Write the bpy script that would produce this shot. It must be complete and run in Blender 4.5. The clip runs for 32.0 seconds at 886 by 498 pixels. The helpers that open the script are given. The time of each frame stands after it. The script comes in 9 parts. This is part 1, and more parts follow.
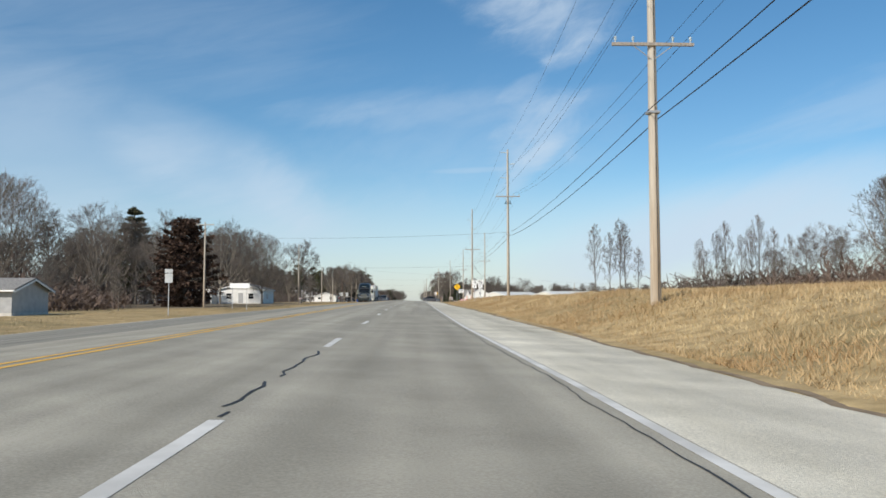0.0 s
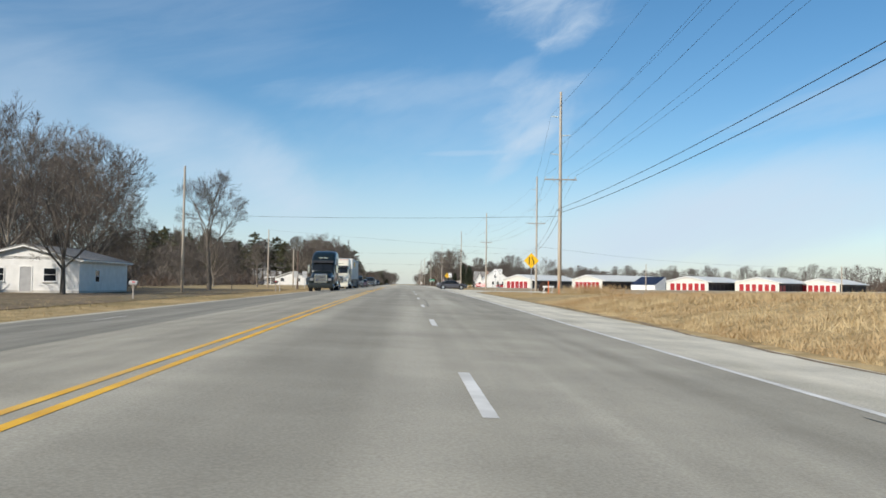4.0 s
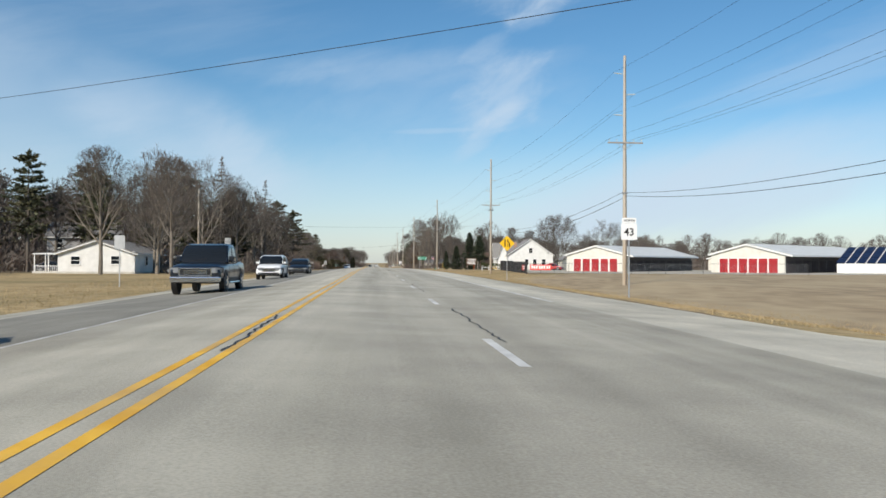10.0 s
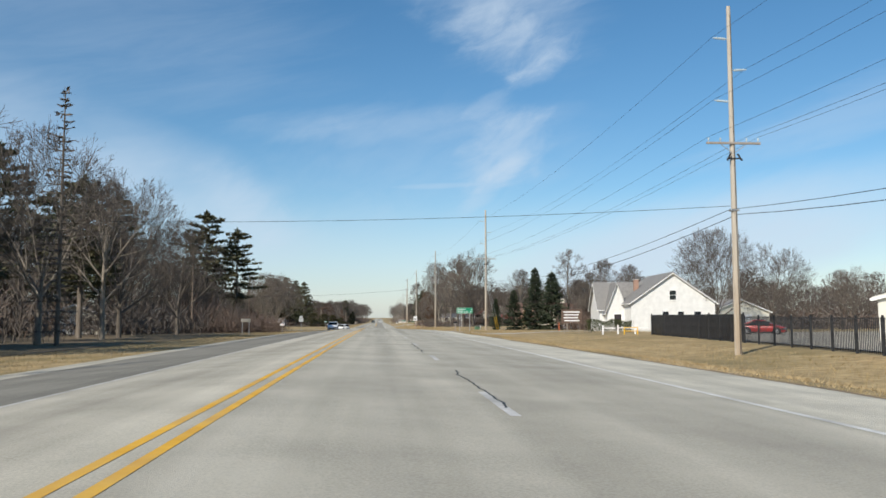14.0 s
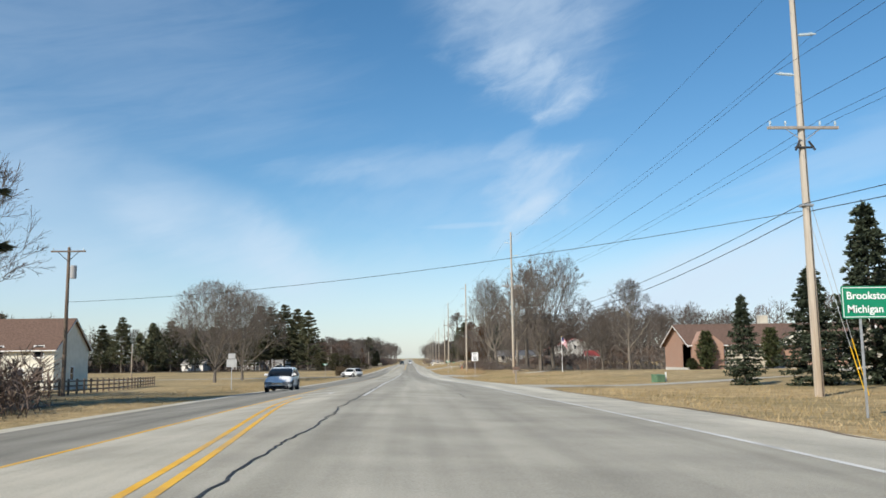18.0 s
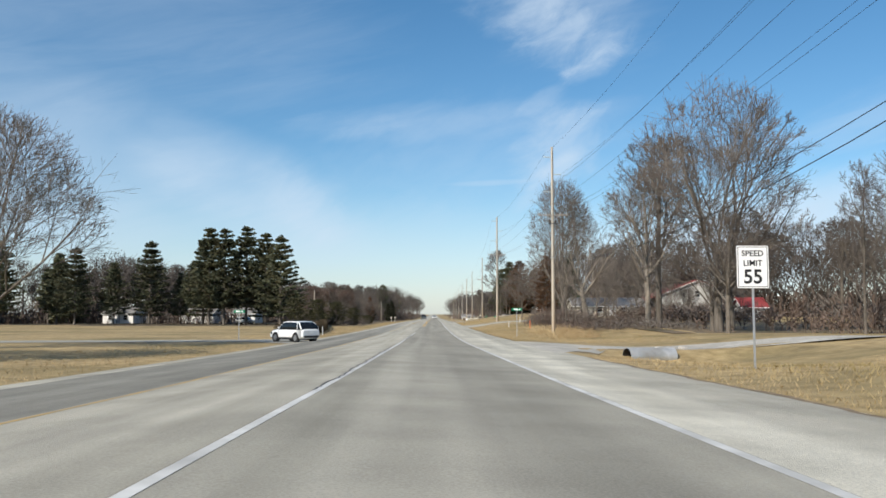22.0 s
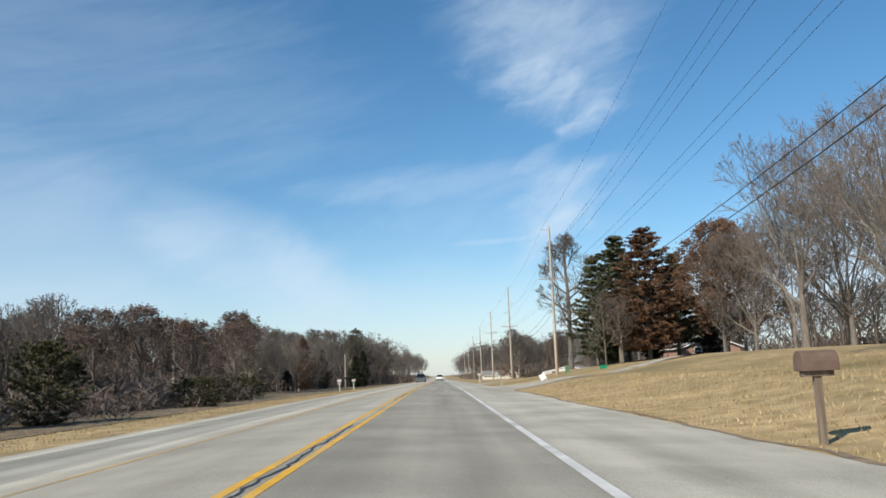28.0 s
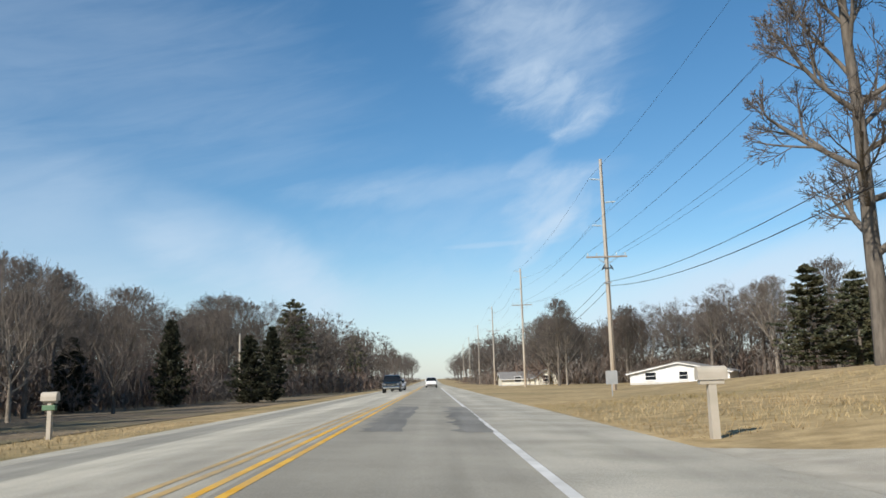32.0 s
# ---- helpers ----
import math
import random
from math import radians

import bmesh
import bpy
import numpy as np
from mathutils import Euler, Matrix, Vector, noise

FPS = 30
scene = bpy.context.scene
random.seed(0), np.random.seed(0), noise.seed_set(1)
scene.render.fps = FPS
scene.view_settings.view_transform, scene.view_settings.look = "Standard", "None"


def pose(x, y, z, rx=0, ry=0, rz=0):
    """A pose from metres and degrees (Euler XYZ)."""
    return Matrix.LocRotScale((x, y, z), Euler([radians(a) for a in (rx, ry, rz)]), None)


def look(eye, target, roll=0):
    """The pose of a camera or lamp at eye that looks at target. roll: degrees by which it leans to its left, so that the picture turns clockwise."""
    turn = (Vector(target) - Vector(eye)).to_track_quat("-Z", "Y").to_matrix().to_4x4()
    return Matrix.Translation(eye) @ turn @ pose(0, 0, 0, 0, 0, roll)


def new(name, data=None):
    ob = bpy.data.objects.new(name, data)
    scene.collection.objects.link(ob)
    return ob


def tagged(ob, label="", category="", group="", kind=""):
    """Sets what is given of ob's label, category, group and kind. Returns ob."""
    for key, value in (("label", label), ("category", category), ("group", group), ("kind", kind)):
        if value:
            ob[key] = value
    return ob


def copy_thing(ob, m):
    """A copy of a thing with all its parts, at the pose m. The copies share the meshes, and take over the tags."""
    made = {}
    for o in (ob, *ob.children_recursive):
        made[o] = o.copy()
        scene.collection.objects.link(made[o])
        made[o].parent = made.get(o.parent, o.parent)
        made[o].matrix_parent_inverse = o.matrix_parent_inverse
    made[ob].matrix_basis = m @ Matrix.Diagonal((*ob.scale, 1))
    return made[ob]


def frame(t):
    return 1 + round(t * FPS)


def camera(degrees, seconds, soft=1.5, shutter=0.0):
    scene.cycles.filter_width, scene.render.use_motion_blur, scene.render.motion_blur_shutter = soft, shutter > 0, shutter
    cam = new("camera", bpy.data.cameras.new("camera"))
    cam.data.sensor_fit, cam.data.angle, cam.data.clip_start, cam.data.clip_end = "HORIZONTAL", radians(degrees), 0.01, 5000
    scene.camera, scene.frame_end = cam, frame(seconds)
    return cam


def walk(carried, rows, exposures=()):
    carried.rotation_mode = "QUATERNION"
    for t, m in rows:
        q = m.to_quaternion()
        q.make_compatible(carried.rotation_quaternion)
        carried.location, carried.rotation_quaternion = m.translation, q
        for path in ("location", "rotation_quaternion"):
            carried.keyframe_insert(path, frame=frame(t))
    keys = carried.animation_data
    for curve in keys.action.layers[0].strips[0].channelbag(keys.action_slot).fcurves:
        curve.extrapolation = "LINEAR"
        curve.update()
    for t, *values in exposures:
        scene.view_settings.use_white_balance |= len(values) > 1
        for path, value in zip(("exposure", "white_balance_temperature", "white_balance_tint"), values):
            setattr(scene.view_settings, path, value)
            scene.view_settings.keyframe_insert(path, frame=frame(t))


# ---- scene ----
cam = camera(55.95, 32.0, soft=1.6)
PATH = [
    (0, (4.981, -6.046, 0.814), (5.050, -4.051, 0.940), -0.06),
    (0.5, (4.582, 5.719, 0.902), (4.677, 7.714, 1.020), -0.78),
    (1, (4.199, 17.497, 1.011), (4.316, 19.489, 1.147), -0.40),
    (1.5, (3.848, 29.295, 1.119), (3.964, 31.288, 1.246), -0.45),
    (2, (3.521, 41.119, 1.233), (3.636, 43.112, 1.354), -0.42),
    (2.5, (3.217, 52.966, 1.347), (3.323, 54.959, 1.463), -0.40),
    (3, (2.952, 64.852, 1.443), (3.047, 66.847, 1.556), 0.07),
    (3.5, (2.739, 76.783, 1.514), (2.829, 78.779, 1.610), 0.36),
    (5.5, (2.093, 124.672, 1.820), (2.180, 126.669, 1.897), 1.93),
    (6, (1.997, 136.669, 1.893), (2.119, 138.664, 1.975), 0.60),
    (6.5, (1.974, 148.685, 1.964), (2.100, 150.680, 2.039), 0.98),
    (7, (1.977, 160.713, 2.010), (2.105, 162.707, 2.087), 0.73),
    (7.5, (1.961, 172.740, 2.053), (2.088, 174.735, 2.125), 0.79),
    (8, (1.916, 184.764, 2.089), (2.041, 186.759, 2.155), 0.61),
    (8.5, (1.823, 196.783, 2.114), (1.950, 198.778, 2.176), 0.29),
    (9, (1.732, 208.802, 2.139), (1.872, 210.796, 2.184), 0.22),
    (9.5, (1.691, 220.828, 2.141), (1.851, 222.821, 2.189), 0.21),
    (10, (1.687, 232.871, 2.140), (1.849, 234.864, 2.173), 0.20),
    (10.5, (1.713, 244.930, 2.150), (1.870, 246.923, 2.143), 0.77),
    (11, (1.751, 256.995, 2.177), (1.912, 258.989, 2.146), 0.83),
    (11.5, (1.777, 269.077, 2.205), (1.948, 271.070, 2.212), 0.24),
    (12, (1.788, 281.169, 2.242), (1.975, 283.159, 2.324), -0.95),
    (12.5, (1.786, 293.276, 2.279), (1.984, 295.264, 2.376), -1.03),
    (13, (1.772, 305.399, 2.310), (1.956, 307.388, 2.411), -1.27),
    (13.5, (1.747, 317.535, 2.332), (1.910, 319.525, 2.450), -0.86),
    (14, (1.724, 329.681, 2.354), (1.876, 331.668, 2.517), -0.07),
    (14.5, (1.714, 341.836, 2.336), (1.848, 343.818, 2.566), -0.40),
    (16.5, (1.686, 390.476, 2.233), (1.782, 392.456, 2.502), -1.62),
    (17, (1.682, 402.626, 2.178), (1.770, 404.607, 2.435), -1.28),
    (17.5, (1.682, 414.752, 2.124), (1.764, 416.734, 2.384), -0.86),
    (18, (1.697, 426.863, 2.040), (1.780, 428.845, 2.298), -0.76),
    (18.5, (1.745, 438.963, 1.933), (1.843, 440.947, 2.161), -1.20),
    (19, (1.801, 451.051, 1.822), (1.904, 453.036, 2.045), -0.85),
    (19.5, (1.838, 463.129, 1.670), (1.919, 465.114, 1.899), -0.48),
    (20, (1.870, 475.193, 1.518), (1.946, 477.179, 1.744), -0.83),
    (20.5, (1.905, 487.245, 1.330), (2.000, 489.232, 1.541), -1.42),
    (21, (1.933, 499.284, 1.120), (2.023, 501.272, 1.318), -1.33),
    (21.5, (1.943, 511.310, 0.914), (2.017, 513.302, 1.081), -0.77),
    (22, (1.930, 523.319, 0.737), (1.952, 525.313, 0.893), 0.03),
    (22.5, (1.894, 535.312, 0.561), (1.909, 537.312, 0.607), 1.94),
    (23, (1.840, 547.286, 0.415), (1.873, 549.280, 0.571), -1.46),
    (23.5, (1.753, 559.262, 0.288), (1.791, 561.249, 0.514), -2.29),
    (24, (1.674, 571.242, 0.166), (1.695, 573.224, 0.432), -1.98),
    (24.5, (1.646, 583.226, 0.091), (1.651, 585.208, 0.361), -1.51),
    (25, (1.667, 595.203, 0.013), (1.654, 597.183, 0.298), -0.92),
    (25.5, (1.731, 607.166, -0.036), (1.655, 609.139, 0.280), -0.28),
    (27.5, (2.110, 654.993, -0.110), (2.130, 656.970, 0.191), -2.28),
    (28, (2.203, 666.946, -0.103), (2.223, 668.924, 0.197), -2.30),
    (28.5, (2.289, 678.898, -0.086), (2.313, 680.875, 0.220), -2.77),
    (29, (2.368, 690.854, -0.068), (2.381, 692.829, 0.246), -2.49),
    (29.5, (2.431, 702.819, -0.043), (2.425, 704.795, 0.268), -1.85),
    (30, (2.470, 714.793, -0.017), (2.435, 716.761, 0.336), -4.32),
    (30.5, (2.487, 726.773, -0.018), (2.463, 728.736, 0.365), -5.25),
    (31, (2.483, 738.776, -0.040), (2.472, 740.744, 0.313), -3.39),
    (31.5, (2.463, 750.815, -0.062), (2.467, 752.789, 0.260), -2.22),
    (32, (2.440, 762.879, -0.094), (2.474, 764.855, 0.213), -1.84),
]
EXPOSURES = [(0, 0.18), (1, 0.32), (2, 0.27), (3, 0.24), (8, 0.12), (12, 0.24), (17, 0.12), (18, 0.34), (19, 0.28), (22, 0.3), (23, 0.50), (24, 0.36), (25, 0.42), (28, 0.34), (29, 0.30), (30, 0.36), (31, 0.30), (32, 0.30)]
walk(cam, [(t, look(eye, target, roll)) for t, eye, target, roll in PATH], EXPOSURES)

# ---------------------------------------------------------------- light
SUN_DIR = Vector((-0.88, -1.10, 1.0)).normalized()
world = bpy.data.worlds.new("sky")
scene.world = world
world.use_nodes = True


def sky_nodes():
    nt = world.node_tree
    N, K = nt.nodes, nt.links
    N.clear()
    out = N.new("ShaderNodeOutputWorld")
    bg = N.new("ShaderNodeBackground")
    sky = N.new("ShaderNodeTexSky")
    sky.sky_type = "NISHITA"
    sky.sun_disc = False
    sky.sun_elevation = math.asin(SUN_DIR.z)
    sky.sun_rotation = math.atan2(SUN_DIR.x, SUN_DIR.y)
    sky.altitude, sky.air_density, sky.dust_density, sky.ozone_density = 200, 1.0, 0.5, 3.0
    co = N.new("ShaderNodeTexCoord")
    sep = N.new("ShaderNodeSeparateXYZ")
    K.new(co.outputs["Generated"], sep.inputs[0])

    def op(kind, a, b=None, c=None):
        m = N.new("ShaderNodeMath")
        m.operation = kind
        for i, v in enumerate((a, b, c)):
            if v is None:
                continue
            if isinstance(v, (int, float)):
                m.inputs[i].default_value = v
            else:
                K.new(v, m.inputs[i])
        return m.outputs[0]

    az = op("MULTIPLY", op("ARCTAN2", sep.outputs[0], sep.outputs[1]), 57.2958)
    el = op("MULTIPLY", op("ARCSINE", sep.outputs[2]), 57.2958)

    def streaks(sx, sy, turn, detail, seed):
        c, s = math.cos(radians(turn)), math.sin(radians(turn))
        u = op("ADD", op("MULTIPLY", az, c * sx), op("MULTIPLY", el, s * sx))
        v = op("ADD", op("MULTIPLY", az, -s * sy), op("MULTIPLY", el, c * sy))
        j = N.new("ShaderNodeCombineXYZ")
        K.new(u, j.inputs[0]), K.new(v, j.inputs[1])
        j.inputs[2].default_value = seed
        n = N.new("ShaderNodeTexNoise")
        n.inputs["Scale"].default_value, n.inputs["Detail"].default_value = 1.0, detail
        n.inputs["Roughness"].default_value, n.inputs["Distortion"].default_value = 0.6, 0.5
        K.new(j.outputs[0], n.inputs["Vector"])
        return n.outputs[0]

    fine = streaks(0.10, 0.55, 14, 7, 3.0)
    puff = streaks(0.30, 0.62, 26, 8, 5.0)
    wide = streaks(0.045, 0.16, 20, 6, 9.0)

    def cloud(a0, e0, ra, rb, turn, power, ragged, tex, lo=0.30, hi=0.95):
        """One wisp: an oval round azimuth a0 and height e0, its edge torn by the noise."""
        c, s = math.cos(radians(turn)), math.sin(radians(turn))
        da, de = op("SUBTRACT", az, a0), op("SUBTRACT", el, e0)
        u = op("DIVIDE", op("ADD", op("MULTIPLY", da, c), op("MULTIPLY", de, s)), ra)
        v = op("DIVIDE", op("SUBTRACT", op("MULTIPLY", de, c), op("MULTIPLY", da, s)), rb)
        d = op("ADD", op("MULTIPLY", u, u), op("MULTIPLY", v, v))
        torn = op("ADD", op("SUBTRACT", 1.0, d), op("MULTIPLY", op("SUBTRACT", tex, 0.5), ragged))
        r = N.new("ShaderNodeMapRange")
        r.interpolation_type = "SMOOTHSTEP"
        K.new(torn, r.inputs[0])
        r.inputs[1].default_value, r.inputs[2].default_value = lo, hi
        return op("MULTIPLY", r.outputs[0], power)

    parts = [
        cloud(8.8, 24.5, 9.4, 8.2, -24, 0.25, 1.7, fine, -0.1, 1.3),
        cloud(8.2, 22.0, 7.2, 5.6, -30, 0.26, 2.4, puff, 0.0, 1.4),
        cloud(9.2, 18.6, 4.8, 2.6, -14, 0.24, 2.2, puff, 0.0, 1.3),
        cloud(11.0, 16.7, 2.6, 1.2, 24, 0.26, 1.8, puff, 0.0, 1.2),
        cloud(7.4, 14.5, 2.6, 0.8, 30, 0.20, 1.8, puff, 0.0, 1.2),
        cloud(8.6, 11.4, 4.2, 2.8, 38, 0.36, 1.9, puff, -0.1, 1.3),
        cloud(7.9, 9.2, 4.0, 1.0, 42, 0.36, 1.6, fine, 0.0, 1.1),
        cloud(4.0, 9.0, 3.6, 0.26, 2, 0.22, 0.8, fine, 0.0, 1.1),
        cloud(2.0, 13.2, 14.0, 1.5, 2, 0.20, 1.8, fine, -0.1, 1.4),
        cloud(-5.0, 12.6, 3.6, 0.9, 12, 0.16, 1.6, puff, -0.1, 1.3),
        cloud(3.0, 10.6, 14.0, 4.6, 6, 0.16, 1.8, puff, -0.1, 1.5),
        cloud(-12.5, 8.4, 9.0, 3.8, -24, 0.46, 1.5, wide, -0.2, 1.3),
        cloud(-9.4, 7.6, 4.6, 2.2, -38, 0.22, 1.7, puff, -0.1, 1.3),
        cloud(-30.0, 10.0, 18.0, 6.8, -8, 0.44, 1.5, wide, -0.2, 1.3),
        cloud(-24.0, 21.0, 22.0, 9.0, -10, 0.22, 1.8, fine, -0.2, 1.6),
        cloud(25.0, 5.6, 20.0, 4.0, 12, 0.62, 1.4, wide, 0.0, 1.1),
        cloud(30.0, 12.5, 12.0, 2.4, 16, 0.24, 2.2, fine, 0.1, 1.3),
        cloud(0.0, 0.0, 90.0, 9.0, 0, 0.40, 0.5, wide, 0.0, 1.0),
    ]
    total = parts[0]
    for p in parts[1:]:
        total = op("ADD", total, p)
    total = op("MINIMUM", total, 0.9)
    mix = N.new("ShaderNodeMix")
    mix.data_type = "RGBA"
    K.new(total, mix.inputs["Factor"])
    hue = N.new("ShaderNodeHueSaturation")
    hue.inputs["Saturation"].default_value = SKY_SAT
    hue.inputs["Hue"].default_value = 0.494
    K.new(sky.outputs[0], hue.inputs["Color"])
    K.new(hue.outputs[0], mix.inputs["A"])
    mix.inputs["B"].default_value = CLOUD
    K.new(mix.outputs["Result"], bg.inputs[0])
    bg.inputs[1].default_value = SKY_POWER
    K.new(bg.outputs[0], out.inputs[0])


SKY_POWER, SKY_SAT, CLOUD = 0.101, 1.22, (5.2, 6.25, 7.4, 1)
sky_nodes()
sun = new("sun", bpy.data.lights.new("sun", "SUN"))
sun.data.energy, sun.data.angle, sun.data.color = 4.4, radians(0.55), (1.0, 0.93, 0.82)
sun.matrix_world = look((0, 0, 60), Vector((0, 0, 60)) - SUN_DIR)

# ---------------------------------------------------------------- materials


def material(name, c1, c2, scale=4.0, rough=0.85, bump=0.15, metal=0.0, big=None, big_scale=0.15, world_space=False, stretch=(1, 1, 1), bump_scale=None, spread=(0.35, 0.65), coat=0.0, vary=0.0, grain=0.0, tracks=0.0):
    m = bpy.data.materials.new(name)
    m.use_nodes = True
    nt = m.node_tree
    N, K = nt.nodes, nt.links
    b = N["Principled BSDF"]
    b.inputs["Roughness"].default_value, b.inputs["Metallic"].default_value = rough, metal
    b.inputs["Specular IOR Level"].default_value = 0.35
    if coat:
        b.inputs["Coat Weight"].default_value = coat
        b.inputs["Coat Roughness"].default_value = 0.08
    if world_space:
        src = N.new("ShaderNodeNewGeometry").outputs["Position"]
    else:
        src = N.new("ShaderNodeTexCoord").outputs["Object"]
    mp = N.new("ShaderNodeMapping")
    mp.inputs["Scale"].default_value = stretch
    K.new(src, mp.inputs[0])

    def noise_at(s, d, vec):
        n = N.new("ShaderNodeTexNoise")
        n.inputs["Scale"].default_value, n.inputs["Detail"].default_value = s, d
        K.new(vec, n.inputs["Vector"])
        return n.outputs[0]

    def ramp(fac, a, c, lo, hi):
        r = N.new("ShaderNodeMapRange")
        K.new(fac, r.inputs[0])
        r.inputs[1].default_value, r.inputs[2].default_value = lo, hi
        x = N.new("ShaderNodeMix")
        x.data_type = "RGBA"
        K.new(r.outputs[0], x.inputs["Factor"])
        for key, v in (("A", a), ("B", c)):
            if isinstance(v, tuple):
                x.inputs[key].default_value = (*v, 1)
            else:
                K.new(v, x.inputs[key])
        return x.outputs["Result"]

    col = ramp(noise_at(scale, 6, mp.outputs[0]), c1, c2, *spread)
    if big:
        col = ramp(noise_at(big_scale, 4, mp.outputs[0]), col, big, 0.45, 0.72)
    if grain:
        r = N.new("ShaderNodeMapRange")
        mid = N.new("ShaderNodeMath")
        mid.operation = "MULTIPLY_ADD"
        K.new(noise_at(0.55, 5, src), mid.inputs[0])
        mid.inputs[1].default_value = 0.5
        half = N.new("ShaderNodeMath")
        half.operation = "MULTIPLY"
        K.new(noise_at(45, 3, src), half.inputs[0])
        half.inputs[1].default_value = 0.5
        K.new(half.outputs[0], mid.inputs[2])
        K.new(mid.outputs[0], r.inputs[0])
        r.inputs[1].default_value, r.inputs[2].default_value = 0.38, 0.62
        r.inputs[3].default_value, r.inputs[4].default_value = 1 - grain, 1 + grain
        h = N.new("ShaderNodeHueSaturation")
        K.new(r.outputs[0], h.inputs["Value"])
        K.new(col, h.inputs["Color"])
        col = h.outputs[0]
    if tracks:
        lane = N.new("ShaderNodeMapping")
        lane.inputs["Scale"].default_value = (0.75, 0.006, 1)
        K.new(src, lane.inputs[0])
        r = N.new("ShaderNodeMapRange")
        K.new(noise_at(1.0, 3, lane.outputs[0]), r.inputs[0])
        r.inputs[1].default_value, r.inputs[2].default_value = 0.35, 0.65
        r.inputs[3].default_value, r.inputs[4].default_value = 1 - tracks, 1 + tracks
        h = N.new("ShaderNodeHueSaturation")
        K.new(r.outputs[0], h.inputs["Value"])
        K.new(col, h.inputs["Color"])
        col = h.outputs[0]
    if vary:
        info = N.new("ShaderNodeObjectInfo")
        h = N.new("ShaderNodeHueSaturation")
        r = N.new("ShaderNodeMapRange")
        K.new(info.outputs["Random"], r.inputs[0])
        r.inputs[3].default_value, r.inputs[4].default_value = 1 - vary, 1 + vary
        K.new(r.outputs[0], h.inputs["Value"])
        K.new(col, h.inputs["Color"])
        col = h.outputs[0]
    K.new(col, b.inputs["Base Color"])
    if bump:
        bp = N.new("ShaderNodeBump")
        bp.inputs["Strength"].default_value, bp.inputs["Distance"].default_value = bump, 0.03
        K.new(noise_at(bump_scale or scale * 3, 5, src if world_space else mp.outputs[0]), bp.inputs["Height"])
        K.new(bp.outputs[0], b.inputs["Normal"])
    return m


def glass_like(name, colour=(0.01, 0.012, 0.014), rough=0.06):
    m = bpy.data.materials.new(name)
    m.use_nodes = True
    b = m.node_tree.nodes["Principled BSDF"]
    b.inputs["Base Color"].default_value = (*colour, 1)
    b.inputs["Roughness"].default_value = rough
    b.inputs["Specular IOR Level"].default_value = 0.4
    return m


M = {}
M["asphalt"] = material("asphalt", (0.275, 0.262, 0.218), (0.355, 0.338, 0.285), 1.1, 0.92, 0.35, big=(0.285, 0.270, 0.226), big_scale=0.22, world_space=True, stretch=(1.4, 0.045, 1), bump_scale=160, grain=0.19, tracks=0.15)
M["asphalt_pale"] = material("asphalt_pale", (0.365, 0.342, 0.275), (0.47, 0.44, 0.36), 1.1, 0.92, 0.35, big=(0.37, 0.345, 0.28), big_scale=0.22, world_space=True, stretch=(1.4, 0.045, 1), bump_scale=160, grain=0.19, tracks=0.13)
M["asphalt_turn"] = material("asphalt_turn", (0.365, 0.342, 0.275), (0.47, 0.44, 0.36), 1.1, 0.92, 0.35, big=(0.37, 0.345, 0.28), big_scale=0.22, world_space=True, stretch=(1.4, 0.045, 1), bump_scale=160, grain=0.19, tracks=0.13)
M["asphalt_far"] = material("asphalt_far", (0.275, 0.262, 0.218), (0.355, 0.338, 0.285), 1.1, 0.92, 0.35, big=(0.285, 0.270, 0.226), big_scale=0.22, world_space=True, stretch=(1.4, 0.045, 1), bump_scale=160, grain=0.19, tracks=0.15)
M["shoulder_pale"] = material("shoulder_pale", (0.47, 0.44, 0.355), (0.61, 0.575, 0.475), 1.2, 0.95, 0.5, big=(0.40, 0.37, 0.30), big_scale=0.3, world_space=True, stretch=(1, 0.09, 1), bump_scale=90, grain=0.24, tracks=0.12)
M["shoulder"] = material("shoulder", (0.39, 0.365, 0.295), (0.51, 0.482, 0.40), 1.2, 0.95, 0.5, big=(0.32, 0.298, 0.24), big_scale=0.3, world_space=True, stretch=(1, 0.09, 1), bump_scale=90, grain=0.24, tracks=0.12)
M["gravel"] = material("gravel", (0.40, 0.37, 0.31), (0.55, 0.52, 0.46), 3, 0.95, 0.7, big=(0.35, 0.32, 0.27), world_space=True, bump_scale=60, grain=0.2)
M["drive"] = material("drive", (0.36, 0.33, 0.265), (0.47, 0.435, 0.355), 1.5, 0.95, 0.4, big=(0.31, 0.28, 0.225), big_scale=0.25, world_space=True, bump_scale=70, grain=0.14)
M["concrete"] = material("concrete", (0.46, 0.44, 0.40), (0.58, 0.56, 0.51), 2, 0.9, 0.25, world_space=True)
M["grass"] = material("grass", (0.27, 0.195, 0.09), (0.45, 0.335, 0.17), 1.6, 0.95, 0.9, big=(0.20, 0.158, 0.07), big_scale=0.09, world_space=True, bump_scale=11, grain=0.18)
M["straw"] = material("straw", (0.31, 0.215, 0.105), (0.54, 0.42, 0.24), 0.8, 0.8, 0, big=(0.33, 0.21, 0.10), big_scale=0.2, world_space=True)
M["lawn_blade"] = material("lawn_blade", (0.30, 0.22, 0.115), (0.45, 0.345, 0.19), 0.35, 0.85, 0, big=(0.235, 0.185, 0.08), big_scale=0.12, world_space=True)
M["field"] = material("field", (0.245, 0.182, 0.108), (0.38, 0.295, 0.18), 0.8, 0.97, 0.9, big=(0.39, 0.31, 0.19), big_scale=0.12, world_space=True, stretch=(1, 0.35, 1), bump_scale=7)
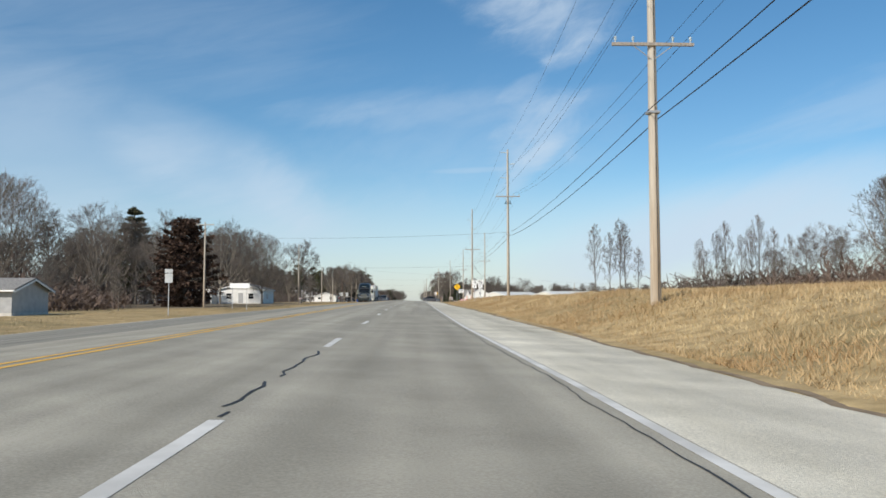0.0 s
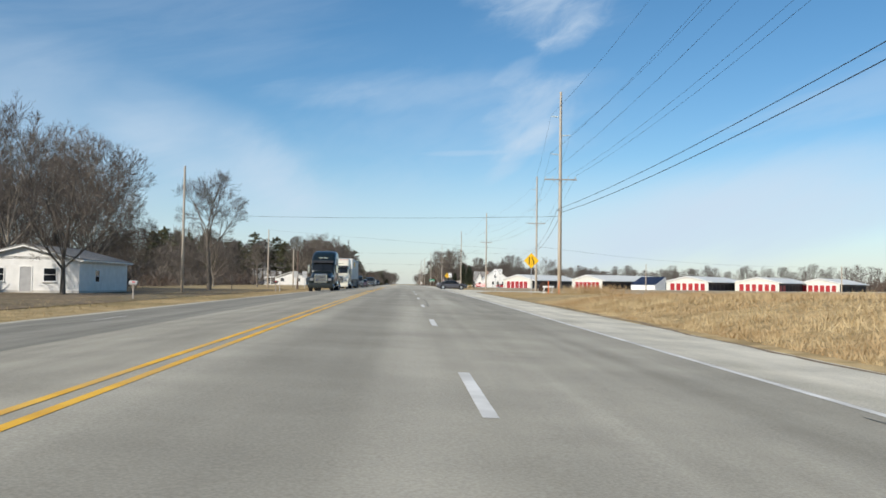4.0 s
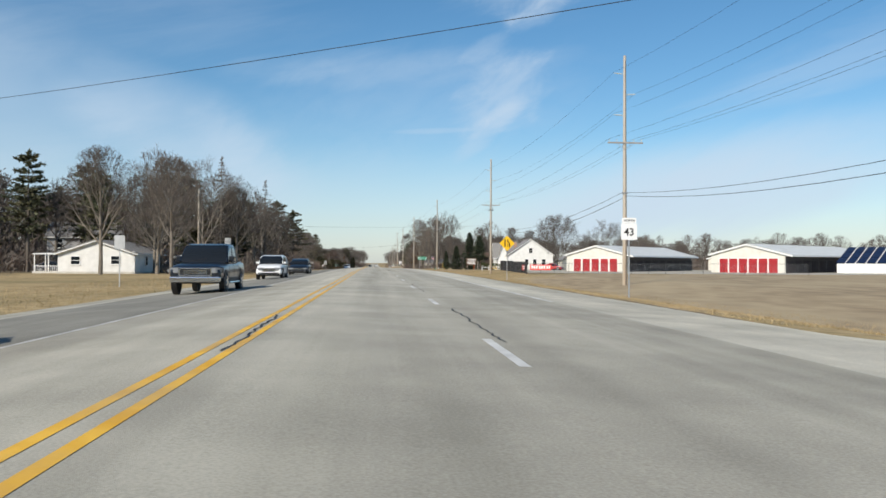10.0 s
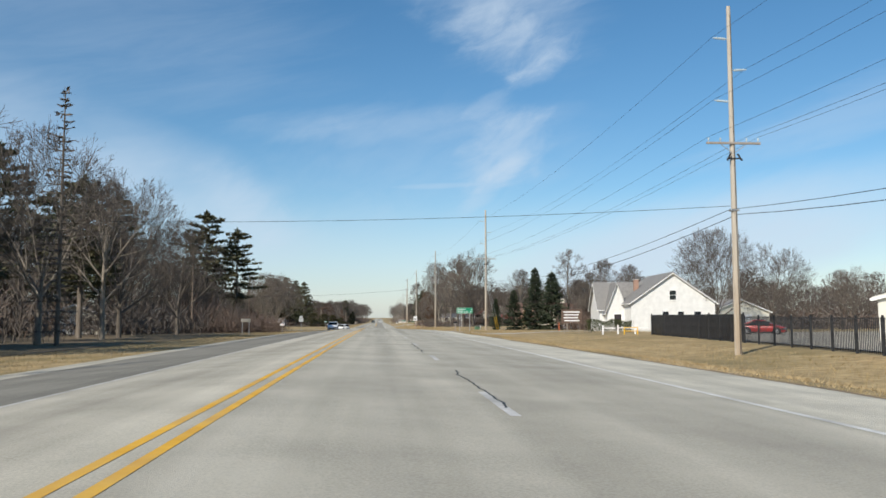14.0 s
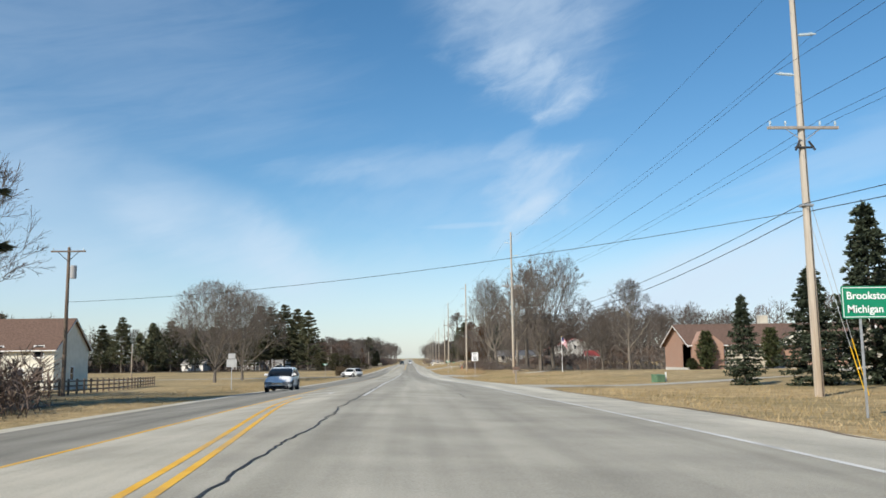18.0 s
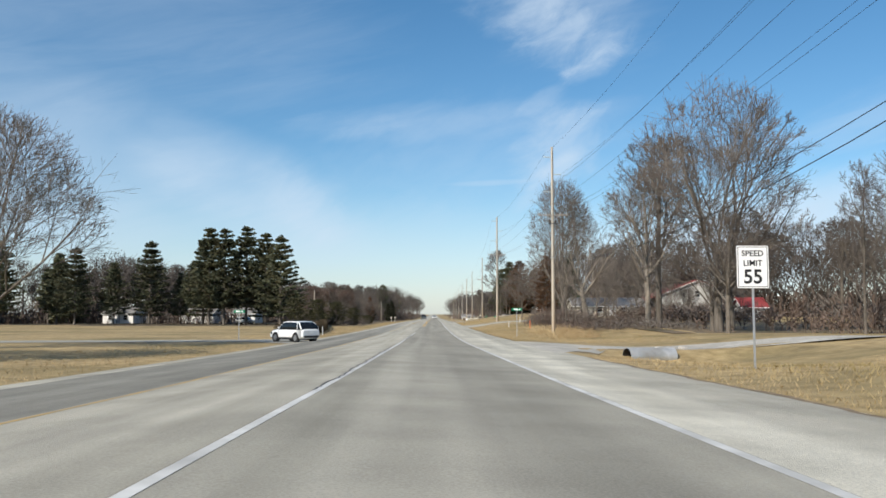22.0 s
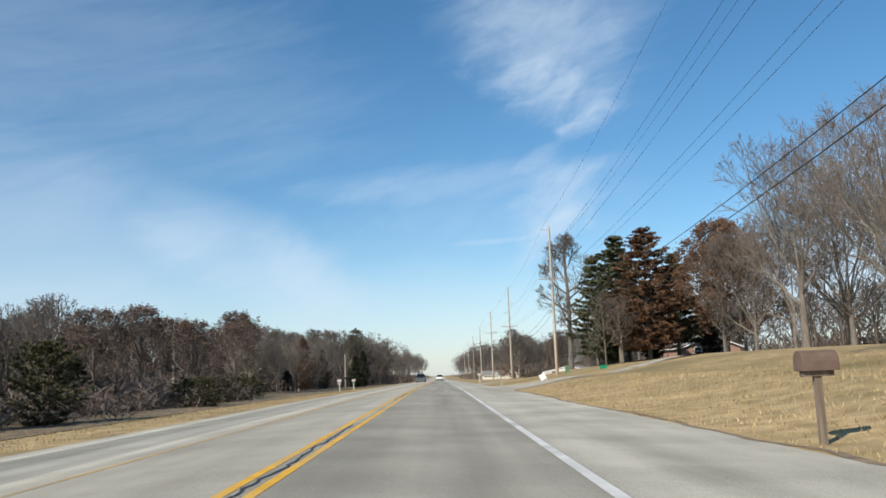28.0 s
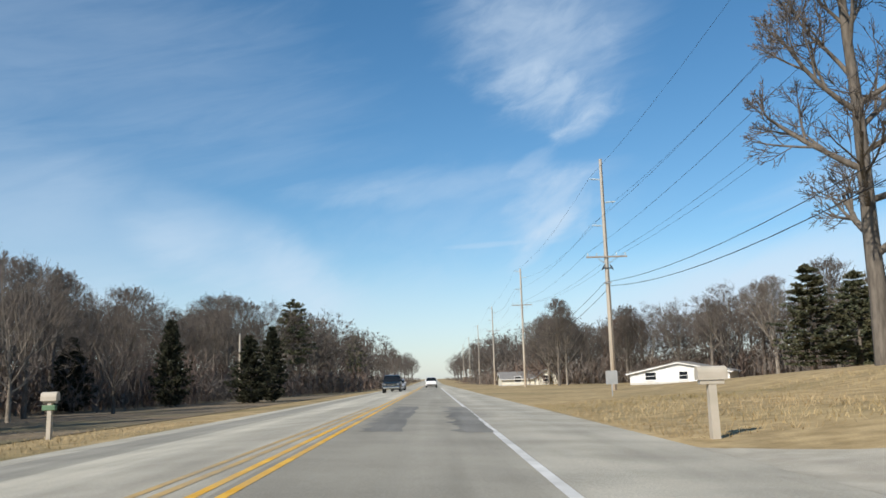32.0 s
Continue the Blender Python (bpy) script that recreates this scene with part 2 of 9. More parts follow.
M["litter"] = material("litter", (0.115, 0.086, 0.055), (0.235, 0.18, 0.112), 2.2, 0.97, 0.9, big=(0.13, 0.115, 0.06), big_scale=0.16, world_space=True, bump_scale=9, grain=0.2)
M["soil"] = material("soil", (0.17, 0.125, 0.08), (0.26, 0.195, 0.125), 3, 0.97, 0.8, world_space=True)
M["white_line"] = material("white_line", (0.57, 0.56, 0.52), (0.72, 0.71, 0.67), 2.2, 0.7, 0.2, big=(0.42, 0.41, 0.38), big_scale=0.7, world_space=True)
M["white_worn"] = material("white_worn", (0.42, 0.41, 0.38), (0.62, 0.61, 0.58), 3.5, 0.8, 0.3, big=(0.30, 0.29, 0.26), big_scale=0.8, world_space=True)
M["white_ghost"] = material("white_ghost", (0.42, 0.405, 0.35), (0.56, 0.545, 0.49), 3.0, 0.85, 0.3, big=(0.38, 0.36, 0.30), big_scale=1.1, world_space=True)
M["yellow_line"] = material("yellow_line", (0.66, 0.345, 0.022), (0.78, 0.455, 0.05), 2.2, 0.7, 0.2, big=(0.5, 0.33, 0.12), big_scale=0.6, world_space=True)
M["yellow_worn"] = material("yellow_worn", (0.40, 0.285, 0.13), (0.52, 0.35, 0.13), 2.6, 0.8, 0.2, big=(0.31, 0.26, 0.18), big_scale=0.6, world_space=True)
M["asphalt_oily"] = material("asphalt_oily", (0.135, 0.13, 0.115), (0.22, 0.21, 0.185), 1.4, 0.85, 0.35, big=(0.24, 0.23, 0.20), big_scale=0.5, world_space=True, stretch=(1.6, 0.12, 1), bump_scale=160, grain=0.2)
M["tar"] = material("tar", (0.022, 0.021, 0.02), (0.045, 0.043, 0.04), 5, 0.6, 0.1, world_space=True)
M["pole_wood"] = material("pole_wood", (0.35, 0.285, 0.215), (0.52, 0.45, 0.36), 6, 0.9, 0.5, big=(0.25, 0.18, 0.115), big_scale=0.8, stretch=(3, 3, 0.12), vary=0.12)


def weathered(m, lo, hi, top):
    """Bleach a pole's wood from height lo to hi over its foot."""
    nt = m.node_tree
    b = nt.nodes["Principled BSDF"]
    old = b.inputs["Base Color"].links[0].from_socket
    co, sep, r, mix = (nt.nodes.new(k) for k in ("ShaderNodeTexCoord", "ShaderNodeSeparateXYZ", "ShaderNodeMapRange", "ShaderNodeMix"))
    mix.data_type = "RGBA"
    nt.links.new(co.outputs["Object"], sep.inputs[0])
    nt.links.new(sep.outputs[2], r.inputs[0])
    r.inputs[1].default_value, r.inputs[2].default_value = lo, hi
    r.inputs[3].default_value, r.inputs[4].default_value = 0.0, 0.6
    nt.links.new(r.outputs[0], mix.inputs["Factor"])
    nt.links.new(old, mix.inputs["A"])
    mix.inputs["B"].default_value = (*top, 1)
    nt.links.new(mix.outputs["Result"], b.inputs["Base Color"])


def graded(m, stops):
    """Scale a paving's colour along the highway: stops of (y, share), bleached and darker lengths."""
    nt = m.node_tree
    b = nt.nodes["Principled BSDF"]
    old = b.inputs["Base Color"].links[0].from_socket
    geo, sep, r, ramp_, mix = (nt.nodes.new(k) for k in ("ShaderNodeNewGeometry", "ShaderNodeSeparateXYZ", "ShaderNodeMapRange", "ShaderNodeValToRGB", "ShaderNodeMix"))
    nt.links.new(geo.outputs["Position"], sep.inputs[0])
    nt.links.new(sep.outputs[1], r.inputs[0])
    r.inputs[1].default_value, r.inputs[2].default_value = 0.0, 1000.0
    nt.links.new(r.outputs[0], ramp_.inputs[0])
    el = ramp_.color_ramp.elements
    el[0].position, el[0].color = stops[0][0] / 1000, (*[stops[0][1]] * 3, 1)
    el[1].position, el[1].color = stops[-1][0] / 1000, (*[stops[-1][1]] * 3, 1)
    for y, f in stops[1:-1]:
        el.new(y / 1000).color = (f, f, f, 1)
    mix.data_type, mix.blend_type = "RGBA", "MULTIPLY"
    mix.inputs["Factor"].default_value = 1.0
    nt.links.new(old, mix.inputs["A"])
    nt.links.new(ramp_.outputs[0], mix.inputs["B"])
    nt.links.new(mix.outputs["Result"], b.inputs["Base Color"])


graded(M["asphalt_pale"], [(170, 0.757), (198, 0.9), (236, 0.9), (268, 1.0), (385, 1.0), (425, 0.9), (480, 0.9), (530, 0.757)])
graded(M["asphalt_turn"], [(640, 0.9), (720, 1.0)])
graded(M["asphalt_far"], [(590, 0.72), (700, 1.0)])
graded(M["shoulder_pale"], [(530, 1.0), (650, 0.84)])
weathered(M["pole_wood"], 1.5, 9.0, (0.43, 0.405, 0.36))
M["pole_dark"] = material("pole_dark", (0.13, 0.10, 0.075), (0.22, 0.17, 0.13), 6, 0.9, 0.5, stretch=(3, 3, 0.12))
M["grey_wood"] = material("grey_wood", (0.24, 0.21, 0.18), (0.36, 0.32, 0.28), 6, 0.9, 0.5, stretch=(3, 3, 0.2))
M["steel"] = material("steel", (0.42, 0.43, 0.44), (0.52, 0.53, 0.54), 8, 0.5, 0.1, 0.7)
M["dark_metal"] = material("dark_metal", (0.03, 0.03, 0.032), (0.06, 0.06, 0.062), 8, 0.55, 0.1, 0.4)
M["cable"] = material("cable", (0.012, 0.012, 0.013), (0.02, 0.02, 0.02), 3, 0.6, 0)
M["porcelain"] = material("porcelain", (0.42, 0.50, 0.52), (0.55, 0.62, 0.64), 5, 0.25, 0)
M["bark"] = material("bark", (0.105, 0.09, 0.073), (0.19, 0.163, 0.135), 7, 0.95, 0.8, stretch=(2, 2, 0.4), vary=0.2)
M["bark_pale"] = material("bark_pale", (0.17, 0.147, 0.117), (0.285, 0.247, 0.202), 6, 0.95, 0.8, stretch=(2, 2, 0.5), vary=0.2)
M["twig"] = material("twig", (0.102, 0.086, 0.074), (0.172, 0.147, 0.127), 1.2, 0.95, 0, vary=0.3)
M["twig_red"] = material("twig_red", (0.096, 0.068, 0.054), (0.150, 0.110, 0.088), 1.2, 0.95, 0, vary=0.2)
M["needle"] = material("needle", (0.050, 0.060, 0.034), (0.118, 0.125, 0.070), 1.3, 0.8, 0, big=(0.115, 0.098, 0.048), big_scale=0.6, vary=0.2)
M["spruce_needle"] = material("spruce_needle", (0.030, 0.043, 0.026), (0.074, 0.092, 0.052), 1.3, 0.8, 0, vary=0.2)
M["cedar_needle"] = material("cedar_needle", (0.046, 0.028, 0.020), (0.098, 0.060, 0.043), 1.3, 0.9, 0, vary=0.1)
M["cedar_dark"] = material("cedar_dark", (0.022, 0.026, 0.014), (0.05, 0.05, 0.028), 1.3, 0.9, 0, vary=0.2)
M["dull_leaf"] = material("dull_leaf", (0.085, 0.055, 0.042), (0.15, 0.098, 0.072), 1.5, 0.85, 0, vary=0.15)
M["brown_leaf"] = material("brown_leaf", (0.085, 0.045, 0.025), (0.17, 0.092, 0.05), 1.5, 0.85, 0, vary=0.15)
M["shrub_leaf"] = material("shrub_leaf", (0.075, 0.045, 0.036), (0.13, 0.082, 0.062), 2.0, 0.9, 0)
M["hedge_leaf"] = material("hedge_leaf", (0.046, 0.034, 0.019), (0.095, 0.068, 0.038), 2.0, 0.9, 0)
M["olive_leaf"] = material("olive_leaf", (0.040, 0.042, 0.018), (0.090, 0.084, 0.040), 2.0, 0.9, 0, vary=0.15)
M["yew_leaf"] = material("yew_leaf", (0.035, 0.048, 0.018), (0.085, 0.095, 0.035), 2.0, 0.9, 0)
M["white_siding"] = material("white_siding", (0.66, 0.655, 0.63), (0.75, 0.745, 0.72), 1.5, 0.6, 0.08)
M["cream_siding"] = material("cream_siding", (0.66, 0.63, 0.53), (0.74, 0.71, 0.61), 1.5, 0.6, 0.08)
M["beige_siding"] = material("beige_siding", (0.52, 0.47, 0.38), (0.60, 0.55, 0.45), 1.5, 0.7, 0.08)
M["cream_metal"] = material("cream_metal", (0.61, 0.59, 0.52), (0.69, 0.67, 0.60), 0.8, 0.45, 0.06)
M["white_roof"] = material("white_roof", (0.60, 0.59, 0.54), (0.70, 0.69, 0.64), 0.8, 0.45, 0.06)
M["grey_shingle"] = material("grey_shingle", (0.17, 0.165, 0.155), (0.27, 0.26, 0.245), 5, 0.9, 0.5, stretch=(1, 1, 3))
M["brown_shingle"] = material("brown_shingle", (0.10, 0.062, 0.045), (0.165, 0.105, 0.078), 5, 0.9, 0.5, stretch=(1, 1, 3))
M["red_roof"] = material("red_roof", (0.20, 0.034, 0.03), (0.28, 0.052, 0.045), 1, 0.45, 0.05)
M["green_roof"] = material("green_roof", (0.05, 0.15, 0.075), (0.08, 0.20, 0.10), 1, 0.45, 0.05)
M["red_door"] = material("red_door", (0.30, 0.018, 0.022), (0.38, 0.028, 0.032), 1, 0.45, 0.05)
# dark colour that stands in for shade on walls under roofs
M["shade_siding"] = material("shade_siding", (0.05, 0.044, 0.048), (0.075, 0.067, 0.07), 1.5, 0.7, 0.1)
M["dark_door"] = material("dark_door", (0.024, 0.02, 0.024), (0.042, 0.036, 0.04), 1, 0.75, 0.05)
M["brick_wall"] = material("brick_wall", (0.30, 0.17, 0.12), (0.42, 0.27, 0.20), 9, 0.9, 0.4, big=(0.36, 0.24, 0.18), big_scale=1.0)
M["white_paint"] = material("white_paint", (0.76, 0.76, 0.74), (0.82, 0.82, 0.80), 2, 0.5, 0.03)
M["grey_paint"] = material("grey_paint", (0.33, 0.33, 0.33), (0.40, 0.40, 0.40), 2, 0.5, 0.05)
M["black_paint"] = material("black_paint", (0.012, 0.012, 0.013), (0.02, 0.02, 0.021), 2, 0.45, 0)
M["sign_white"] = material("sign_white", (0.78, 0.78, 0.77), (0.84, 0.84, 0.83), 2, 0.4, 0)
M["sign_yellow"] = material("sign_yellow", (0.80, 0.46, 0.012), (0.84, 0.50, 0.018), 2, 0.4, 0)
M["sign_green"] = material("sign_green", (0.006, 0.20, 0.105), (0.01, 0.23, 0.12), 2, 0.4, 0)
M["sign_back"] = material("sign_back", (0.42, 0.43, 0.43), (0.52, 0.53, 0.53), 2, 0.5, 0.05, 0.5)
M["orange"] = material("orange", (0.75, 0.16, 0.05), (0.82, 0.20, 0.07), 2, 0.6, 0)
M["red_paint"] = material("red_paint", (0.52, 0.03, 0.03), (0.60, 0.045, 0.04), 2, 0.45, 0)
M["banner"] = material("banner", (0.62, 0.06, 0.05), (0.72, 0.10, 0.08), 1.2, 0.6, 0.15)
M["green_paint"] = material("green_paint", (0.09, 0.17, 0.10), (0.13, 0.22, 0.13), 2, 0.6, 0.05)
M["plastic_tan"] = material("plastic_tan", (0.40, 0.36, 0.29), (0.48, 0.43, 0.36), 2, 0.6, 0.05)
M["brown_box"] = material("brown_box", (0.10, 0.066, 0.050), (0.155, 0.104, 0.078), 3, 0.7, 0.2)
M["blue_tarp"] = material("blue_tarp", (0.03, 0.12, 0.42), (0.06, 0.20, 0.55), 3, 0.5, 0.3)
M["solar"] = material("solar", (0.008, 0.012, 0.034), (0.013, 0.02, 0.05), 2, 0.3, 0)
M["window"] = glass_like("window", (0.015, 0.018, 0.022))
M["car_glass"] = glass_like("car_glass", (0.012, 0.014, 0.016), 0.03)
M["rubber"] = material("rubber", (0.016, 0.016, 0.017), (0.028, 0.028, 0.029), 6, 0.85, 0.2)
M["chrome"] = material("chrome", (0.62, 0.63, 0.64), (0.70, 0.71, 0.72), 2, 0.16, 0, 1.0)
M["alloy"] = material("alloy", (0.45, 0.46, 0.47), (0.55, 0.56, 0.57), 4, 0.3, 0, 0.8)
M["skirt_grey"] = material("skirt_grey", (0.075, 0.078, 0.085), (0.13, 0.132, 0.14), 1.2, 0.6, 0.1, big=(0.06, 0.058, 0.055), big_scale=0.6)
M["galvanised"] = material("galvanised", (0.42, 0.43, 0.43), (0.56, 0.57, 0.57), 3, 0.5, 0.1, 0.35, big=(0.34, 0.33, 0.30), big_scale=0.8)
# duller and greyer than white_siding, with a slow mottle
M["dull_siding"] = material("dull_siding", (0.40, 0.395, 0.37), (0.52, 0.51, 0.485), 1.5, 0.8, 0.15, big=(0.33, 0.32, 0.29), big_scale=0.5)
M["lamp_glass"] = glass_like("lamp_glass", (0.22, 0.23, 0.24), 0.05)
M["tail_red"] = glass_like("tail_red", (0.30, 0.008, 0.01), 0.12)
M["stone"] = material("stone", (0.36, 0.33, 0.29), (0.50, 0.47, 0.42), 4, 0.9, 0.5)
M["flag_red"] = material("flag_red", (0.42, 0.03, 0.04), (0.50, 0.05, 0.06), 2, 0.8, 0)
M["flag_blue"] = material("flag_blue", (0.02, 0.03, 0.12), (0.03, 0.045, 0.16), 2, 0.8, 0)


def paint(name, c, metal=0.3, rough=0.32):
    d = tuple(min(1, v * 1.12 + 0.003) for v in c)
    M[name] = material(name, c, d, 3, rough, 0, metal * 0.3, coat=0.6)


paint("paint_white", (0.74, 0.74, 0.73), 0.0)
paint("paint_black", (0.006, 0.011, 0.012), 0.1)
paint("paint_slate", (0.014, 0.020, 0.028))
paint("paint_maroon", (0.050, 0.006, 0.010))
paint("paint_grey", (0.085, 0.083, 0.092), 1.0, 0.28)
paint("paint_navy", (0.007, 0.010, 0.016))
paint("paint_red", (0.42, 0.02, 0.018), 0.1)
paint("paint_cream", (0.60, 0.57, 0.47), 0.0)
paint("paint_silver", (0.42, 0.43, 0.44), 0.5)

# ---------------------------------------------------------------- mesh helpers


def link_mesh(name, me, mat, parent=None, label=""):
    ob = new(name, me)
    if mat is not None and not me.materials:
        me.materials.append(mat)
    if parent is not None:
        ob.parent = parent
    if label:
        ob["label"] = label
    return ob


def part(name, bm, mat, parent=None, label=""):
    me = bpy.data.meshes.new(name)
    bm.to_mesh(me)
    bm.free()
    return link_mesh(name, me, mat, parent, label)


def raw_mesh(name, verts, faces, mat, parent=None, label="", smooth=False):
    """A mesh of its own from arrays; faces all have the same number of corners."""
    me = bpy.data.meshes.new(name)
    v = np.asarray(verts, dtype=np.float32)
    f = np.asarray(faces, dtype=np.int32)
    n, k = f.shape
    me.vertices.add(len(v)), me.loops.add(n * k), me.polygons.add(n)
    me.vertices.foreach_set("co", v.ravel())
    me.loops.foreach_set("vertex_index", f.ravel())
    me.polygons.foreach_set("loop_start", np.arange(0, n * k, k, dtype=np.int32))
    if smooth:
        me.polygons.foreach_set("use_smooth", np.ones(n, dtype=bool))
    me.update(calc_edges=True)
    return link_mesh(name, me, mat, parent, label)


def add_box(bm, x0, x1, y0, y1, z0, z1, bevel=0.0, m=None):
    r = bmesh.ops.create_cube(bm, size=1.0, matrix=Matrix.LocRotScale(((x0 + x1) / 2, (y0 + y1) / 2, (z0 + z1) / 2), None, (x1 - x0, y1 - y0, z1 - z0)))
    vs = r["verts"]
    if bevel:
        es = list({e for v in vs for e in v.link_edges})
        vs = list({v for f in bmesh.ops.bevel(bm, geom=es, offset=bevel, segments=2, affect="EDGES", profile=0.5)["faces"] for v in f.verts} | {v for v in vs if v.is_valid})
    if m is not None:
        bmesh.ops.transform(bm, matrix=m, verts=[v for v in vs if v.is_valid])
    return bm


def box(x0, x1, y0, y1, z0, z1, bevel=0.0, m=None):
    return add_box(bmesh.new(), x0, x1, y0, y1, z0, z1, bevel, m)


def add_rod(bm, a, b, r0, r1=None, sides=10):
    a, b = Vector(a), Vector(b)
    d = b - a
    m = Matrix.Translation((a + b) / 2) @ d.to_track_quat("Z", "Y").to_matrix().to_4x4()
    bmesh.ops.create_cone(bm, cap_ends=True, segments=sides, radius1=r0, radius2=r0 if r1 is None else r1, depth=d.length, matrix=m)
    return bm


def rod(a, b, r0, r1=None, sides=10):
    return add_rod(bmesh.new(), a, b, r0, r1, sides)


def prism(points, axis, lo, hi):
    """A closed outline in a plane, drawn out along an axis (0 x, 1 y, 2 z)."""
    bm = bmesh.new()
    rows = []
    for h in (lo, hi):
        ring = []
        for p, q in points:
            c = [p, q]
            c.insert(axis, h)
            ring.append(bm.verts.new(c))
        rows.append(ring)
    bm.faces.new(rows[0][::-1]), bm.faces.new(rows[1])
    n = len(points)
    for i in range(n):
        bm.faces.new((rows[0][i], rows[0][(i + 1) % n], rows[1][(i + 1) % n], rows[1][i]))
    bmesh.ops.recalc_face_normals(bm, faces=bm.faces)
    return bm


def bevelled(bm, w, angle=30):
    es = [e for e in bm.edges if e.is_manifold and e.calc_face_angle(0) > radians(angle)]
    bmesh.ops.bevel(bm, geom=es, offset=w, segments=2, affect="EDGES", profile=0.5)
    return bm


def thing(name, x, y, z, rz=0.0, scale=1.0, label="", category="", group="", kind=""):
    ob = new(name)
    ob.matrix_basis = pose(x, y, z, 0, 0, rz) @ Matrix.Scale(scale, 4)
    ob.empty_display_size = 0.2
    return tagged(ob, label, category, group, kind)


def letters(text, size, mat, parent, loc, rx=90, rz=0, name="lettering", align="CENTER", bold=0.0):
    cu = bpy.data.curves.new(name, "FONT")
    cu.body, cu.size, cu.align_x, cu.align_y, cu.extrude, cu.offset = text, size, align, "CENTER", 0.002, bold
    tmp = bpy.data.objects.new("t", cu)
    me = bpy.data.meshes.new_from_object(tmp)
    bpy.data.objects.remove(tmp)
    bpy.data.curves.remove(cu)
    me.materials.clear()
    me.transform(pose(*loc, rx, 0, rz))
    return link_mesh(name, me, mat, parent)


# ---------------------------------------------------------------- lie of the land
PROFILE_Y = np.arange(-60, 1100, 30.0)
PROFILE_Z = np.array([-0.27, -0.13, -0.00, 0.24, 0.50, 0.65, 0.84, 1.01, 1.12, 1.17, 1.17, 1.24, 1.33, 1.38, 1.34, 1.26, 1.13, 0.87, 0.49, -0.03, -0.47, -0.80, -0.99, -1.06, -1.07, -1.01, -0.95, -1.00, -1.08, -1.17, -1.26, -1.35, -1.43, -1.52, -1.61, -1.70, -1.79, -1.87, -1.96])


def road_z(y):
    y = np.asarray(y, float)
    z = np.interp(y, PROFILE_Y, PROFILE_Z)
    far = np.clip((y - 1080) / 900, 0, 1)
    return z + far * 2.0


def crown(x):
    x = np.asarray(x, float)
    return np.where(x < 0, 0.07, 0.04) * (np.sqrt(x * x + 0.25) - 0.5)


def x_right(y):
    return np.interp(y, [-60, 100, 160, 340, 420, 490, 515, 540, 600, 700, 790, 1000], [9.8, 9.6, 10.3, 10.2, 9.6, 9.3, 8.6, 8.2, 7.4, 7.0, 6.6, 6.4])


def x_left(y):
    return np.interp(y, [-60, 60, 90, 160, 250, 340, 440, 520, 570, 620, 680, 800, 1000], [-12.8, -12.8, -12.5, -9, -8.6, -8.3, -9.5, -9.5, -9.6, -8.8, -7.6, -6.4, -6.2])


def x_edge(y):
    """The white line at the right of the through lanes."""
    return np.interp(y, [-60, 4, 22, 53, 76, 120, 400, 440, 480, 520, 552, 580, 600, 1000], [7.06, 7.0, 6.72, 6.68, 6.83, 7.06, 7.06, 6.8, 5.9, 4.85, 4.22, 3.75, 3.68, 3.68])


def smooth(u):
    u = np.clip(u, 0, 1)
    return u * u * (3 - 2 * u)


def ground_z(x, y):
    x, y = np.asarray(x, float), np.asarray(y, float)
    R, L = x_right(y), x_left(y)
    base = -crown(np.clip(x, L, R))
    near = np.interp(y, [-60, 45, 62, 80, 100, 120, 167, 190, 215, 234, 303, 375, 461, 500, 541, 551, 560, 568, 570, 580, 608, 671, 765, 824, 950], [1.0, 1.0, 0.66, 0.76, 0.72, 0.46, -0.27, -0.45, -0.5, -1.06, -1.39, -1.2, -0.5, -0.4, 0.25, -0.4, -1.0, -1.2, -0.5, -0.5, -0.48, 0.56, 0.35, -0.23, -0.4])
    far = np.interp(y, [-60, 40, 60, 80, 100, 125, 480, 520, 560, 600, 640, 660, 700, 740, 790, 830, 860], [1.35, 1.35, 0.8, 0.5, 0.0, -1.3, -0.4, 0.5, 0.4, 0.0, 0.7, 1.3, 1.5, 1.9, 1.6, 0.4, -0.6])
    right = base + (near + crown(R)) * smooth((x - R) / 7) + np.where(far > near, far - near, 0) * smooth((x - R - 7) / 12)
    right = right + 0.5 * smooth((x - 90) / 200)
    left = base + (-0.65 + crown(L)) * smooth((L - x) / 6) + 0.4 * smooth((-x - 90) / 200)
    return road_z(y) + np.where(x > R, right, np.where(x < L, left, base))


def gz(x, y):
    return float(ground_z(x, y))


def sheet(name, xs_of_y, ys, lift, mat, parent=None, label="", zf=None):
    """A strip of ground: columns of x for each y."""
    cols = [np.asarray(xs_of_y(y), float) for y in ys]
    n = len(cols[0])
    X = np.concatenate(cols)
    Y = np.repeat(ys, n)
    Z = (zf or ground_z)(X, Y) + lift
    i = np.arange(len(ys) - 1)[:, None] * n + np.arange(n - 1)[None]
    i = i.ravel()
    F = np.stack([i, i + 1, i + n + 1, i + n], 1)
    return raw_mesh(name, np.stack([X, Y, Z], 1), F, mat, parent, label, smooth=True)


ROWS_Y = np.concatenate([[-900, -400, -200], np.arange(-100, 550, 5.0), np.arange(550, 585, 1.0), np.arange(585, 1000, 5.0), [1040, 1080, 1200, 1500, 2000, 2800, 4200]])
OUT = np.array([0, 0.5, 1, 1.7, 2.5, 3.5, 5, 7, 10, 14, 19, 26, 40, 65, 110, 200, 400, 1000, 3600.0])


def ground_cols(y):
    L, R = x_left(y), x_right(y)
    return np.concatenate([(L - OUT)[::-1], np.linspace(L + 0.3, R - 0.3, 6), R + OUT])


def ground_lift(X, Y):
    inside = (X > x_left(Y) + 0.2) & (X < x_right(Y) - 0.2)
    return ground_z(X, Y) - np.where(inside, 0.12, 0.0)


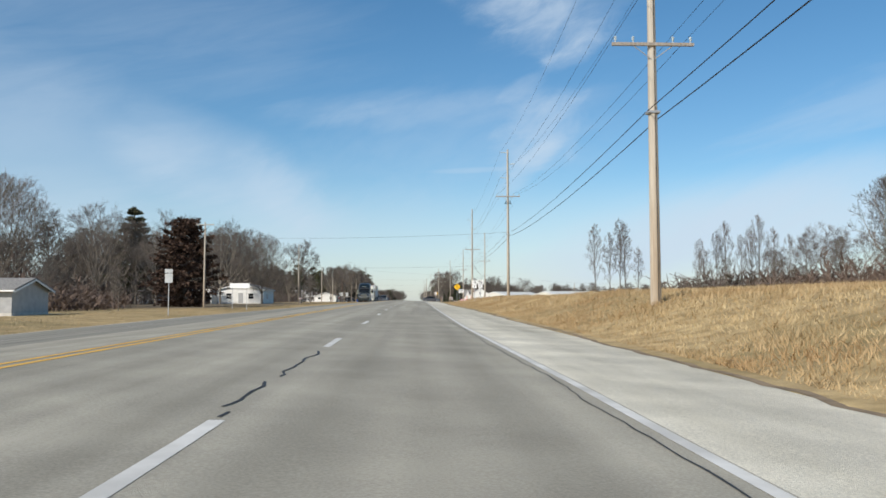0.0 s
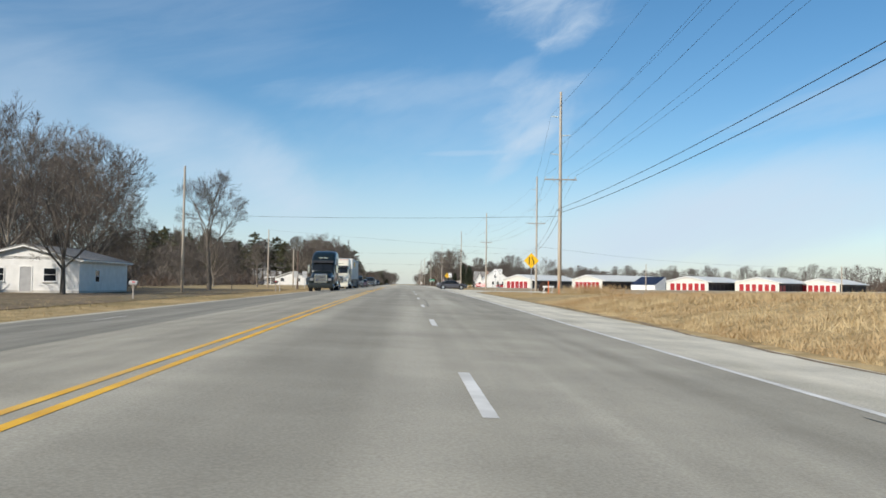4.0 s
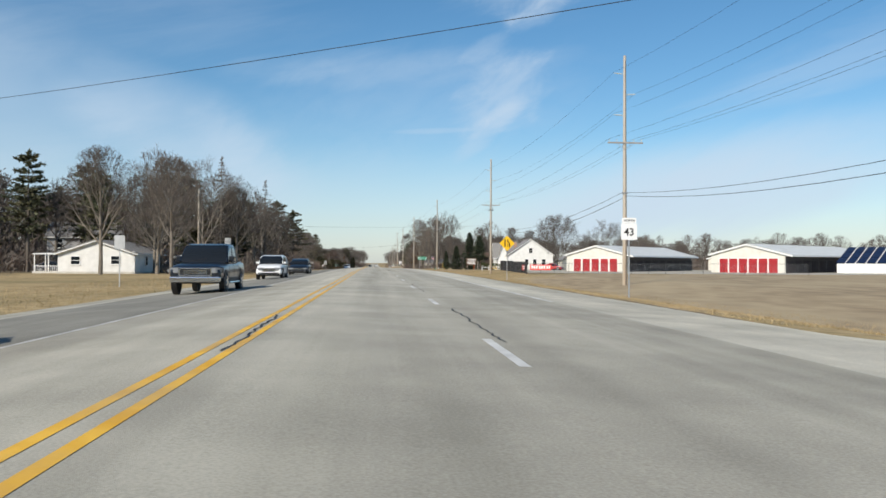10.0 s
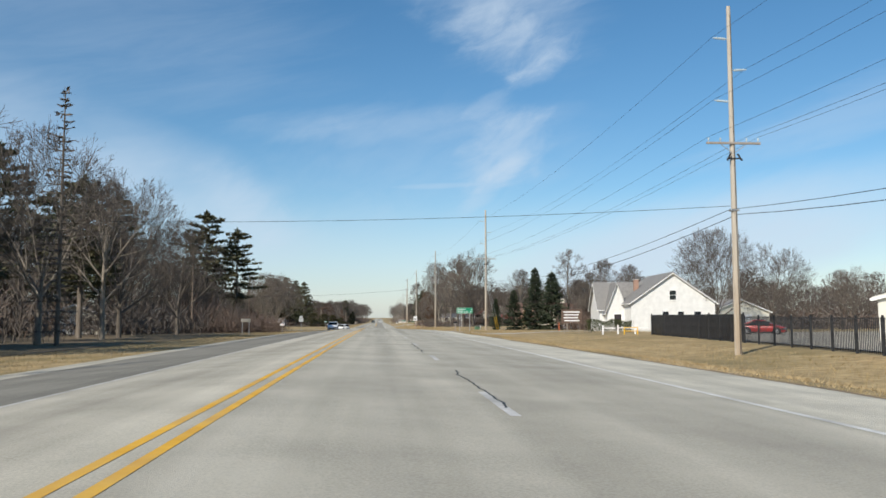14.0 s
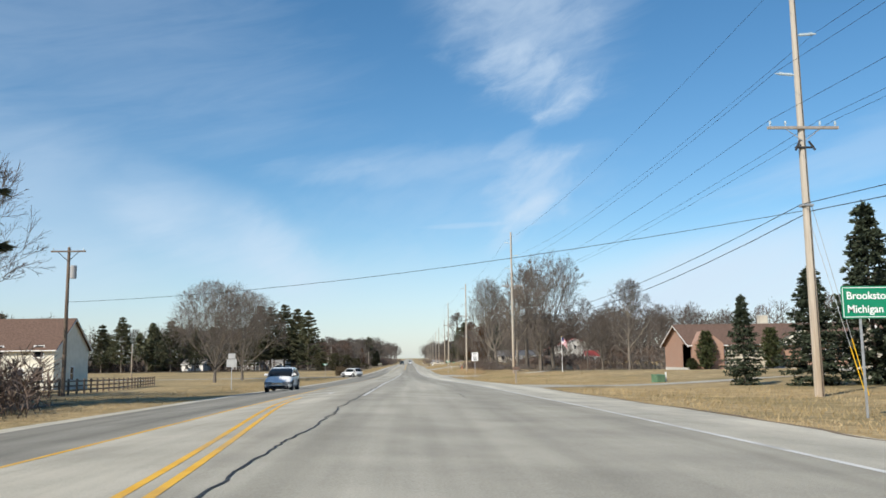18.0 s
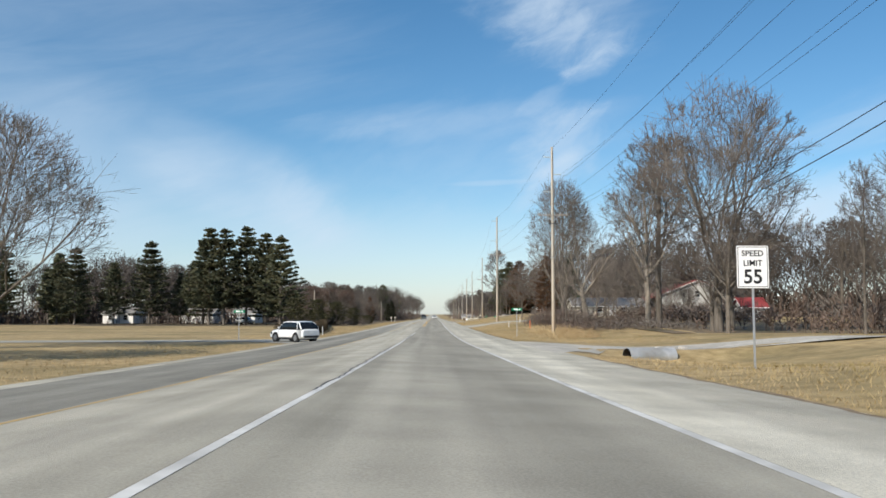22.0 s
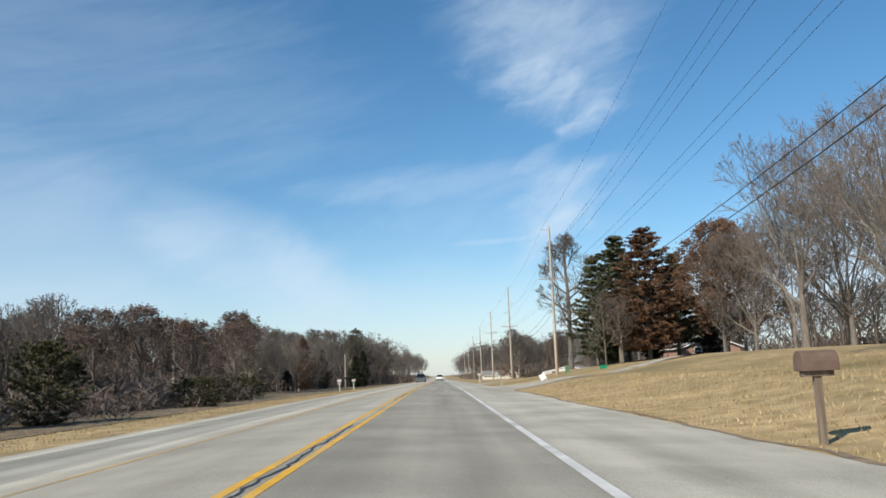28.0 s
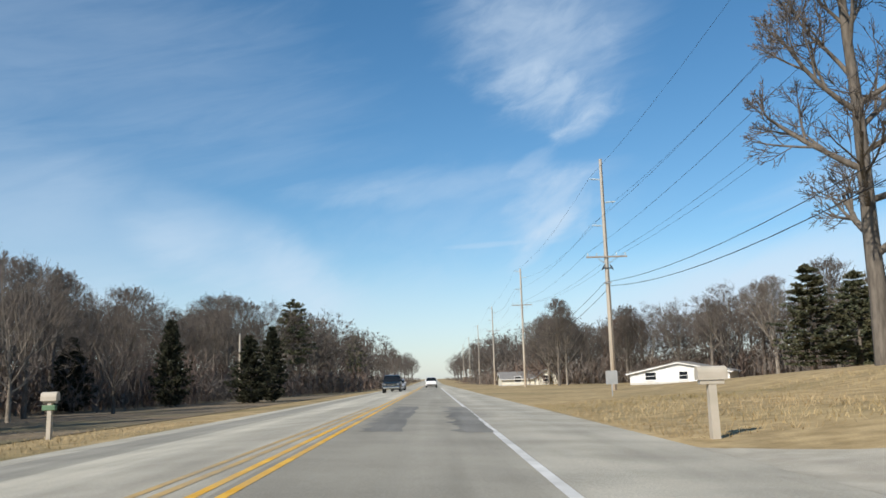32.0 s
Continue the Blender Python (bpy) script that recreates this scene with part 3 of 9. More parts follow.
ground = tagged(sheet("ground", ground_cols, ROWS_Y, 0.0, M["grass"], zf=ground_lift), "dormant straw-coloured grass verge and lawns beside the highway", "ground", kind="structure")

road = new("road")
tagged(road, "worn grey asphalt highway with faded yellow and white lines", "road", kind="structure")
RY = np.unique(np.concatenate([[-300, -150], np.arange(-100, 1000, 4.0), PROFILE_Y, [1120, 1250, 1500, 1900]]))


def between(a, b, n):
    return lambda y: np.linspace(float(a(y)) if callable(a) else a, float(b(y)) if callable(b) else b, n)


left_in = lambda y: x_left(y) + np.interp(y, [90, 160], [0.9, 1.3])
lane_in = lambda y: np.interp(y, [404, 455, 640, 690], [-0.4, 0.1, 0.1, 0.44])
edge_out = lambda y: x_edge(y) + 0.09


def road_rows(a, b):
    return np.unique(np.concatenate([[a], RY[(RY > a) & (RY < b)], [b]]))


sheet("carriageway", between(lambda y: -3.25, edge_out, 34), road_rows(-300, 404), 0.012, M["asphalt_pale"], road)
sheet("carriageway", between(lane_in, edge_out, 22), road_rows(404, 1900), 0.012, M["asphalt_pale"], road)
sheet("turn_lane", between(lambda y: -3.25, lane_in, 16), road_rows(404, 1900), 0.012, M["asphalt_turn"], road, "pale bleached turn lane")
sheet("oncoming_lane", between(left_in, lambda y: -3.25, 22), RY, 0.012, M["asphalt_far"], road, "darker asphalt lane")
sheet("right_shoulder", between(edge_out, x_right, 6), RY, 0.010, M["shoulder_pale"], road, "pale weathered paved shoulder")
sheet("left_shoulder", between(x_left, left_in, 4), RY, 0.010, M["shoulder"], road, "pale weathered paved shoulder")


def stripe(name, xf, y0, y1, w, mat, lift=0.0155, step=1.5, ragged=0.0, seed=0):
    rnd = random.Random(seed)
    n = max(2, int((y1 - y0) / step) + 1)
    ys = np.linspace(y0, y1, n)
    xs = [float(xf(y)) if callable(xf) else xf for y in ys]
    if ragged:
        walk_x, out = 0.0, []
        for x in xs:
            walk_x = walk_x * 0.8 + rnd.uniform(-ragged, ragged)
            out.append(x + walk_x)
        xs = out
    X = np.array([v for x in xs for v in (x - w / 2 * (1 + (rnd.uniform(-.5, .5) if ragged else 0)), x + w / 2)])
    Y = np.repeat(ys, 2)
    Z = ground_z(X, Y) + lift
    i = np.arange(n - 1) * 2
    return raw_mesh(name, np.stack([X, Y, Z], 1), np.stack([i, i + 1, i + 3, i + 2], 1), mat, road)


for k in range(-3, 33):
    y1 = 0.55 + 12.192 * k
    if 196 < y1 < 214:
        continue
    stripe("lane_dash", lambda y: np.interp(y, [0, 12, 25, 47, 75, 150], [3.46, 3.32, 3.28, 3.2, 3.2, 3.23]), y1 - 3.05, y1, 0.13, M["white_line" if y1 < 300 else "white_worn"], step=1.0)
for k in range(-4, 9):
    y1 = 19.5 + 12.192 * k
    stripe("lane_dash", -6.7, y1 - 3.05, y1, 0.13, M["white_worn"], step=1.0)
stripe("edge_line", x_edge, -90, 193, 0.125, M["white_line"])
stripe("edge_line", x_edge, 258, 900, 0.14, M["white_line"])
for s in (-0.135, 0.135):
    stripe("center_line", s, -90, 192, 0.105, M["yellow_line"])
    stripe("center_line", lambda y, s=s: s - 2.4 * smooth((y - 424) / 36), 222, 458, 0.105, M["yellow_line"])
    stripe("center_line", lambda y, s=s: s - 2.6 * smooth((y - 146) / 30), 148, 168, 0.11, M["yellow_worn"])
    stripe("center_line", 0.44 + s, 648, 960, 0.105, M["yellow_line"])
    stripe("turn_lane_line", lambda y, s=s: np.interp(y, [600, 700, 770, 800], [-2.6, -2.14, -0.16, 0.12]) + s * 0.9, 690, 796, 0.11, M["yellow_worn"])
stripe("center_line", lambda y: np.interp(y, [186, 197], [-1.6, -0.25]), 187, 196, 0.11, M["yellow_worn"])
stripe("turn_lane_line", -3.1, 152, 196, 0.12, M["yellow_worn"])
stripe("turn_lane_line", -3.21, 222, 404, 0.11, M["white_worn"])
stripe("turn_lane_line", -3.21, 404, 476, 0.13, M["yellow_line"])
stripe("turn_lane_line", lambda y: np.interp(y, [425, 600, 690], [-3.21, -3.1, -2.2]), 476, 598, 0.13, M["yellow_worn"])
stripe("turn_lane_line", lambda y: np.interp(y, [600, 690], [-3.1, -2.2]), 616, 690, 0.13, M["yellow_worn"])
stripe("tar_crack", -3.1, 598, 616, 0.04, M["tar"], 0.018, 0.6, 0.035, 91)
stripe("turn_lane_line", 0.18, 455, 601, 0.11, M["white_line"])
# dark strip of wear along the outer wheel path, oily patches and the soil at the pavement's edge
for i, (xa, ya, yb, w) in enumerate([(1.4, 780, 797, 0.8), (3.25, 780, 797, 0.8)]):
    stripe("worn_patch", xa, ya, yb, w, M["asphalt_oily"], 0.0165, 0.5, 0.05, 300 + i)
for ya, yb in ((-30, 182), (252, 416), (434, 474), (490, 556), (584, 648), (676, 720)):
    stripe("verge_soil", lambda y: x_right(y) + 0.10, ya, yb, 0.16, M["soil"], 0.0125, 0.7, 0.12, int(yb))
# tar-sealed cracks along the joints
rnd = random.Random(5)
for i, (xc, ya, yb) in enumerate([(3.40, 0.7, 1.0), (3.36, 1.3, 3.4), (3.34, 4.0, 8.5), (3.45, 120, 132), (3.28, 146.5, 150.8), (3.42, 168, 174.6), (3.45, 188, 202), (3.3, 214, 222), (3.5, 231, 236), (3.45, 244, 252), (3.4, 262, 268), (3.4, 268, 272), (3.2, 313, 319), (3.2, 322, 330), (3.28, 339.7, 347), (3.1, 356, 366), (0.1, 404, 455), (-0.02, 22, 30), (0.48, 139.5, 144.5), (0.02, 150, 182), (0.0, 242, 248), (0.1, 455, 475), (0.12, 486, 500), (0.1, 508, 522), (0.1, 536, 560), (0.2, 575, 590), (0.15, 606, 636), (0.42, 672, 684), (0.44, 700, 712), (0.44, 730, 742), (3.6, 455, 460), (3.3, 505, 509)]):
    stripe("tar_crack", xc, ya, yb, 0.034, M["tar"], 0.018, 0.22, 0.042, i)
for ya, yb in [(-8, 14), (14, 46), (46, 96)]:
    stripe("tar_crack", lambda y: x_edge(y) - np.interp(y, [20, 50], [0.2, 0.33]), ya, yb, 0.02, M["tar"], 0.018, 0.4, 0.03, int(yb))
stripe("tar_crack", lambda y: x_edge(y) + 1.55, 194, 212, 0.045, M["tar"], 0.036, 0.8, 0.04, 76)
stripe("tar_crack", lambda y: x_edge(y) + 0.95, 196, 236, 0.05, M["tar"], 0.018, 0.8, 0.05, 77)
stripe("tar_crack", lambda y: x_edge(y) + 1.3, 318, 328, 0.05, M["tar"], 0.018, 0.8, 0.05, 79)


def arrow(x, y, turn, mat, flip=1):
    """A painted turn arrow: shaft along the road, bent through a quarter circle, broad head."""
    mid = [(0.0, -1.35, 0.07), (0.0, -0.6, 0.10), (0.0, 0.1, 0.14)]
    mid += [(0.62 - 0.62 * math.cos(radians(a)), 0.1 + 0.62 * math.sin(radians(a)), 0.14) for a in (15, 30, 45, 60, 75, 90)]
    pts, faces = [], []
    for i, (px, py, w) in enumerate(mid):
        a = 0.0 if i < 3 else radians((i - 2) * 15)
        pts += [(px - w * math.cos(a), py + w * math.sin(a)), (px + w * math.cos(a), py - w * math.sin(a))]
        if i:
            faces.append((2 * i - 2, 2 * i - 1, 2 * i + 1, 2 * i))
    n = len(pts)
    pts += [(0.62, 1.17), (1.45, 0.72), (0.62, 0.27)]
    faces.append((n, n + 1, n + 2))
    c, s = math.cos(radians(turn)), math.sin(radians(turn))
    vs = []
    for px, py in pts:
        px *= flip
        X, Y = x + px * c - py * s, y + px * s + py * c
        vs.append((X, Y, gz(X, Y) + 0.0165))
    me = bpy.data.meshes.new("turn_arrow")
    me.from_pydata(vs, [], faces)
    return link_mesh("turn_arrow", me, mat, road)


arrow(-1.75, 224.3, 0, M["white_worn"], -1)
arrow(-1.5, 462.0, 0, M["white_line"], -1)
arrow(-1.4, 507.0, 0, M["white_line"], -1)
arrow(-1.3, 303.5, 0, M["white_worn"], 1)

merge = [(4.3, 313.0), (5.4, 310.9), (5.15, 310.7), (5.8, 307.5), (5.5, 307.3), (4.85, 310.3), (4.45, 309.8)]
me_ = bpy.data.meshes.new("merge_arrow")
me_.from_pydata([(x, y, gz(x, y) + 0.0165) for x, y in merge], [], [(0, 6, 5, 2, 1), (5, 4, 3, 2)])
link_mesh("merge_arrow", me_, M["white_ghost"], road)

# side road, drives and aprons


def patch(name, pts, mat, lift, label, category="drive", n=14):
    """A paved strip: list of (x_a, y_a, x_b, y_b) edges, filled between."""
    rows = []
    for (xa, ya, xb, yb), (xc, yc, xd, yd) in zip(pts[:-1], pts[1:]):
        for u in np.linspace(0, 1, n, endpoint=False):
            rows.append((xa + (xc - xa) * u, ya + (yc - ya) * u, xb + (xd - xb) * u, yb + (yd - yb) * u))
    rows.append(pts[-1])
    X, Y = [], []
    for xa, ya, xb, yb in rows:
        for v in np.linspace(0, 1, 7):
            X.append(xa + (xb - xa) * v), Y.append(ya + (yb - ya) * v)
    X, Y = np.array(X), np.array(Y)
    i = (np.arange(len(rows) - 1)[:, None] * 7 + np.arange(6)[None]).ravel()
    # feathered down to the pavement where it meets the highway
    away = np.maximum(X - x_right(Y), x_left(Y) - X)
    up = np.where(away < 0.3, 0.0125, lift)
    ob = raw_mesh(name, np.stack([X, Y, ground_z(X, Y) + up], 1), np.stack([i, i + 1, i + 8, i + 7], 1), mat, smooth=True)
    return tagged(ob, label, category, kind="structure")


patch("side_road", [(9.9, 179, 9.9, 249), (11.4, 185.5, 11.4, 244), (14.2, 191, 14.2, 234), (20, 192, 19, 222), (30, 193, 30, 211), (60, 195, 60, 209), (160, 201, 160, 214), (420, 210, 420, 223)], M["shoulder_pale"], 0.03, "pale asphalt side road joining the highway", "road")
patch("drive_1", [(9.4, 419, 9.4, 433), (14, 428, 14, 433), (26, 438, 26, 442), (40, 444, 40, 448)], M["gravel"], 0.025, "pale gravel driveway")
patch("drive_2", [(9.2, 476, 9.2, 488), (14, 480.5, 14, 484.5), (26, 487, 26, 490), (44, 505, 48, 505), (46, 519, 56, 519)], M["drive"], 0.025, "pale concrete driveway to the brick house")
patch("drive_3", [(7.3, 560, 7.3, 582), (12, 571, 12, 577), (30, 568, 30, 574), (60, 562, 60, 568)], M["gravel"], 0.025, "gravel driveway over the culvert")
patch("drive_4", [(7.0, 652, 7.0, 674), (11, 660, 11, 667), (30, 672, 30, 678), (50, 684, 50, 690)], M["drive"], 0.025, "pale concrete driveway")
patch("drive_5", [(6.7, 722, 6.7, 742), (11, 729, 11, 735), (24, 741, 24, 745), (40, 758, 40, 762)], M["drive"], 0.025, "pale concrete driveway")
patch("drive_6", [(6.6, 759, 6.6, 776.5), (8.2, 767, 8.2, 774.5), (11, 769.5, 11, 772.6), (16, 771, 16, 773.2), (24, 775, 24, 777), (38, 785, 38, 788)], M["drive"], 0.025, "pale worn driveway climbing the lawn")
patch("side_street", [(-9.4, 588, -9.4, 608), (-14, 594, -14, 602), (-40, 590, -40, 597), (-120, 584, -120, 591)], M["asphalt"], 0.025, "narrow asphalt side street", "road")
patch("ploughed_field", [(15, 246, 15, 335), (24, 243, 26, 345), (60, 236, 60, 338), (160, 232, 160, 330)], M["field"], 0.02, "brown bare ploughed field with pale stubble", "field", 20)
patch("storage_lot", [(25.9, 361.5, 29.4, 410), (34.5, 353.5, 41, 424), (60, 343.5, 62, 428), (120, 335, 120, 420), (190, 340, 190, 420)], M["drive"], 0.022, "pale gravel yard of the storage lot", "yard", 20)

for pts_ in ([(-16.5, 95, -60.0, 95), (-13.5, 150, -60.0, 150), (-13.0, 205, -60.0, 205)], [(-12.0, 690, -70.0, 690), (-11.4, 760, -76.0, 760), (-11.2, 815, -70.0, 815), (-10.4, 905, -60.0, 905)], [(-14.5, 338, -62.0, 338), (-14.0, 400, -62.0, 400), (-15.0, 470, -60.0, 470)], [(-27.0, 700, -150.0, 700), (-27.0, 742, -150.0, 742)], [(24.0, 600, 60.0, 600), (24.0, 640, 62.0, 640)], [(24.0, 756, 50.0, 756), (24.0, 790, 50.0, 790)]):
    patch("leaf_litter", pts_, M["litter"], 0.03, "brown leaf litter and dull grass under the trees", "ground", 30)

# ---------------------------------------------------------------- poles and lines
POLES = [(13.9, 24.5, 19.3, 0), (17.0, 100.2, 19.0, 1), (17.05, 167.0, 19.3, 0), (25.4, 234.3, 20.7, 2), (23.2, 303.5, 20.0, 0), (21.4, 374.4, 19.7, 1), (18.6, 461.1, 19.2, 3), (15.95, 541.3, 19.5, 0), (14.1, 608.2, 19.5, 1), (13.2, 671.5, 18.6, 0), (16.05, 766.0, 17.8, 1), (15.8, 825.0, 17.6, 1), (16.4, 890.0, 18.0, 0), (16.6, 955.0, 18.0, 1), (16.8, 1020.0, 18.0, 0), (17.0, 1090.0, 18.0, 0), (17.2, 1160.0, 18.0, 0), (10.0, -50.0, 19.3, 0)]
ARM_Z, LOW_Z = 12.4, 8.05
ARM_HEIGHT = {24: 9.75, 100: 12.9, 167: 10.9, 374: 11.8, 461: 11.4, 541: 12.0, 671: 11.9, 766: 11.4, 825: 10.0}
LOW_HEIGHT = {24: 7.2}


def utility_pole(x, y, h, style):
    z = gz(x, y)
    p = thing("utility_pole", x, y, z - 0.05, label="tall weathered wooden utility pole with crossarm and insulators", category="utility pole", group="utility poles along the highway")
    part("shaft", rod((0, 0, 0), (0, 0, h), 0.20, 0.115, 14), M["pole_wood"], p)
    az = ARM_HEIGHT.get(int(y), ARM_Z)
    low = LOW_HEIGHT.get(int(y), LOW_Z)
    arm = part("crossarm", box(-1.55, 1.55, -0.22, -0.11, az - 0.06, az + 0.06, 0.01), M["grey_wood"], p)
    for s in (-1, 1):
        part("brace", rod((s * 0.75, -0.17, az - 0.05), (0, -0.14, az - 0.6), 0.02, sides=6), M["steel"], p)
    for ax in (-1.42, -0.75, 0.75, 1.42):
        bm = rod((ax, -0.165, az + 0.06), (ax, -0.165, az + 0.16), 0.02, sides=6)
        for q in range(3):
            add_rod(bm, (ax, -0.165, az + 0.15 + q * 0.05), (ax, -0.165, az + 0.19 + q * 0.05), 0.055, 0.035, 8)
        part("insulator", bm, M["porcelain"], p)
    for i, (s, dz) in enumerate(((-1, 2.4), (1, 4.2), (-1, 6.0))):
        if az + dz > h - 0.3:
            dz = h - 0.4 - az
        bm = rod((s * 0.12, 0, az + dz), (s * 0.95, 0, az + dz + 0.06), 0.035, sides=8)
        for q in range(5):
            add_rod(bm, (s * (0.25 + q * 0.12), 0, az + dz + 0.01 + q * 0.01), (s * (0.29 + q * 0.12), 0, az + dz + 0.012 + q * 0.01), 0.075, sides=10)
        part("post_insulator", bm, M["porcelain"], p)
    part("ground_wire", rod((0.05, -0.195, 0.1), (0.03, -0.13, h - 0.5), 0.012, sides=5), M["cable"], p)
    part("cable_bracket", box(-0.24, 0.24, -0.2, 0.2, low - 0.05, low + 0.05, 0.02), M["steel"], p)
    if style in (1, 3):
        for s in (-1, 1):
            part("fuse_cutout", rod((s * 0.2, -0.2, az - 0.6), (s * 0.42, -0.28, az - 1.0), 0.05, sides=8), M["dark_metal"], p)
        part("cutout_bracket", box(-0.4, 0.4, -0.2, -0.12, az - 0.9, az - 0.82, 0.01), M["dark_metal"], p)
    if style == 3 and int(y) != 461:
        bm = rod((0.42, -0.05, az - 2.6), (0.42, -0.05, az - 1.6), 0.24, sides=16)
        add_rod(bm, (0.42, -0.05, az - 1.6), (0.42, -0.05, az - 1.5), 0.25, 0.18, 16)
        part("transformer", bm, M["grey_paint"], p)
        part("riser_pipe", rod((-0.2, -0.1, 0.1), (-0.15, -0.08, 7.0), 0.045, sides=8), M["steel"], p)
    if style == 3:
        for gx, gy, top_z in ((1.7, -0.5, 7.4), (2.1, 0.0, 8.6)):
            foot, head = Vector((gx, gy, 0.0)), Vector((0.1, 0, top_z))
            part("guy_wire", rod(foot, head, 0.012, sides=5), M["steel"], p)
            part("guy_guard", rod(foot, foot.lerp(head, 0.28), 0.018, sides=8), M["sign_yellow"], p, "yellow plastic guy guard")
    if style == 2:
        part("riser_pipe", rod((-0.22, 0, 0.05), (-0.18, 0, 6.5), 0.05, sides=8), M["grey_paint"], p)
    return p, z, az


built = sorted([(y, x, *utility_pole(x, y, h, st), h) for x, y, h, st in POLES], key=lambda r: r[0])


def cable(a, b, sag, r, n=14, label="black overhead cable slung between poles"):
    pts = []
    for i in range(n + 1):
        u = i / n
        p = Vector(a).lerp(Vector(b), u)
        p.z -= sag * 4 * u * (1 - u)
        pts.append(p)
    cu = bpy.data.curves.new("overhead_cable", "CURVE")
    cu.dimensions, cu.bevel_depth, cu.bevel_resolution, cu.use_fill_caps = "3D", r, 1, True
    sp = cu.splines.new("POLY")
    sp.points.add(n)
    for q, p in zip(sp.points, pts):
        q.co = (*p, 1)
    tmp = bpy.data.objects.new("t", cu)
    me = bpy.data.meshes.new_from_object(tmp)
    bpy.data.objects.remove(tmp)
    bpy.data.curves.remove(cu)
    me.materials.clear()
    return tagged(link_mesh("overhead_cable", me, M["cable"]), label, "cable", "overhead cables")


for (ya, xa, pa, za, aza, ha), (yb, xb, pb, zb, azb, hb) in zip(built[:-1], built[1:]):
    for dx in (-1.42, 0.75, 1.42):
        cable((xa + dx, ya - 0.16, za + aza + 0.3), (xb + dx, yb - 0.16, zb + azb + 0.3), 0.9, 0.008)
    for s, dz in ((-1, 2.4), (1, 4.2), (-1, 6.0)):
        da, db = min(dz, ha - 0.4 - aza), min(dz, hb - 0.4 - azb)
        cable((xa + s * 0.95, ya, za + aza + da + 0.08), (xb + s * 0.95, yb, zb + azb + db + 0.08), 1.1, 0.008)
    la, lb = LOW_HEIGHT.get(int(ya), LOW_Z), LOW_HEIGHT.get(int(yb), LOW_Z)
    cable((xa - 0.22, ya, za + la), (xb - 0.22, yb, zb + lb), 0.55 if ya < 200 else 1.5, 0.016)
    cable((xa + 0.2, ya, za + la - 0.28), (xb + 0.2, yb, zb + lb - 0.28), 0.6 if ya < 200 else 1.7, 0.019)


def small_pole(x, y, h, mat="pole_wood", arm=False, transformer=False, label="slim wooden service pole at the roadside"):
    z = gz(x, y)
    p = thing("service_pole", x, y, z - 0.05, label=label, category="utility pole", group="service poles")
    part("shaft", rod((0, 0, 0), (0, 0, h), 0.15, 0.10, 10), M[mat], p)
    part("cap", rod((0, 0, h), (0, 0, h + 0.12), 0.05, 0.03, 8), M["porcelain"], p)
    if arm:
        part("crossarm", box(-1.2, 1.2, -0.16, -0.06, h - 0.35, h - 0.24, 0.01), M[mat], p)
        for s in (-1, 1):
            part("brace", rod((s * 0.7, -0.11, h - 0.35), (0, -0.1, h - 1.0), 0.025, sides=6), M["dark_metal"], p)
            part("insulator", rod((s * 1.05, -0.11, h - 0.24), (s * 1.05, -0.11, h - 0.06), 0.05, 0.03, 8), M["porcelain"], p)
    if transformer:
        part("transformer", rod((0.36, 0, h - 2.2), (0.36, 0, h - 1.3), 0.22, sides=14), M["grey_paint"], p)
    return p, z + h


LEFT = {"a": (-22.5, 104.3, 11.2), "b": (-19.6, 172.5, 12.6), "c": (-21.9, 238.0, 10.4), "d": (-18.2, 329.0, 9.6), "e": (-21.5, 436.0, 10.5), "f": (-22.2, 486.2, 10.4), "g": (-31.5, 774.0, 9.0), "h": (-19.0, 857.0, 7.5), "i": (-60.4, 618.0, 7.5), "j": (-30.0, 800.0, 8.5)}
top = {}
for k_, (x, y, h) in LEFT.items():
    top[k_] = (x, y, small_pole(x, y, h, "pole_dark" if k_ in "ef" else "pole_wood", arm=k_ in "aefg", transformer=k_ in "f")[1] - 0.1)
small_pole(-14.6, 222.0, 6.2, "brown_box")
small_pole(-24.0, 705.0, 7.5)
cable((17.0, 100.2, gz(17, 100.2) + LOW_Z + 0.2), (-22.5, 104.3, top["a"][2] - 1.9), 0.4, 0.012)
cable((17.05, 167.0, float(road_z(167)) + 7.1), (-19.6, 172.5, float(road_z(172)) + 7.1), 0.25, 0.014)
small_pole(-22.0, 272.0, 8.3)
cable((25.4, 234.3, gz(25.4, 234.3) + 7.2), (-22.0, 272.0, gz(-22, 272) + 7.9), 0.4, 0.009)
cable((25.4, 234.3, gz(25.4, 234.3) + LOW_Z + 0.3), (95, 262, gz(95, 262) + 6.2), 1.2, 0.012)
cable((21.4, 374.4, gz(21.4, 374.4) + LOW_Z + 0.2), (-30.0, 392.0, gz(-30, 392) + 9.0), 0.6, 0.014)
cable((18.6, 461.1, gz(18.6, 461) + LOW_Z - 0.25), (-22.2, 486.2, gz(-22.2, 486.2) + 6.5), 0.7, 0.014)
cable((25.4, 234.3, gz(25.4, 234.3) + LOW_Z - 0.5), (-21.9, 238.0, top["c"][2] + 0.05), 0.15, 0.009)
small_pole(-30.0, 392.0, 9.1, "pole_dark")
small_pole(95.0, 262.0, 6.3)
small_pole(64.0, 300.0, 7.0)

# ---------------------------------------------------------------- signs


def sign_post(p, x, z0, z1, mat="steel"):
    return part("post", box(x - 0.03, x + 0.03, -0.02, 0.02, z0, z1, 0.006), M[mat], p)


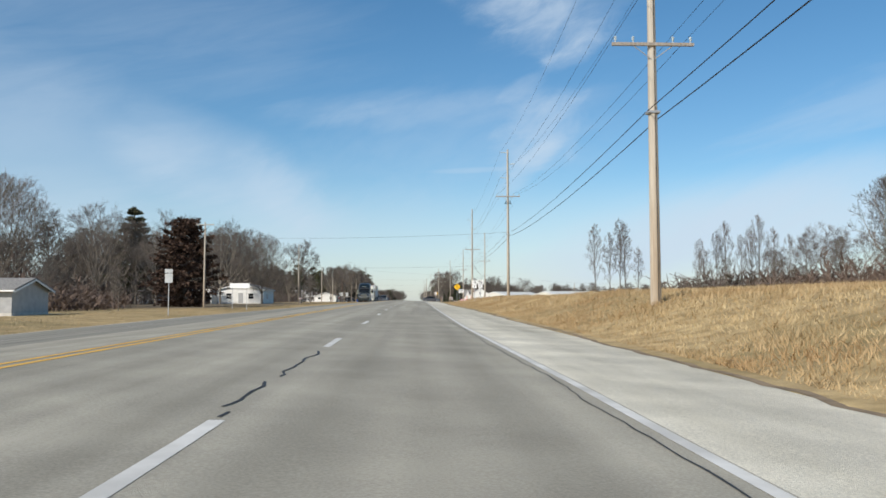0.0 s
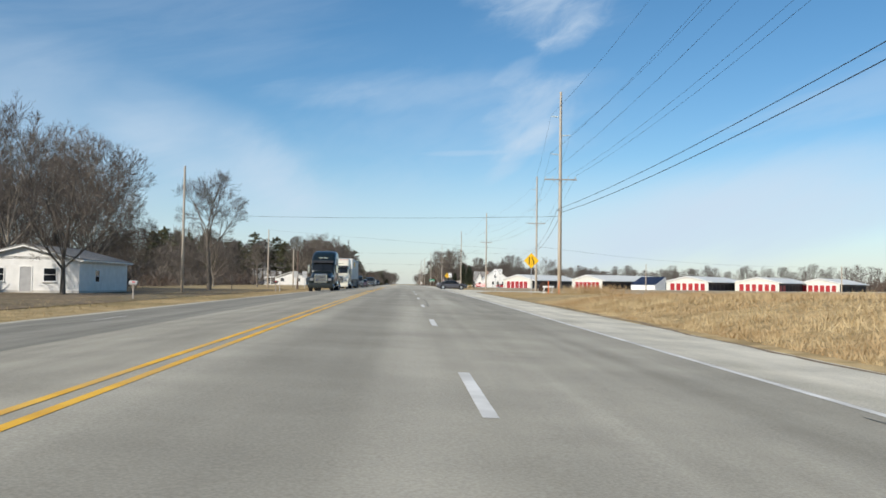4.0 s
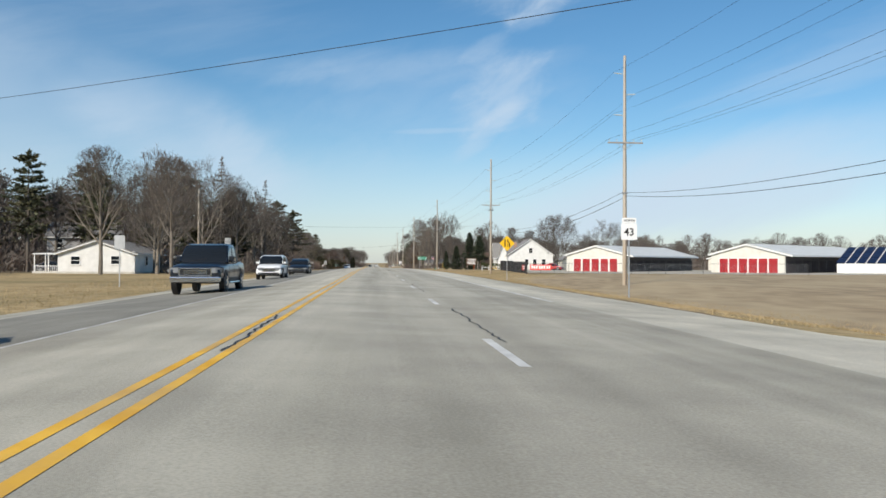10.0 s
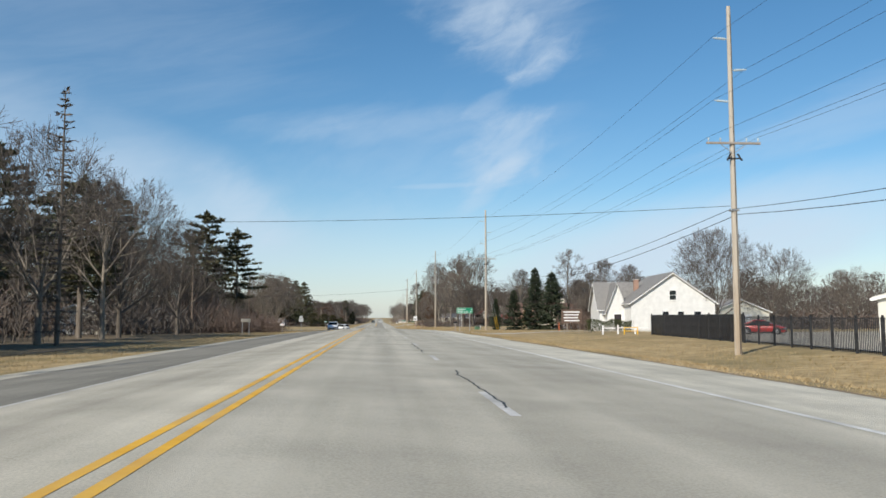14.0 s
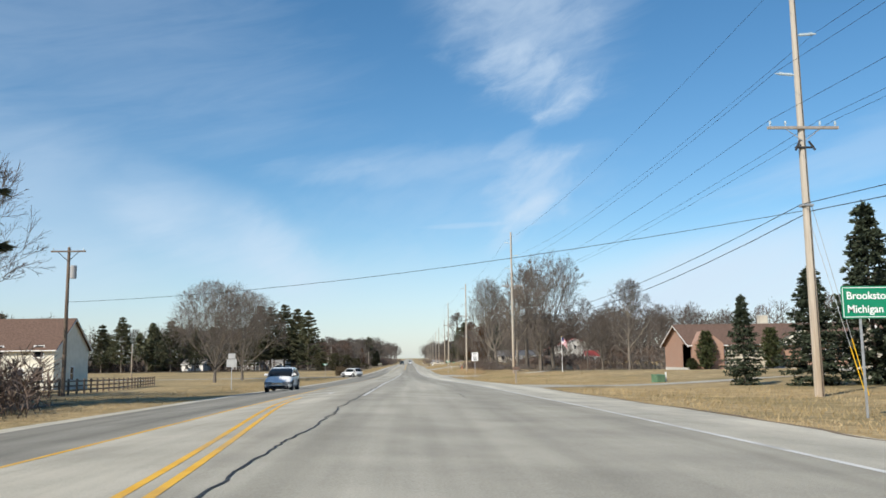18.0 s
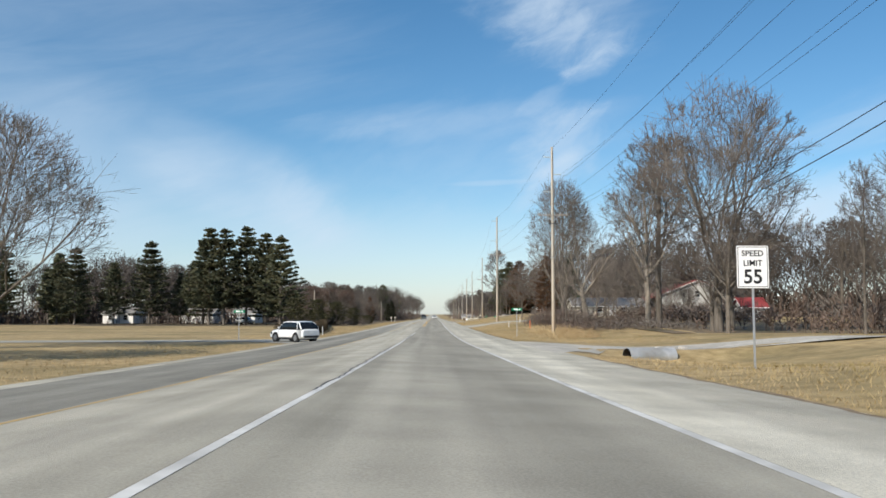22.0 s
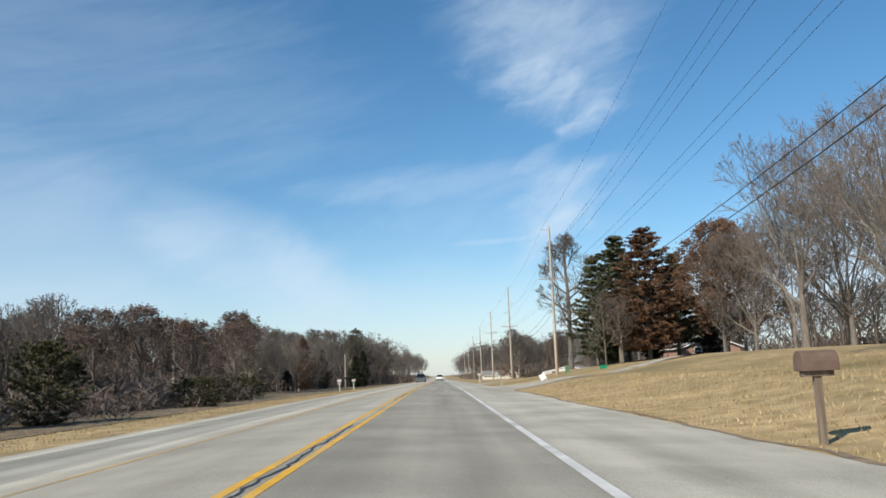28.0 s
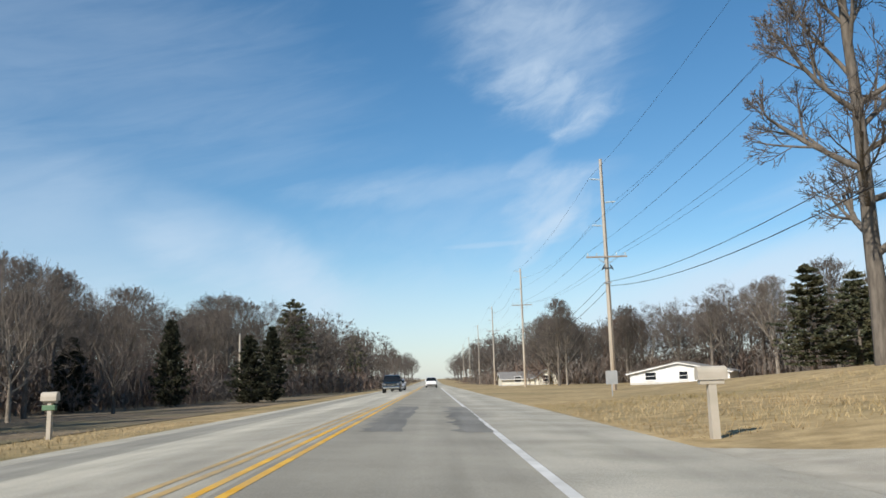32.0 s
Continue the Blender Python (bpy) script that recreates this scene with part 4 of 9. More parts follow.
def plate(p, name, x, z, w, h, mat, y=-0.03, r=0.04, border=None):
    bm = box(x - w / 2, x + w / 2, y - 0.004, y + 0.004, z - h / 2, z + h / 2)
    es = [e for e in bm.edges if abs(e.verts[0].co.y - e.verts[1].co.y) > 0.004]
    bmesh.ops.bevel(bm, geom=es, offset=r, segments=3, affect="EDGES", profile=0.5)
    ob = part(name, bm, M[mat], p)
    if border:
        t = 0.018
        for a, b, c, d in ((x - w / 2 + 0.03, x + w / 2 - 0.03, z + h / 2 - 0.03 - t, z + h / 2 - 0.03), (x - w / 2 + 0.03, x + w / 2 - 0.03, z - h / 2 + 0.03, z - h / 2 + 0.03 + t), (x - w / 2 + 0.03, x - w / 2 + 0.03 + t, z - h / 2 + 0.03, z + h / 2 - 0.03), (x + w / 2 - 0.03 - t, x + w / 2 - 0.03, z - h / 2 + 0.03, z + h / 2 - 0.03)):
            part("border", box(a, b, y - 0.008, y - 0.005, c, d), M[border], ob)
    return ob


def arrow_up(ob, x, z, s, right=False):
    if right:
        pts = [(-0.55, -0.6), (-0.25, -0.6), (-0.25, 0.1), (0.1, 0.1), (0.1, -0.2), (0.65, 0.28), (0.1, 0.7), (0.1, 0.42), (-0.55, 0.42)]
    else:
        pts = [(-0.15, -0.7), (0.15, -0.7), (0.15, 0.1), (0.45, 0.1), (0, 0.75), (-0.45, 0.1), (-0.15, 0.1)]
    part("arrow", prism([(x + a * s, z + b * s) for a, b in pts], 1, -0.042, -0.036), M["black_paint"], ob)


def route_pair(x, y, ztop):
    z0 = gz(x + 0.4, y)
    h = road_z(y) + ztop - z0
    p = thing("route_sign", x + 0.4, y, z0, label="white route marker plates with black numbers and arrows on two posts", category="road sign", group="route marker signs")
    sign_post(p, -0.36, -0.3, h), sign_post(p, 0.42, -0.3, h)
    for cx, num, w, right in ((-0.36, "43", 0.62, False), (0.42, "225", 0.78, True)):
        a = plate(p, "route_plate", cx, h - 0.42, w, 0.62, "sign_white")
        letters(num, 0.40, M["black_paint"], a, (cx, -0.037, h - 0.47), bold=0.008)
        part("bar", box(cx - w * 0.36, cx + w * 0.36, -0.039, -0.035, h - 0.20, h - 0.17), M["black_paint"], a)
        b = plate(p, "arrow_plate", cx, h - 0.97, 0.55, 0.40, "sign_white")
        arrow_up(b, cx, h - 0.97, 0.19, right)


route_pair(12.9, 104.0, 3.05)
route_pair(17.9, 231.8, 3.25)


def route_single(x, y, ztop):
    z0 = gz(x, y)
    h = road_z(y) + ztop - z0
    p = thing("route_sign", x, y, z0, label="white square route marker with a black number on a steel post", category="road sign", group="route marker signs")
    sign_post(p, 0, -0.3, h)
    a = plate(p, "route_plate", 0, h - 0.55, 0.66, 0.66, "sign_white")
    letters("43", 0.42, M["black_paint"], a, (0, -0.037, h - 0.58), bold=0.008)
    b = plate(p, "direction_plate", 0, h - 0.10, 0.6, 0.22, "sign_white")
    letters("NORTH", 0.13, M["black_paint"], b, (0, -0.037, h - 0.11), bold=0.002)


route_single(11.95, 266.0, 2.75)


def merge_sign(x, y, zc, side):
    z0 = gz(x, y)
    h = road_z(y) + zc - z0
    p = thing("warning_sign", x, y, z0, label="yellow diamond lane-ends warning sign on a steel post", category="road sign", group="lane ends signs")
    sign_post(p, 0, -0.3, h + 0.3)
    bm = box(-side / 2, side / 2, -0.034, -0.026, -side / 2, side / 2)
    es = [e for e in bm.edges if abs(e.verts[0].co.y - e.verts[1].co.y) > 0.004]
    bmesh.ops.bevel(bm, geom=es, offset=0.05, segments=3, affect="EDGES", profile=0.5)
    bmesh.ops.transform(bm, matrix=Matrix.Translation((0, 0, h)) @ Matrix.Rotation(radians(45), 4, "Y"), verts=bm.verts)
    d = part("diamond", bm, M["sign_yellow"], p)
    k = side
    part("left_line", box(-0.24 * k, -0.14 * k, -0.042, -0.036, h - 0.35 * k, h + 0.35 * k), M["black_paint"], d)
    part("bent_line", prism([(0.02 * k, h + 0.38 * k), (0.12 * k, h + 0.36 * k), (0.12 * k, h + 0.16 * k), (0.28 * k, h - 0.02 * k), (0.28 * k, h - 0.36 * k), (0.18 * k, h - 0.36 * k), (0.18 * k, h - 0.06 * k), (0.02 * k, h + 0.12 * k)], 1, -0.042, -0.036), M["black_paint"], d)
    for q in range(3):
        part("dash", box(0.02 * k, 0.09 * k, -0.042, -0.036, h - (0.12 + 0.12 * q) * k, h - (0.06 + 0.12 * q) * k), M["black_paint"], d)


merge_sign(13.65, 162.3, 2.73, 0.96)
merge_sign(13.3, 305.9, 2.54, 0.96)


def speed_sign(x, y, ztop):
    z0 = gz(x, y)
    h = road_z(y) + ztop - z0
    p = thing("speed_limit_sign", x, y, z0, label="white speed limit 55 sign with black letters on a steel post", category="road sign")
    sign_post(p, 0, -0.3, h)
    a = plate(p, "panel", 0, h - 0.6, 0.92, 1.22, "sign_white", border="black_paint")
    letters("SPEED", 0.235, M["black_paint"], a, (0, -0.038, h - 0.22), bold=0.004)
    letters("LIMIT", 0.235, M["black_paint"], a, (0, -0.038, h - 0.50), bold=0.004)
    letters("55", 0.56, M["black_paint"], a, (0, -0.038, h - 0.90), bold=0.012)


speed_sign(11.1, 547.2, 3.25)


def guide_sign(x, y, ztop):
    z0 = gz(x, y)
    h = road_z(y) + ztop - z0
    p = thing("guide_sign", x, y, z0, label="green distance sign with white town names on two posts", category="road sign")
    sign_post(p, -0.68, -0.3, h - 0.2), sign_post(p, 0.72, -0.3, h - 0.2)
    a = plate(p, "panel", 0, h - 0.4, 2.3, 0.82, "sign_green", border="sign_white")
    letters("Brookston", 0.27, M["sign_white"], a, (-1.02, -0.038, h - 0.24), align="LEFT", bold=0.004)
    letters("Michigan City", 0.27, M["sign_white"], a, (-1.02, -0.038, h - 0.58), align="LEFT", bold=0.004)
    letters("6", 0.27, M["sign_white"], a, (1.02, -0.038, h - 0.24), align="RIGHT", bold=0.004)
    letters("81", 0.27, M["sign_white"], a, (1.02, -0.038, h - 0.58), align="RIGHT", bold=0.004)


guide_sign(13.8, 447.6, 2.80)


def street_sign(x, y, ztop, w=0.95):
    z0 = gz(x, y)
    h = road_z(y) + ztop - z0
    p = thing("street_name_sign", x, y, z0, label="small green street name blade on a thin post", category="road sign", group="street name signs")
    sign_post(p, 0, -0.2, h)
    a = plate(p, "blade", 0, h + 0.05, w, 0.24, "sign_green", r=0.012)
    part("bar", box(-0.3, 0.1, -0.039, -0.035, h - 0.02, h + 0.12), M["sign_white"], a)
    part("bar", box(0.2, 0.32, -0.039, -0.035, h - 0.02, h + 0.12), M["sign_white"], a)


street_sign(9.75, 602.0, 2.15)
street_sign(-15.2, 597.2, 1.9)


def sign_back(x, y, ztop, panels, turn=0, label="road sign seen from its grey metal back"):
    z0 = gz(x, y)
    h = road_z(y) + ztop - z0
    p = thing("road_sign", x, y, z0, turn, label=label, category="road sign", group="road signs facing away")
    sign_post(p, 0, -0.3, h)
    zz = h
    for w, ph in panels:
        plate(p, "panel", 0, zz - ph / 2, w, ph, "sign_back", r=0.03)
        zz -= ph + 0.05
    return p


sign_back(-14.8, 62.0, 2.95, [(0.62, 0.3), (0.62, 0.75)])
sign_back(-14.2, 216.7, 2.1, [(0.65, 0.4), (0.65, 0.5)])
sign_back(-12.9, 217.2, 2.1, [(0.75, 0.4), (0.7, 0.5)])
sign_back(-15.05, 329.5, 3.5, [(0.70, 0.68), (0.62, 0.34), (0.84, 0.64), (0.62, 0.40)])
sign_back(-14.2, 503.0, 2.55, [(0.62, 0.45), (0.9, 0.7)])
sign_back(-13.2, 283.0, 2.4, [(0.6, 0.8)])
sign_back(-12.0, 186.0, 1.7, [(0.3, 0.3)], label="thin marker post by the roadside")
sign_back(11.6, 806.0, 1.2, [(0.6, 0.7)], label="small grey sign by the verge")


def board(x, y, w, z0, z1, mat="sign_white", label="long blank white board on two posts", posts="steel"):
    g = gz(x, y)
    a, b = road_z(y) + z0 - g, road_z(y) + z1 - g
    p = thing("board_sign", x, y, g, label=label, category="sign")
    sign_post(p, -w * 0.36, -0.3, b, posts), sign_post(p, w * 0.36, -0.3, b, posts)
    plate(p, "panel", 0, (a + b) / 2, w, b - a, mat, r=0.012)
    return p


board(-15.4, 92.3, 2.3, 1.75, 2.32)
board(-12.4, 420.0, 1.0, 0.75, 1.1, "plastic_tan", "small blank board on posts beside the drive")
board(18.8, 752.1, 0.7, 0.85, 1.3, "sign_green", "small green and white yard sign on thin legs")
h_ = gz(10.4, 732.4) - float(road_z(732.4))
b_ = board(10.4, 732.4, 0.46, h_ + 0.2, h_ + 0.66, "sign_white", "small white yard sign leaning at the drive")
b_.rotation_euler = (0, radians(-28), 0)


sb = board(23.9, 425.0, 2.4, 0.55, 2.15, "brown_box", "brown wooden notice board with pale lettering by the drive", "grey_wood")
for k_ in range(4):
    zz = float(road_z(425)) + 1.85 - 0.33 * k_ - gz(23.9, 425.0)
    part("bar", box(-0.95 + 0.1 * (k_ % 2), 0.95 - 0.12 * (k_ % 3), -0.045, -0.038, zz - 0.07, zz + 0.07), M["sign_white"], sb)


def marker(x, y, h, mat="orange", w=0.05, label="thin orange marker stake in the verge", group="marker stakes"):
    p = thing("marker_stake", x, y, gz(x, y), label=label, category="marker", group=group)
    part("stake", rod((0, 0, -0.1), (0, 0, h), w, w * 0.8, 8), M[mat], p)
    part("cap", rod((0, 0, h), (0, 0, h + 0.05), w * 0.85, w * 0.4, 8), M[mat], p)


marker(16.6, 164.8, 1.15)
marker(15.9, 166.4, 1.2)
marker(14.7, 634.2, 1.0, w=0.06)
marker(27.0, 446.0, 1.1)
for x, y in ((-12.8, 339.5), (-12.2, 340.2)):
    marker(x, y, 0.5, "white_paint", 0.07, "short white post beside the drive", "white posts by the drive")
marker(27.8, 444.5, 2.2, "grey_wood", 0.09, "weathered wooden post in the lawn", "wooden posts")
for x, y in ((-11.4, 609.4), (-11.2, 606.3), (-10.6, 618.0), (12.4, 640.0)):
    marker(x, y, 0.95, "white_paint", 0.035, "thin white reflector post in the verge", "reflector posts")

# ---------------------------------------------------------------- trees


def tubes(segs, sides):
    """Tapered tubes for rows of x0 y0 z0 x1 y1 z1 r0 r1."""
    s = np.asarray(segs, float)
    a, b, r0, r1 = s[:, 0:3], s[:, 3:6], s[:, 6], s[:, 7]
    d = b - a
    d /= np.linalg.norm(d, axis=1)[:, None] + 1e-9
    ref = np.where(np.abs(d[:, 2:3]) < 0.9, [[0, 0, 1.0]], [[1.0, 0, 0]])
    u = np.cross(d, ref)
    u /= np.linalg.norm(u, axis=1)[:, None]
    w = np.cross(d, u)
    n = len(s)
    V = np.empty((n, 2, sides, 3))
    for k in range(sides):
        ang = 2 * math.pi * k / sides
        o = math.cos(ang) * u + math.sin(ang) * w
        V[:, 0, k] = a + o * r0[:, None]
        V[:, 1, k] = b + o * r1[:, None]
    base = np.arange(n)[:, None] * 2 * sides
    k = np.arange(sides)[None]
    k2 = (k + 1) % sides
    F = np.stack([base + k, base + k2, base + sides + k2, base + sides + k], -1).reshape(-1, 4)
    return V.reshape(-1, 3), F


def turned(d, tilt, spin):
    d = Vector(d)
    side = d.orthogonal().normalized()
    side.rotate(Matrix.Rotation(spin, 3, d))
    out = d.copy()
    out.rotate(Matrix.Rotation(tilt, 3, side))
    return out


def grow(seed, h, clear=0.2, radius=0.40, low=None, leader=0.0, limbs=8, spread=(12, 60), up=0.07, wob=0.10, girth=0.018, kids=(6, 5, 5, 4, 2), lean=0.0):
    """Limbs of a leafless tree inside a rounded crown, level by level: trunk, boughs, branches, twigs."""
    rnd = random.Random(seed)
    rows = [[] for _ in range(7)]
    zb = h * (clear * 0.75 if low is None else low)
    zc = zb + (h - zb) * 0.42
    R = h * radius

    def outside(p):
        k = (p.z - zc) / ((h - zc) if p.z > zc else (zc - zb))
        return (p.x * p.x + p.y * p.y) / (R * R) + k * k > 1.0

    def room(p, d):
        lo, hi = 0.0, h * 1.2
        for _ in range(9):
            m = (lo + hi) / 2
            if outside(p + d * m):
                hi = m
            else:
                lo = m
        return lo

    def branch(p, d, length, r, level):
        n = (6, 5, 4, 3, 1, 1, 1)[level]
        q, dd, spots = Vector(p), Vector(d), []
        for i in range(n):
            dd = (dd + Vector((rnd.uniform(-wob, wob), rnd.uniform(-wob, wob), rnd.uniform(-wob, wob) + up)) * (1.0 if level else 0.3)).normalized()
            e = q + dd * (length / n)
            a, b = r * (1 - 0.6 * i / n), r * (1 - 0.6 * (i + 1) / n)
            rows[level].append((*q, *e, a, b))
            spots.append((q.copy(), e.copy(), dd.copy(), b))
            q = e
        return spots

    def along(spots, u):
        k = min(len(spots) - 1, int(u * len(spots)))
        a, b, d, r = spots[k]
        return a.lerp(b, min(1.0, u * len(spots) - k)), d, r

    def dress(spots, length, level):
        if level > 5:
            return
        m = kids[level - 1]
        spin = rnd.uniform(0, 6.283)
        for k in range(m):
            u = min(1.0, 0.22 + 0.78 * (k + rnd.uniform(0.3, 1.0)) / m)
            p, d, r = along(spots, u)
            last = k == m - 1
            t = radians(rnd.uniform(6, 16) if last else rnd.uniform(24, 50))
            nd = turned(d, t, spin + 2.4 * k + rnd.uniform(-0.4, 0.4))
            nl = length * (0.64 - 0.22 * u) * rnd.uniform(0.75, 1.2)
            if level < 3:
                nl = min(nl, 0.98 * room(p, nd) + 0.02 * h)
            if nl < 0.03 * length:
                continue
            dress(branch(p, nd, nl, r * (0.85 if last else 0.66), level + 1), nl, level + 1)

    trunk_h = h * (leader or clear + 0.06)
    trunk = branch((0, 0, -0.1), Vector((lean, 0, 1)).normalized(), trunk_h + 0.1, h * girth, 0)
    lo_u = (clear if leader else clear * 0.72) * h / trunk_h
    for k in range(limbs):
        v = (k + rnd.uniform(0.1, 0.9)) / limbs
        p, d, r = along(trunk, min(1.0, lo_u + (1 - lo_u) * v))
        tilt = spread[1] + (spread[0] - spread[1]) * v ** (1.0 if leader else 0.8)
        nd = turned(Vector((0, 0, 1)), radians(tilt * rnd.uniform(0.85, 1.15)), 2.4 * k + rnd.uniform(-0.35, 0.35))
        L = 0.94 * room(p, nd) * rnd.uniform(0.85, 1.05)
        dress(branch(p, nd, L, r * (0.55 if leader else 0.62), 1), L, 1)
    rows = [np.array(r) for r in rows]
    f = h / np.percentile(np.concatenate(rows[-2:])[:, 5], 99)
    for r in rows:
        r[:, :6] *= f
    return rows


def blade_twigs(s, w, seed):
    """Thin flat twigs for rows of x0 y0 z0 x1 y1 z1."""
    rnd = np.random.RandomState(seed)
    a, b = s[:, 0:3], s[:, 3:6]
    side = np.cross(b - a, rnd.normal(0, 1, (len(s), 3)))
    side *= w / (np.linalg.norm(side, axis=1)[:, None] + 1e-9)
    V = np.stack([a - side, a + side, b + side * 0.5, b - side * 0.5], 1).reshape(-1, 3)
    return V, np.arange(len(V)).reshape(-1, 4)


def merged(*pieces):
    vs, fs, n = [], [], 0
    for v, f in pieces:
        vs.append(v), fs.append(f + n)
        n += len(v)
    return np.concatenate(vs), np.concatenate(fs)


LIGHT, LIGHTER = {}, {}  # coarse limbs for the far woods


def tree_proto(seed, label, bark="bark", twig_mat="twig", leaves=0, leaf_mat="brown_leaf", category="bare tree", name="bare_tree", twig=0.0068, side=0.0, **kw):
    rows = grow(seed, 10.0, **kw)
    if side:
        for r in rows:
            for c in (0, 3):
                r[:, c] += side * np.maximum(r[:, c], 0) * np.clip(1 - np.abs(r[:, c + 2] - 5.0) / 3.2, 0, 1)
    p = thing(name, 0, 0, -500, label=label, category=category, group="trees along the highway")
    for r in rows:
        r[:, 6:] = np.maximum(r[:, 6:], 0.009)
    v, f = tubes(np.concatenate(rows[:3]), 7)
    raw_mesh("trunk", v, f, M[bark], p, smooth=True)
    v, f = merged(tubes(np.concatenate(rows[3:5]), 3))
    v2, f2 = merged(blade_twigs(rows[5], twig * 1.25, seed), blade_twigs(rows[6], twig, seed + 1))
    v, f = merged((v, f), (v2, f2))
    raw_mesh("crown", v, f, M[twig_mat], p)
    thin = np.concatenate([rows[4][::3], rows[5][::7], rows[6][::14]])
    thin[:, 3:6] += (thin[:, 3:6] - thin[:, 0:3]) * 0.35
    LIGHT[label] = merged(tubes(np.concatenate(rows[:2]), 4), blade_twigs(rows[2], 0.05, 1), blade_twigs(rows[3][::3], 0.034, 1), blade_twigs(thin, 0.026, 2))
    LIGHTER[label] = merged(tubes(rows[0], 3), blade_twigs(rows[1], 0.08, 1), blade_twigs(rows[2][::2], 0.05, 1), blade_twigs(thin[::3], 0.05, 2))
    if leaves:
        rnd = np.random.RandomState(seed)
        ends = rows[5][:, 3:6]
        pick = ends[rnd.randint(0, len(ends), leaves)] + rnd.normal(0, 0.16, (leaves, 3))
        leaf_cloud("foliage", pick, 0.10, M[leaf_mat], p, rnd)
    return p


def leaf_cloud(name, pts, size, mat, parent, rnd, label=""):
    n = len(pts)
    a = rnd.normal(0, 1, (n, 3))
    a /= np.linalg.norm(a, axis=1)[:, None]
    b = np.cross(a, rnd.normal(0, 1, (n, 3)))
    b /= np.linalg.norm(b, axis=1)[:, None] + 1e-9
    s = size * rnd.uniform(0.6, 1.3, (n, 1))
    V = np.stack([pts - a * s, pts + b * s * 0.55, pts + a * s, pts - b * s * 0.55], 1).reshape(-1, 3)
    F = np.arange(n * 4).reshape(-1, 4)
    return raw_mesh(name, V, F, mat, parent, label)


def conifer_proto(seed, label, needle, name="pine_tree", category="pine tree", base=0.14, width=0.26, droop=-0.05, whorls=26, per=6, shape=1.0, tuft=(0.34, 9), clumps=9, gap=0.0, bark="bark", trunk_r=0.014, rise=0.25, spread=0.055, flat=0.55):
    rnd = np.random.RandomState(seed)
    h = 10.0
    trunk = [(0, 0, -0.1, 0, 0, h * 0.5, h * trunk_r, h * trunk_r * 0.6), (0, 0, h * 0.5, 0, 0, h * 0.985, h * trunk_r * 0.6, 0.015)]
    limbs, tips = [], []
    for i in range(whorls):
        u = (i + rnd.uniform(-0.3, 0.3)) / whorls
        u = min(max(u, 0), 0.995)
        z = h * (base + (1 - base) * u)
        L = h * width * ((1 - u) ** shape + 0.06) * min(1, 0.55 + 2.2 * u)
        for k in range(per):
            if rnd.rand() < gap:
                continue
            ang = 6.283 * k / per + rnd.uniform(-0.5, 0.5) + i * 1.1
            Lk = L * rnd.uniform(0.6, 1.15)
            d = np.array([math.cos(ang), math.sin(ang), droop + rise * u])
            p0 = np.array([0, 0, z])
            mid = p0 + d * Lk * 0.55
            end = mid + (d + [0, 0, rise * 0.35 - droop * 0.3]) * Lk * 0.45
            limbs.append((*p0, *mid, 0.03, 0.018)), limbs.append((*mid, *end, 0.018, 0.008))
            m = max(2, int(clumps * (0.35 + 0.65 * Lk / (h * width))))
            for q in range(m):
                w = rnd.uniform(0.22, 1.0)
                c = p0 + (mid - p0) * min(1, w / 0.55) if w < 0.55 else mid + (end - mid) * (w - 0.55) / 0.45
                tips.append((c + rnd.normal(0, spread, 3) * h * 0.08 * np.array([1, 1, flat]), d))
    for q in range(10):
        tips.append((np.array([0, 0, h * (0.93 + 0.007 * q)]), np.array([0, 0, 1.0])))
    p = thing(name, 0, 0, -500, label=label, category=category, group="evergreens along the highway")
    v, f = tubes(trunk, 8)
    raw_mesh("trunk", v, f, M[bark], p, smooth=True)
    v, f = tubes(limbs, 4)
    tagged(raw_mesh("bough", v, f, M[bark], p), kind="stuff")
    size, blades = tuft
    C = np.repeat(np.array([t[0] for t in tips]), blades, 0)
    D = np.repeat(np.array([t[1] for t in tips]), blades, 0)
    n = len(C)
    dirs = rnd.normal(0, 1, (n, 3)) * np.array([1, 1, flat]) + D * 0.9
    dirs /= np.linalg.norm(dirs, axis=1)[:, None]
    side = np.cross(dirs, rnd.normal(0, 1, (n, 3)))
    side /= np.linalg.norm(side, axis=1)[:, None] + 1e-9
    s = size * rnd.uniform(0.6, 1.2, (n, 1))
    V = np.stack([C - side * s * 0.12, C + dirs * s * 0.6 - side * s * 0.16, C + dirs * s, C + dirs * s * 0.5 + side * s * 0.16], 1).reshape(-1, 3)
    raw_mesh("foliage", V, np.arange(n * 4).reshape(-1, 4), M[needle], p)
    V4 = V.reshape(-1, 4, 3)[::10]
    mid = V4.mean(1, keepdims=True)
    LIGHT[label] = ((mid + (V4 - mid) * 2.7).reshape(-1, 3), np.arange(len(V4) * 4).reshape(-1, 4))
    return p


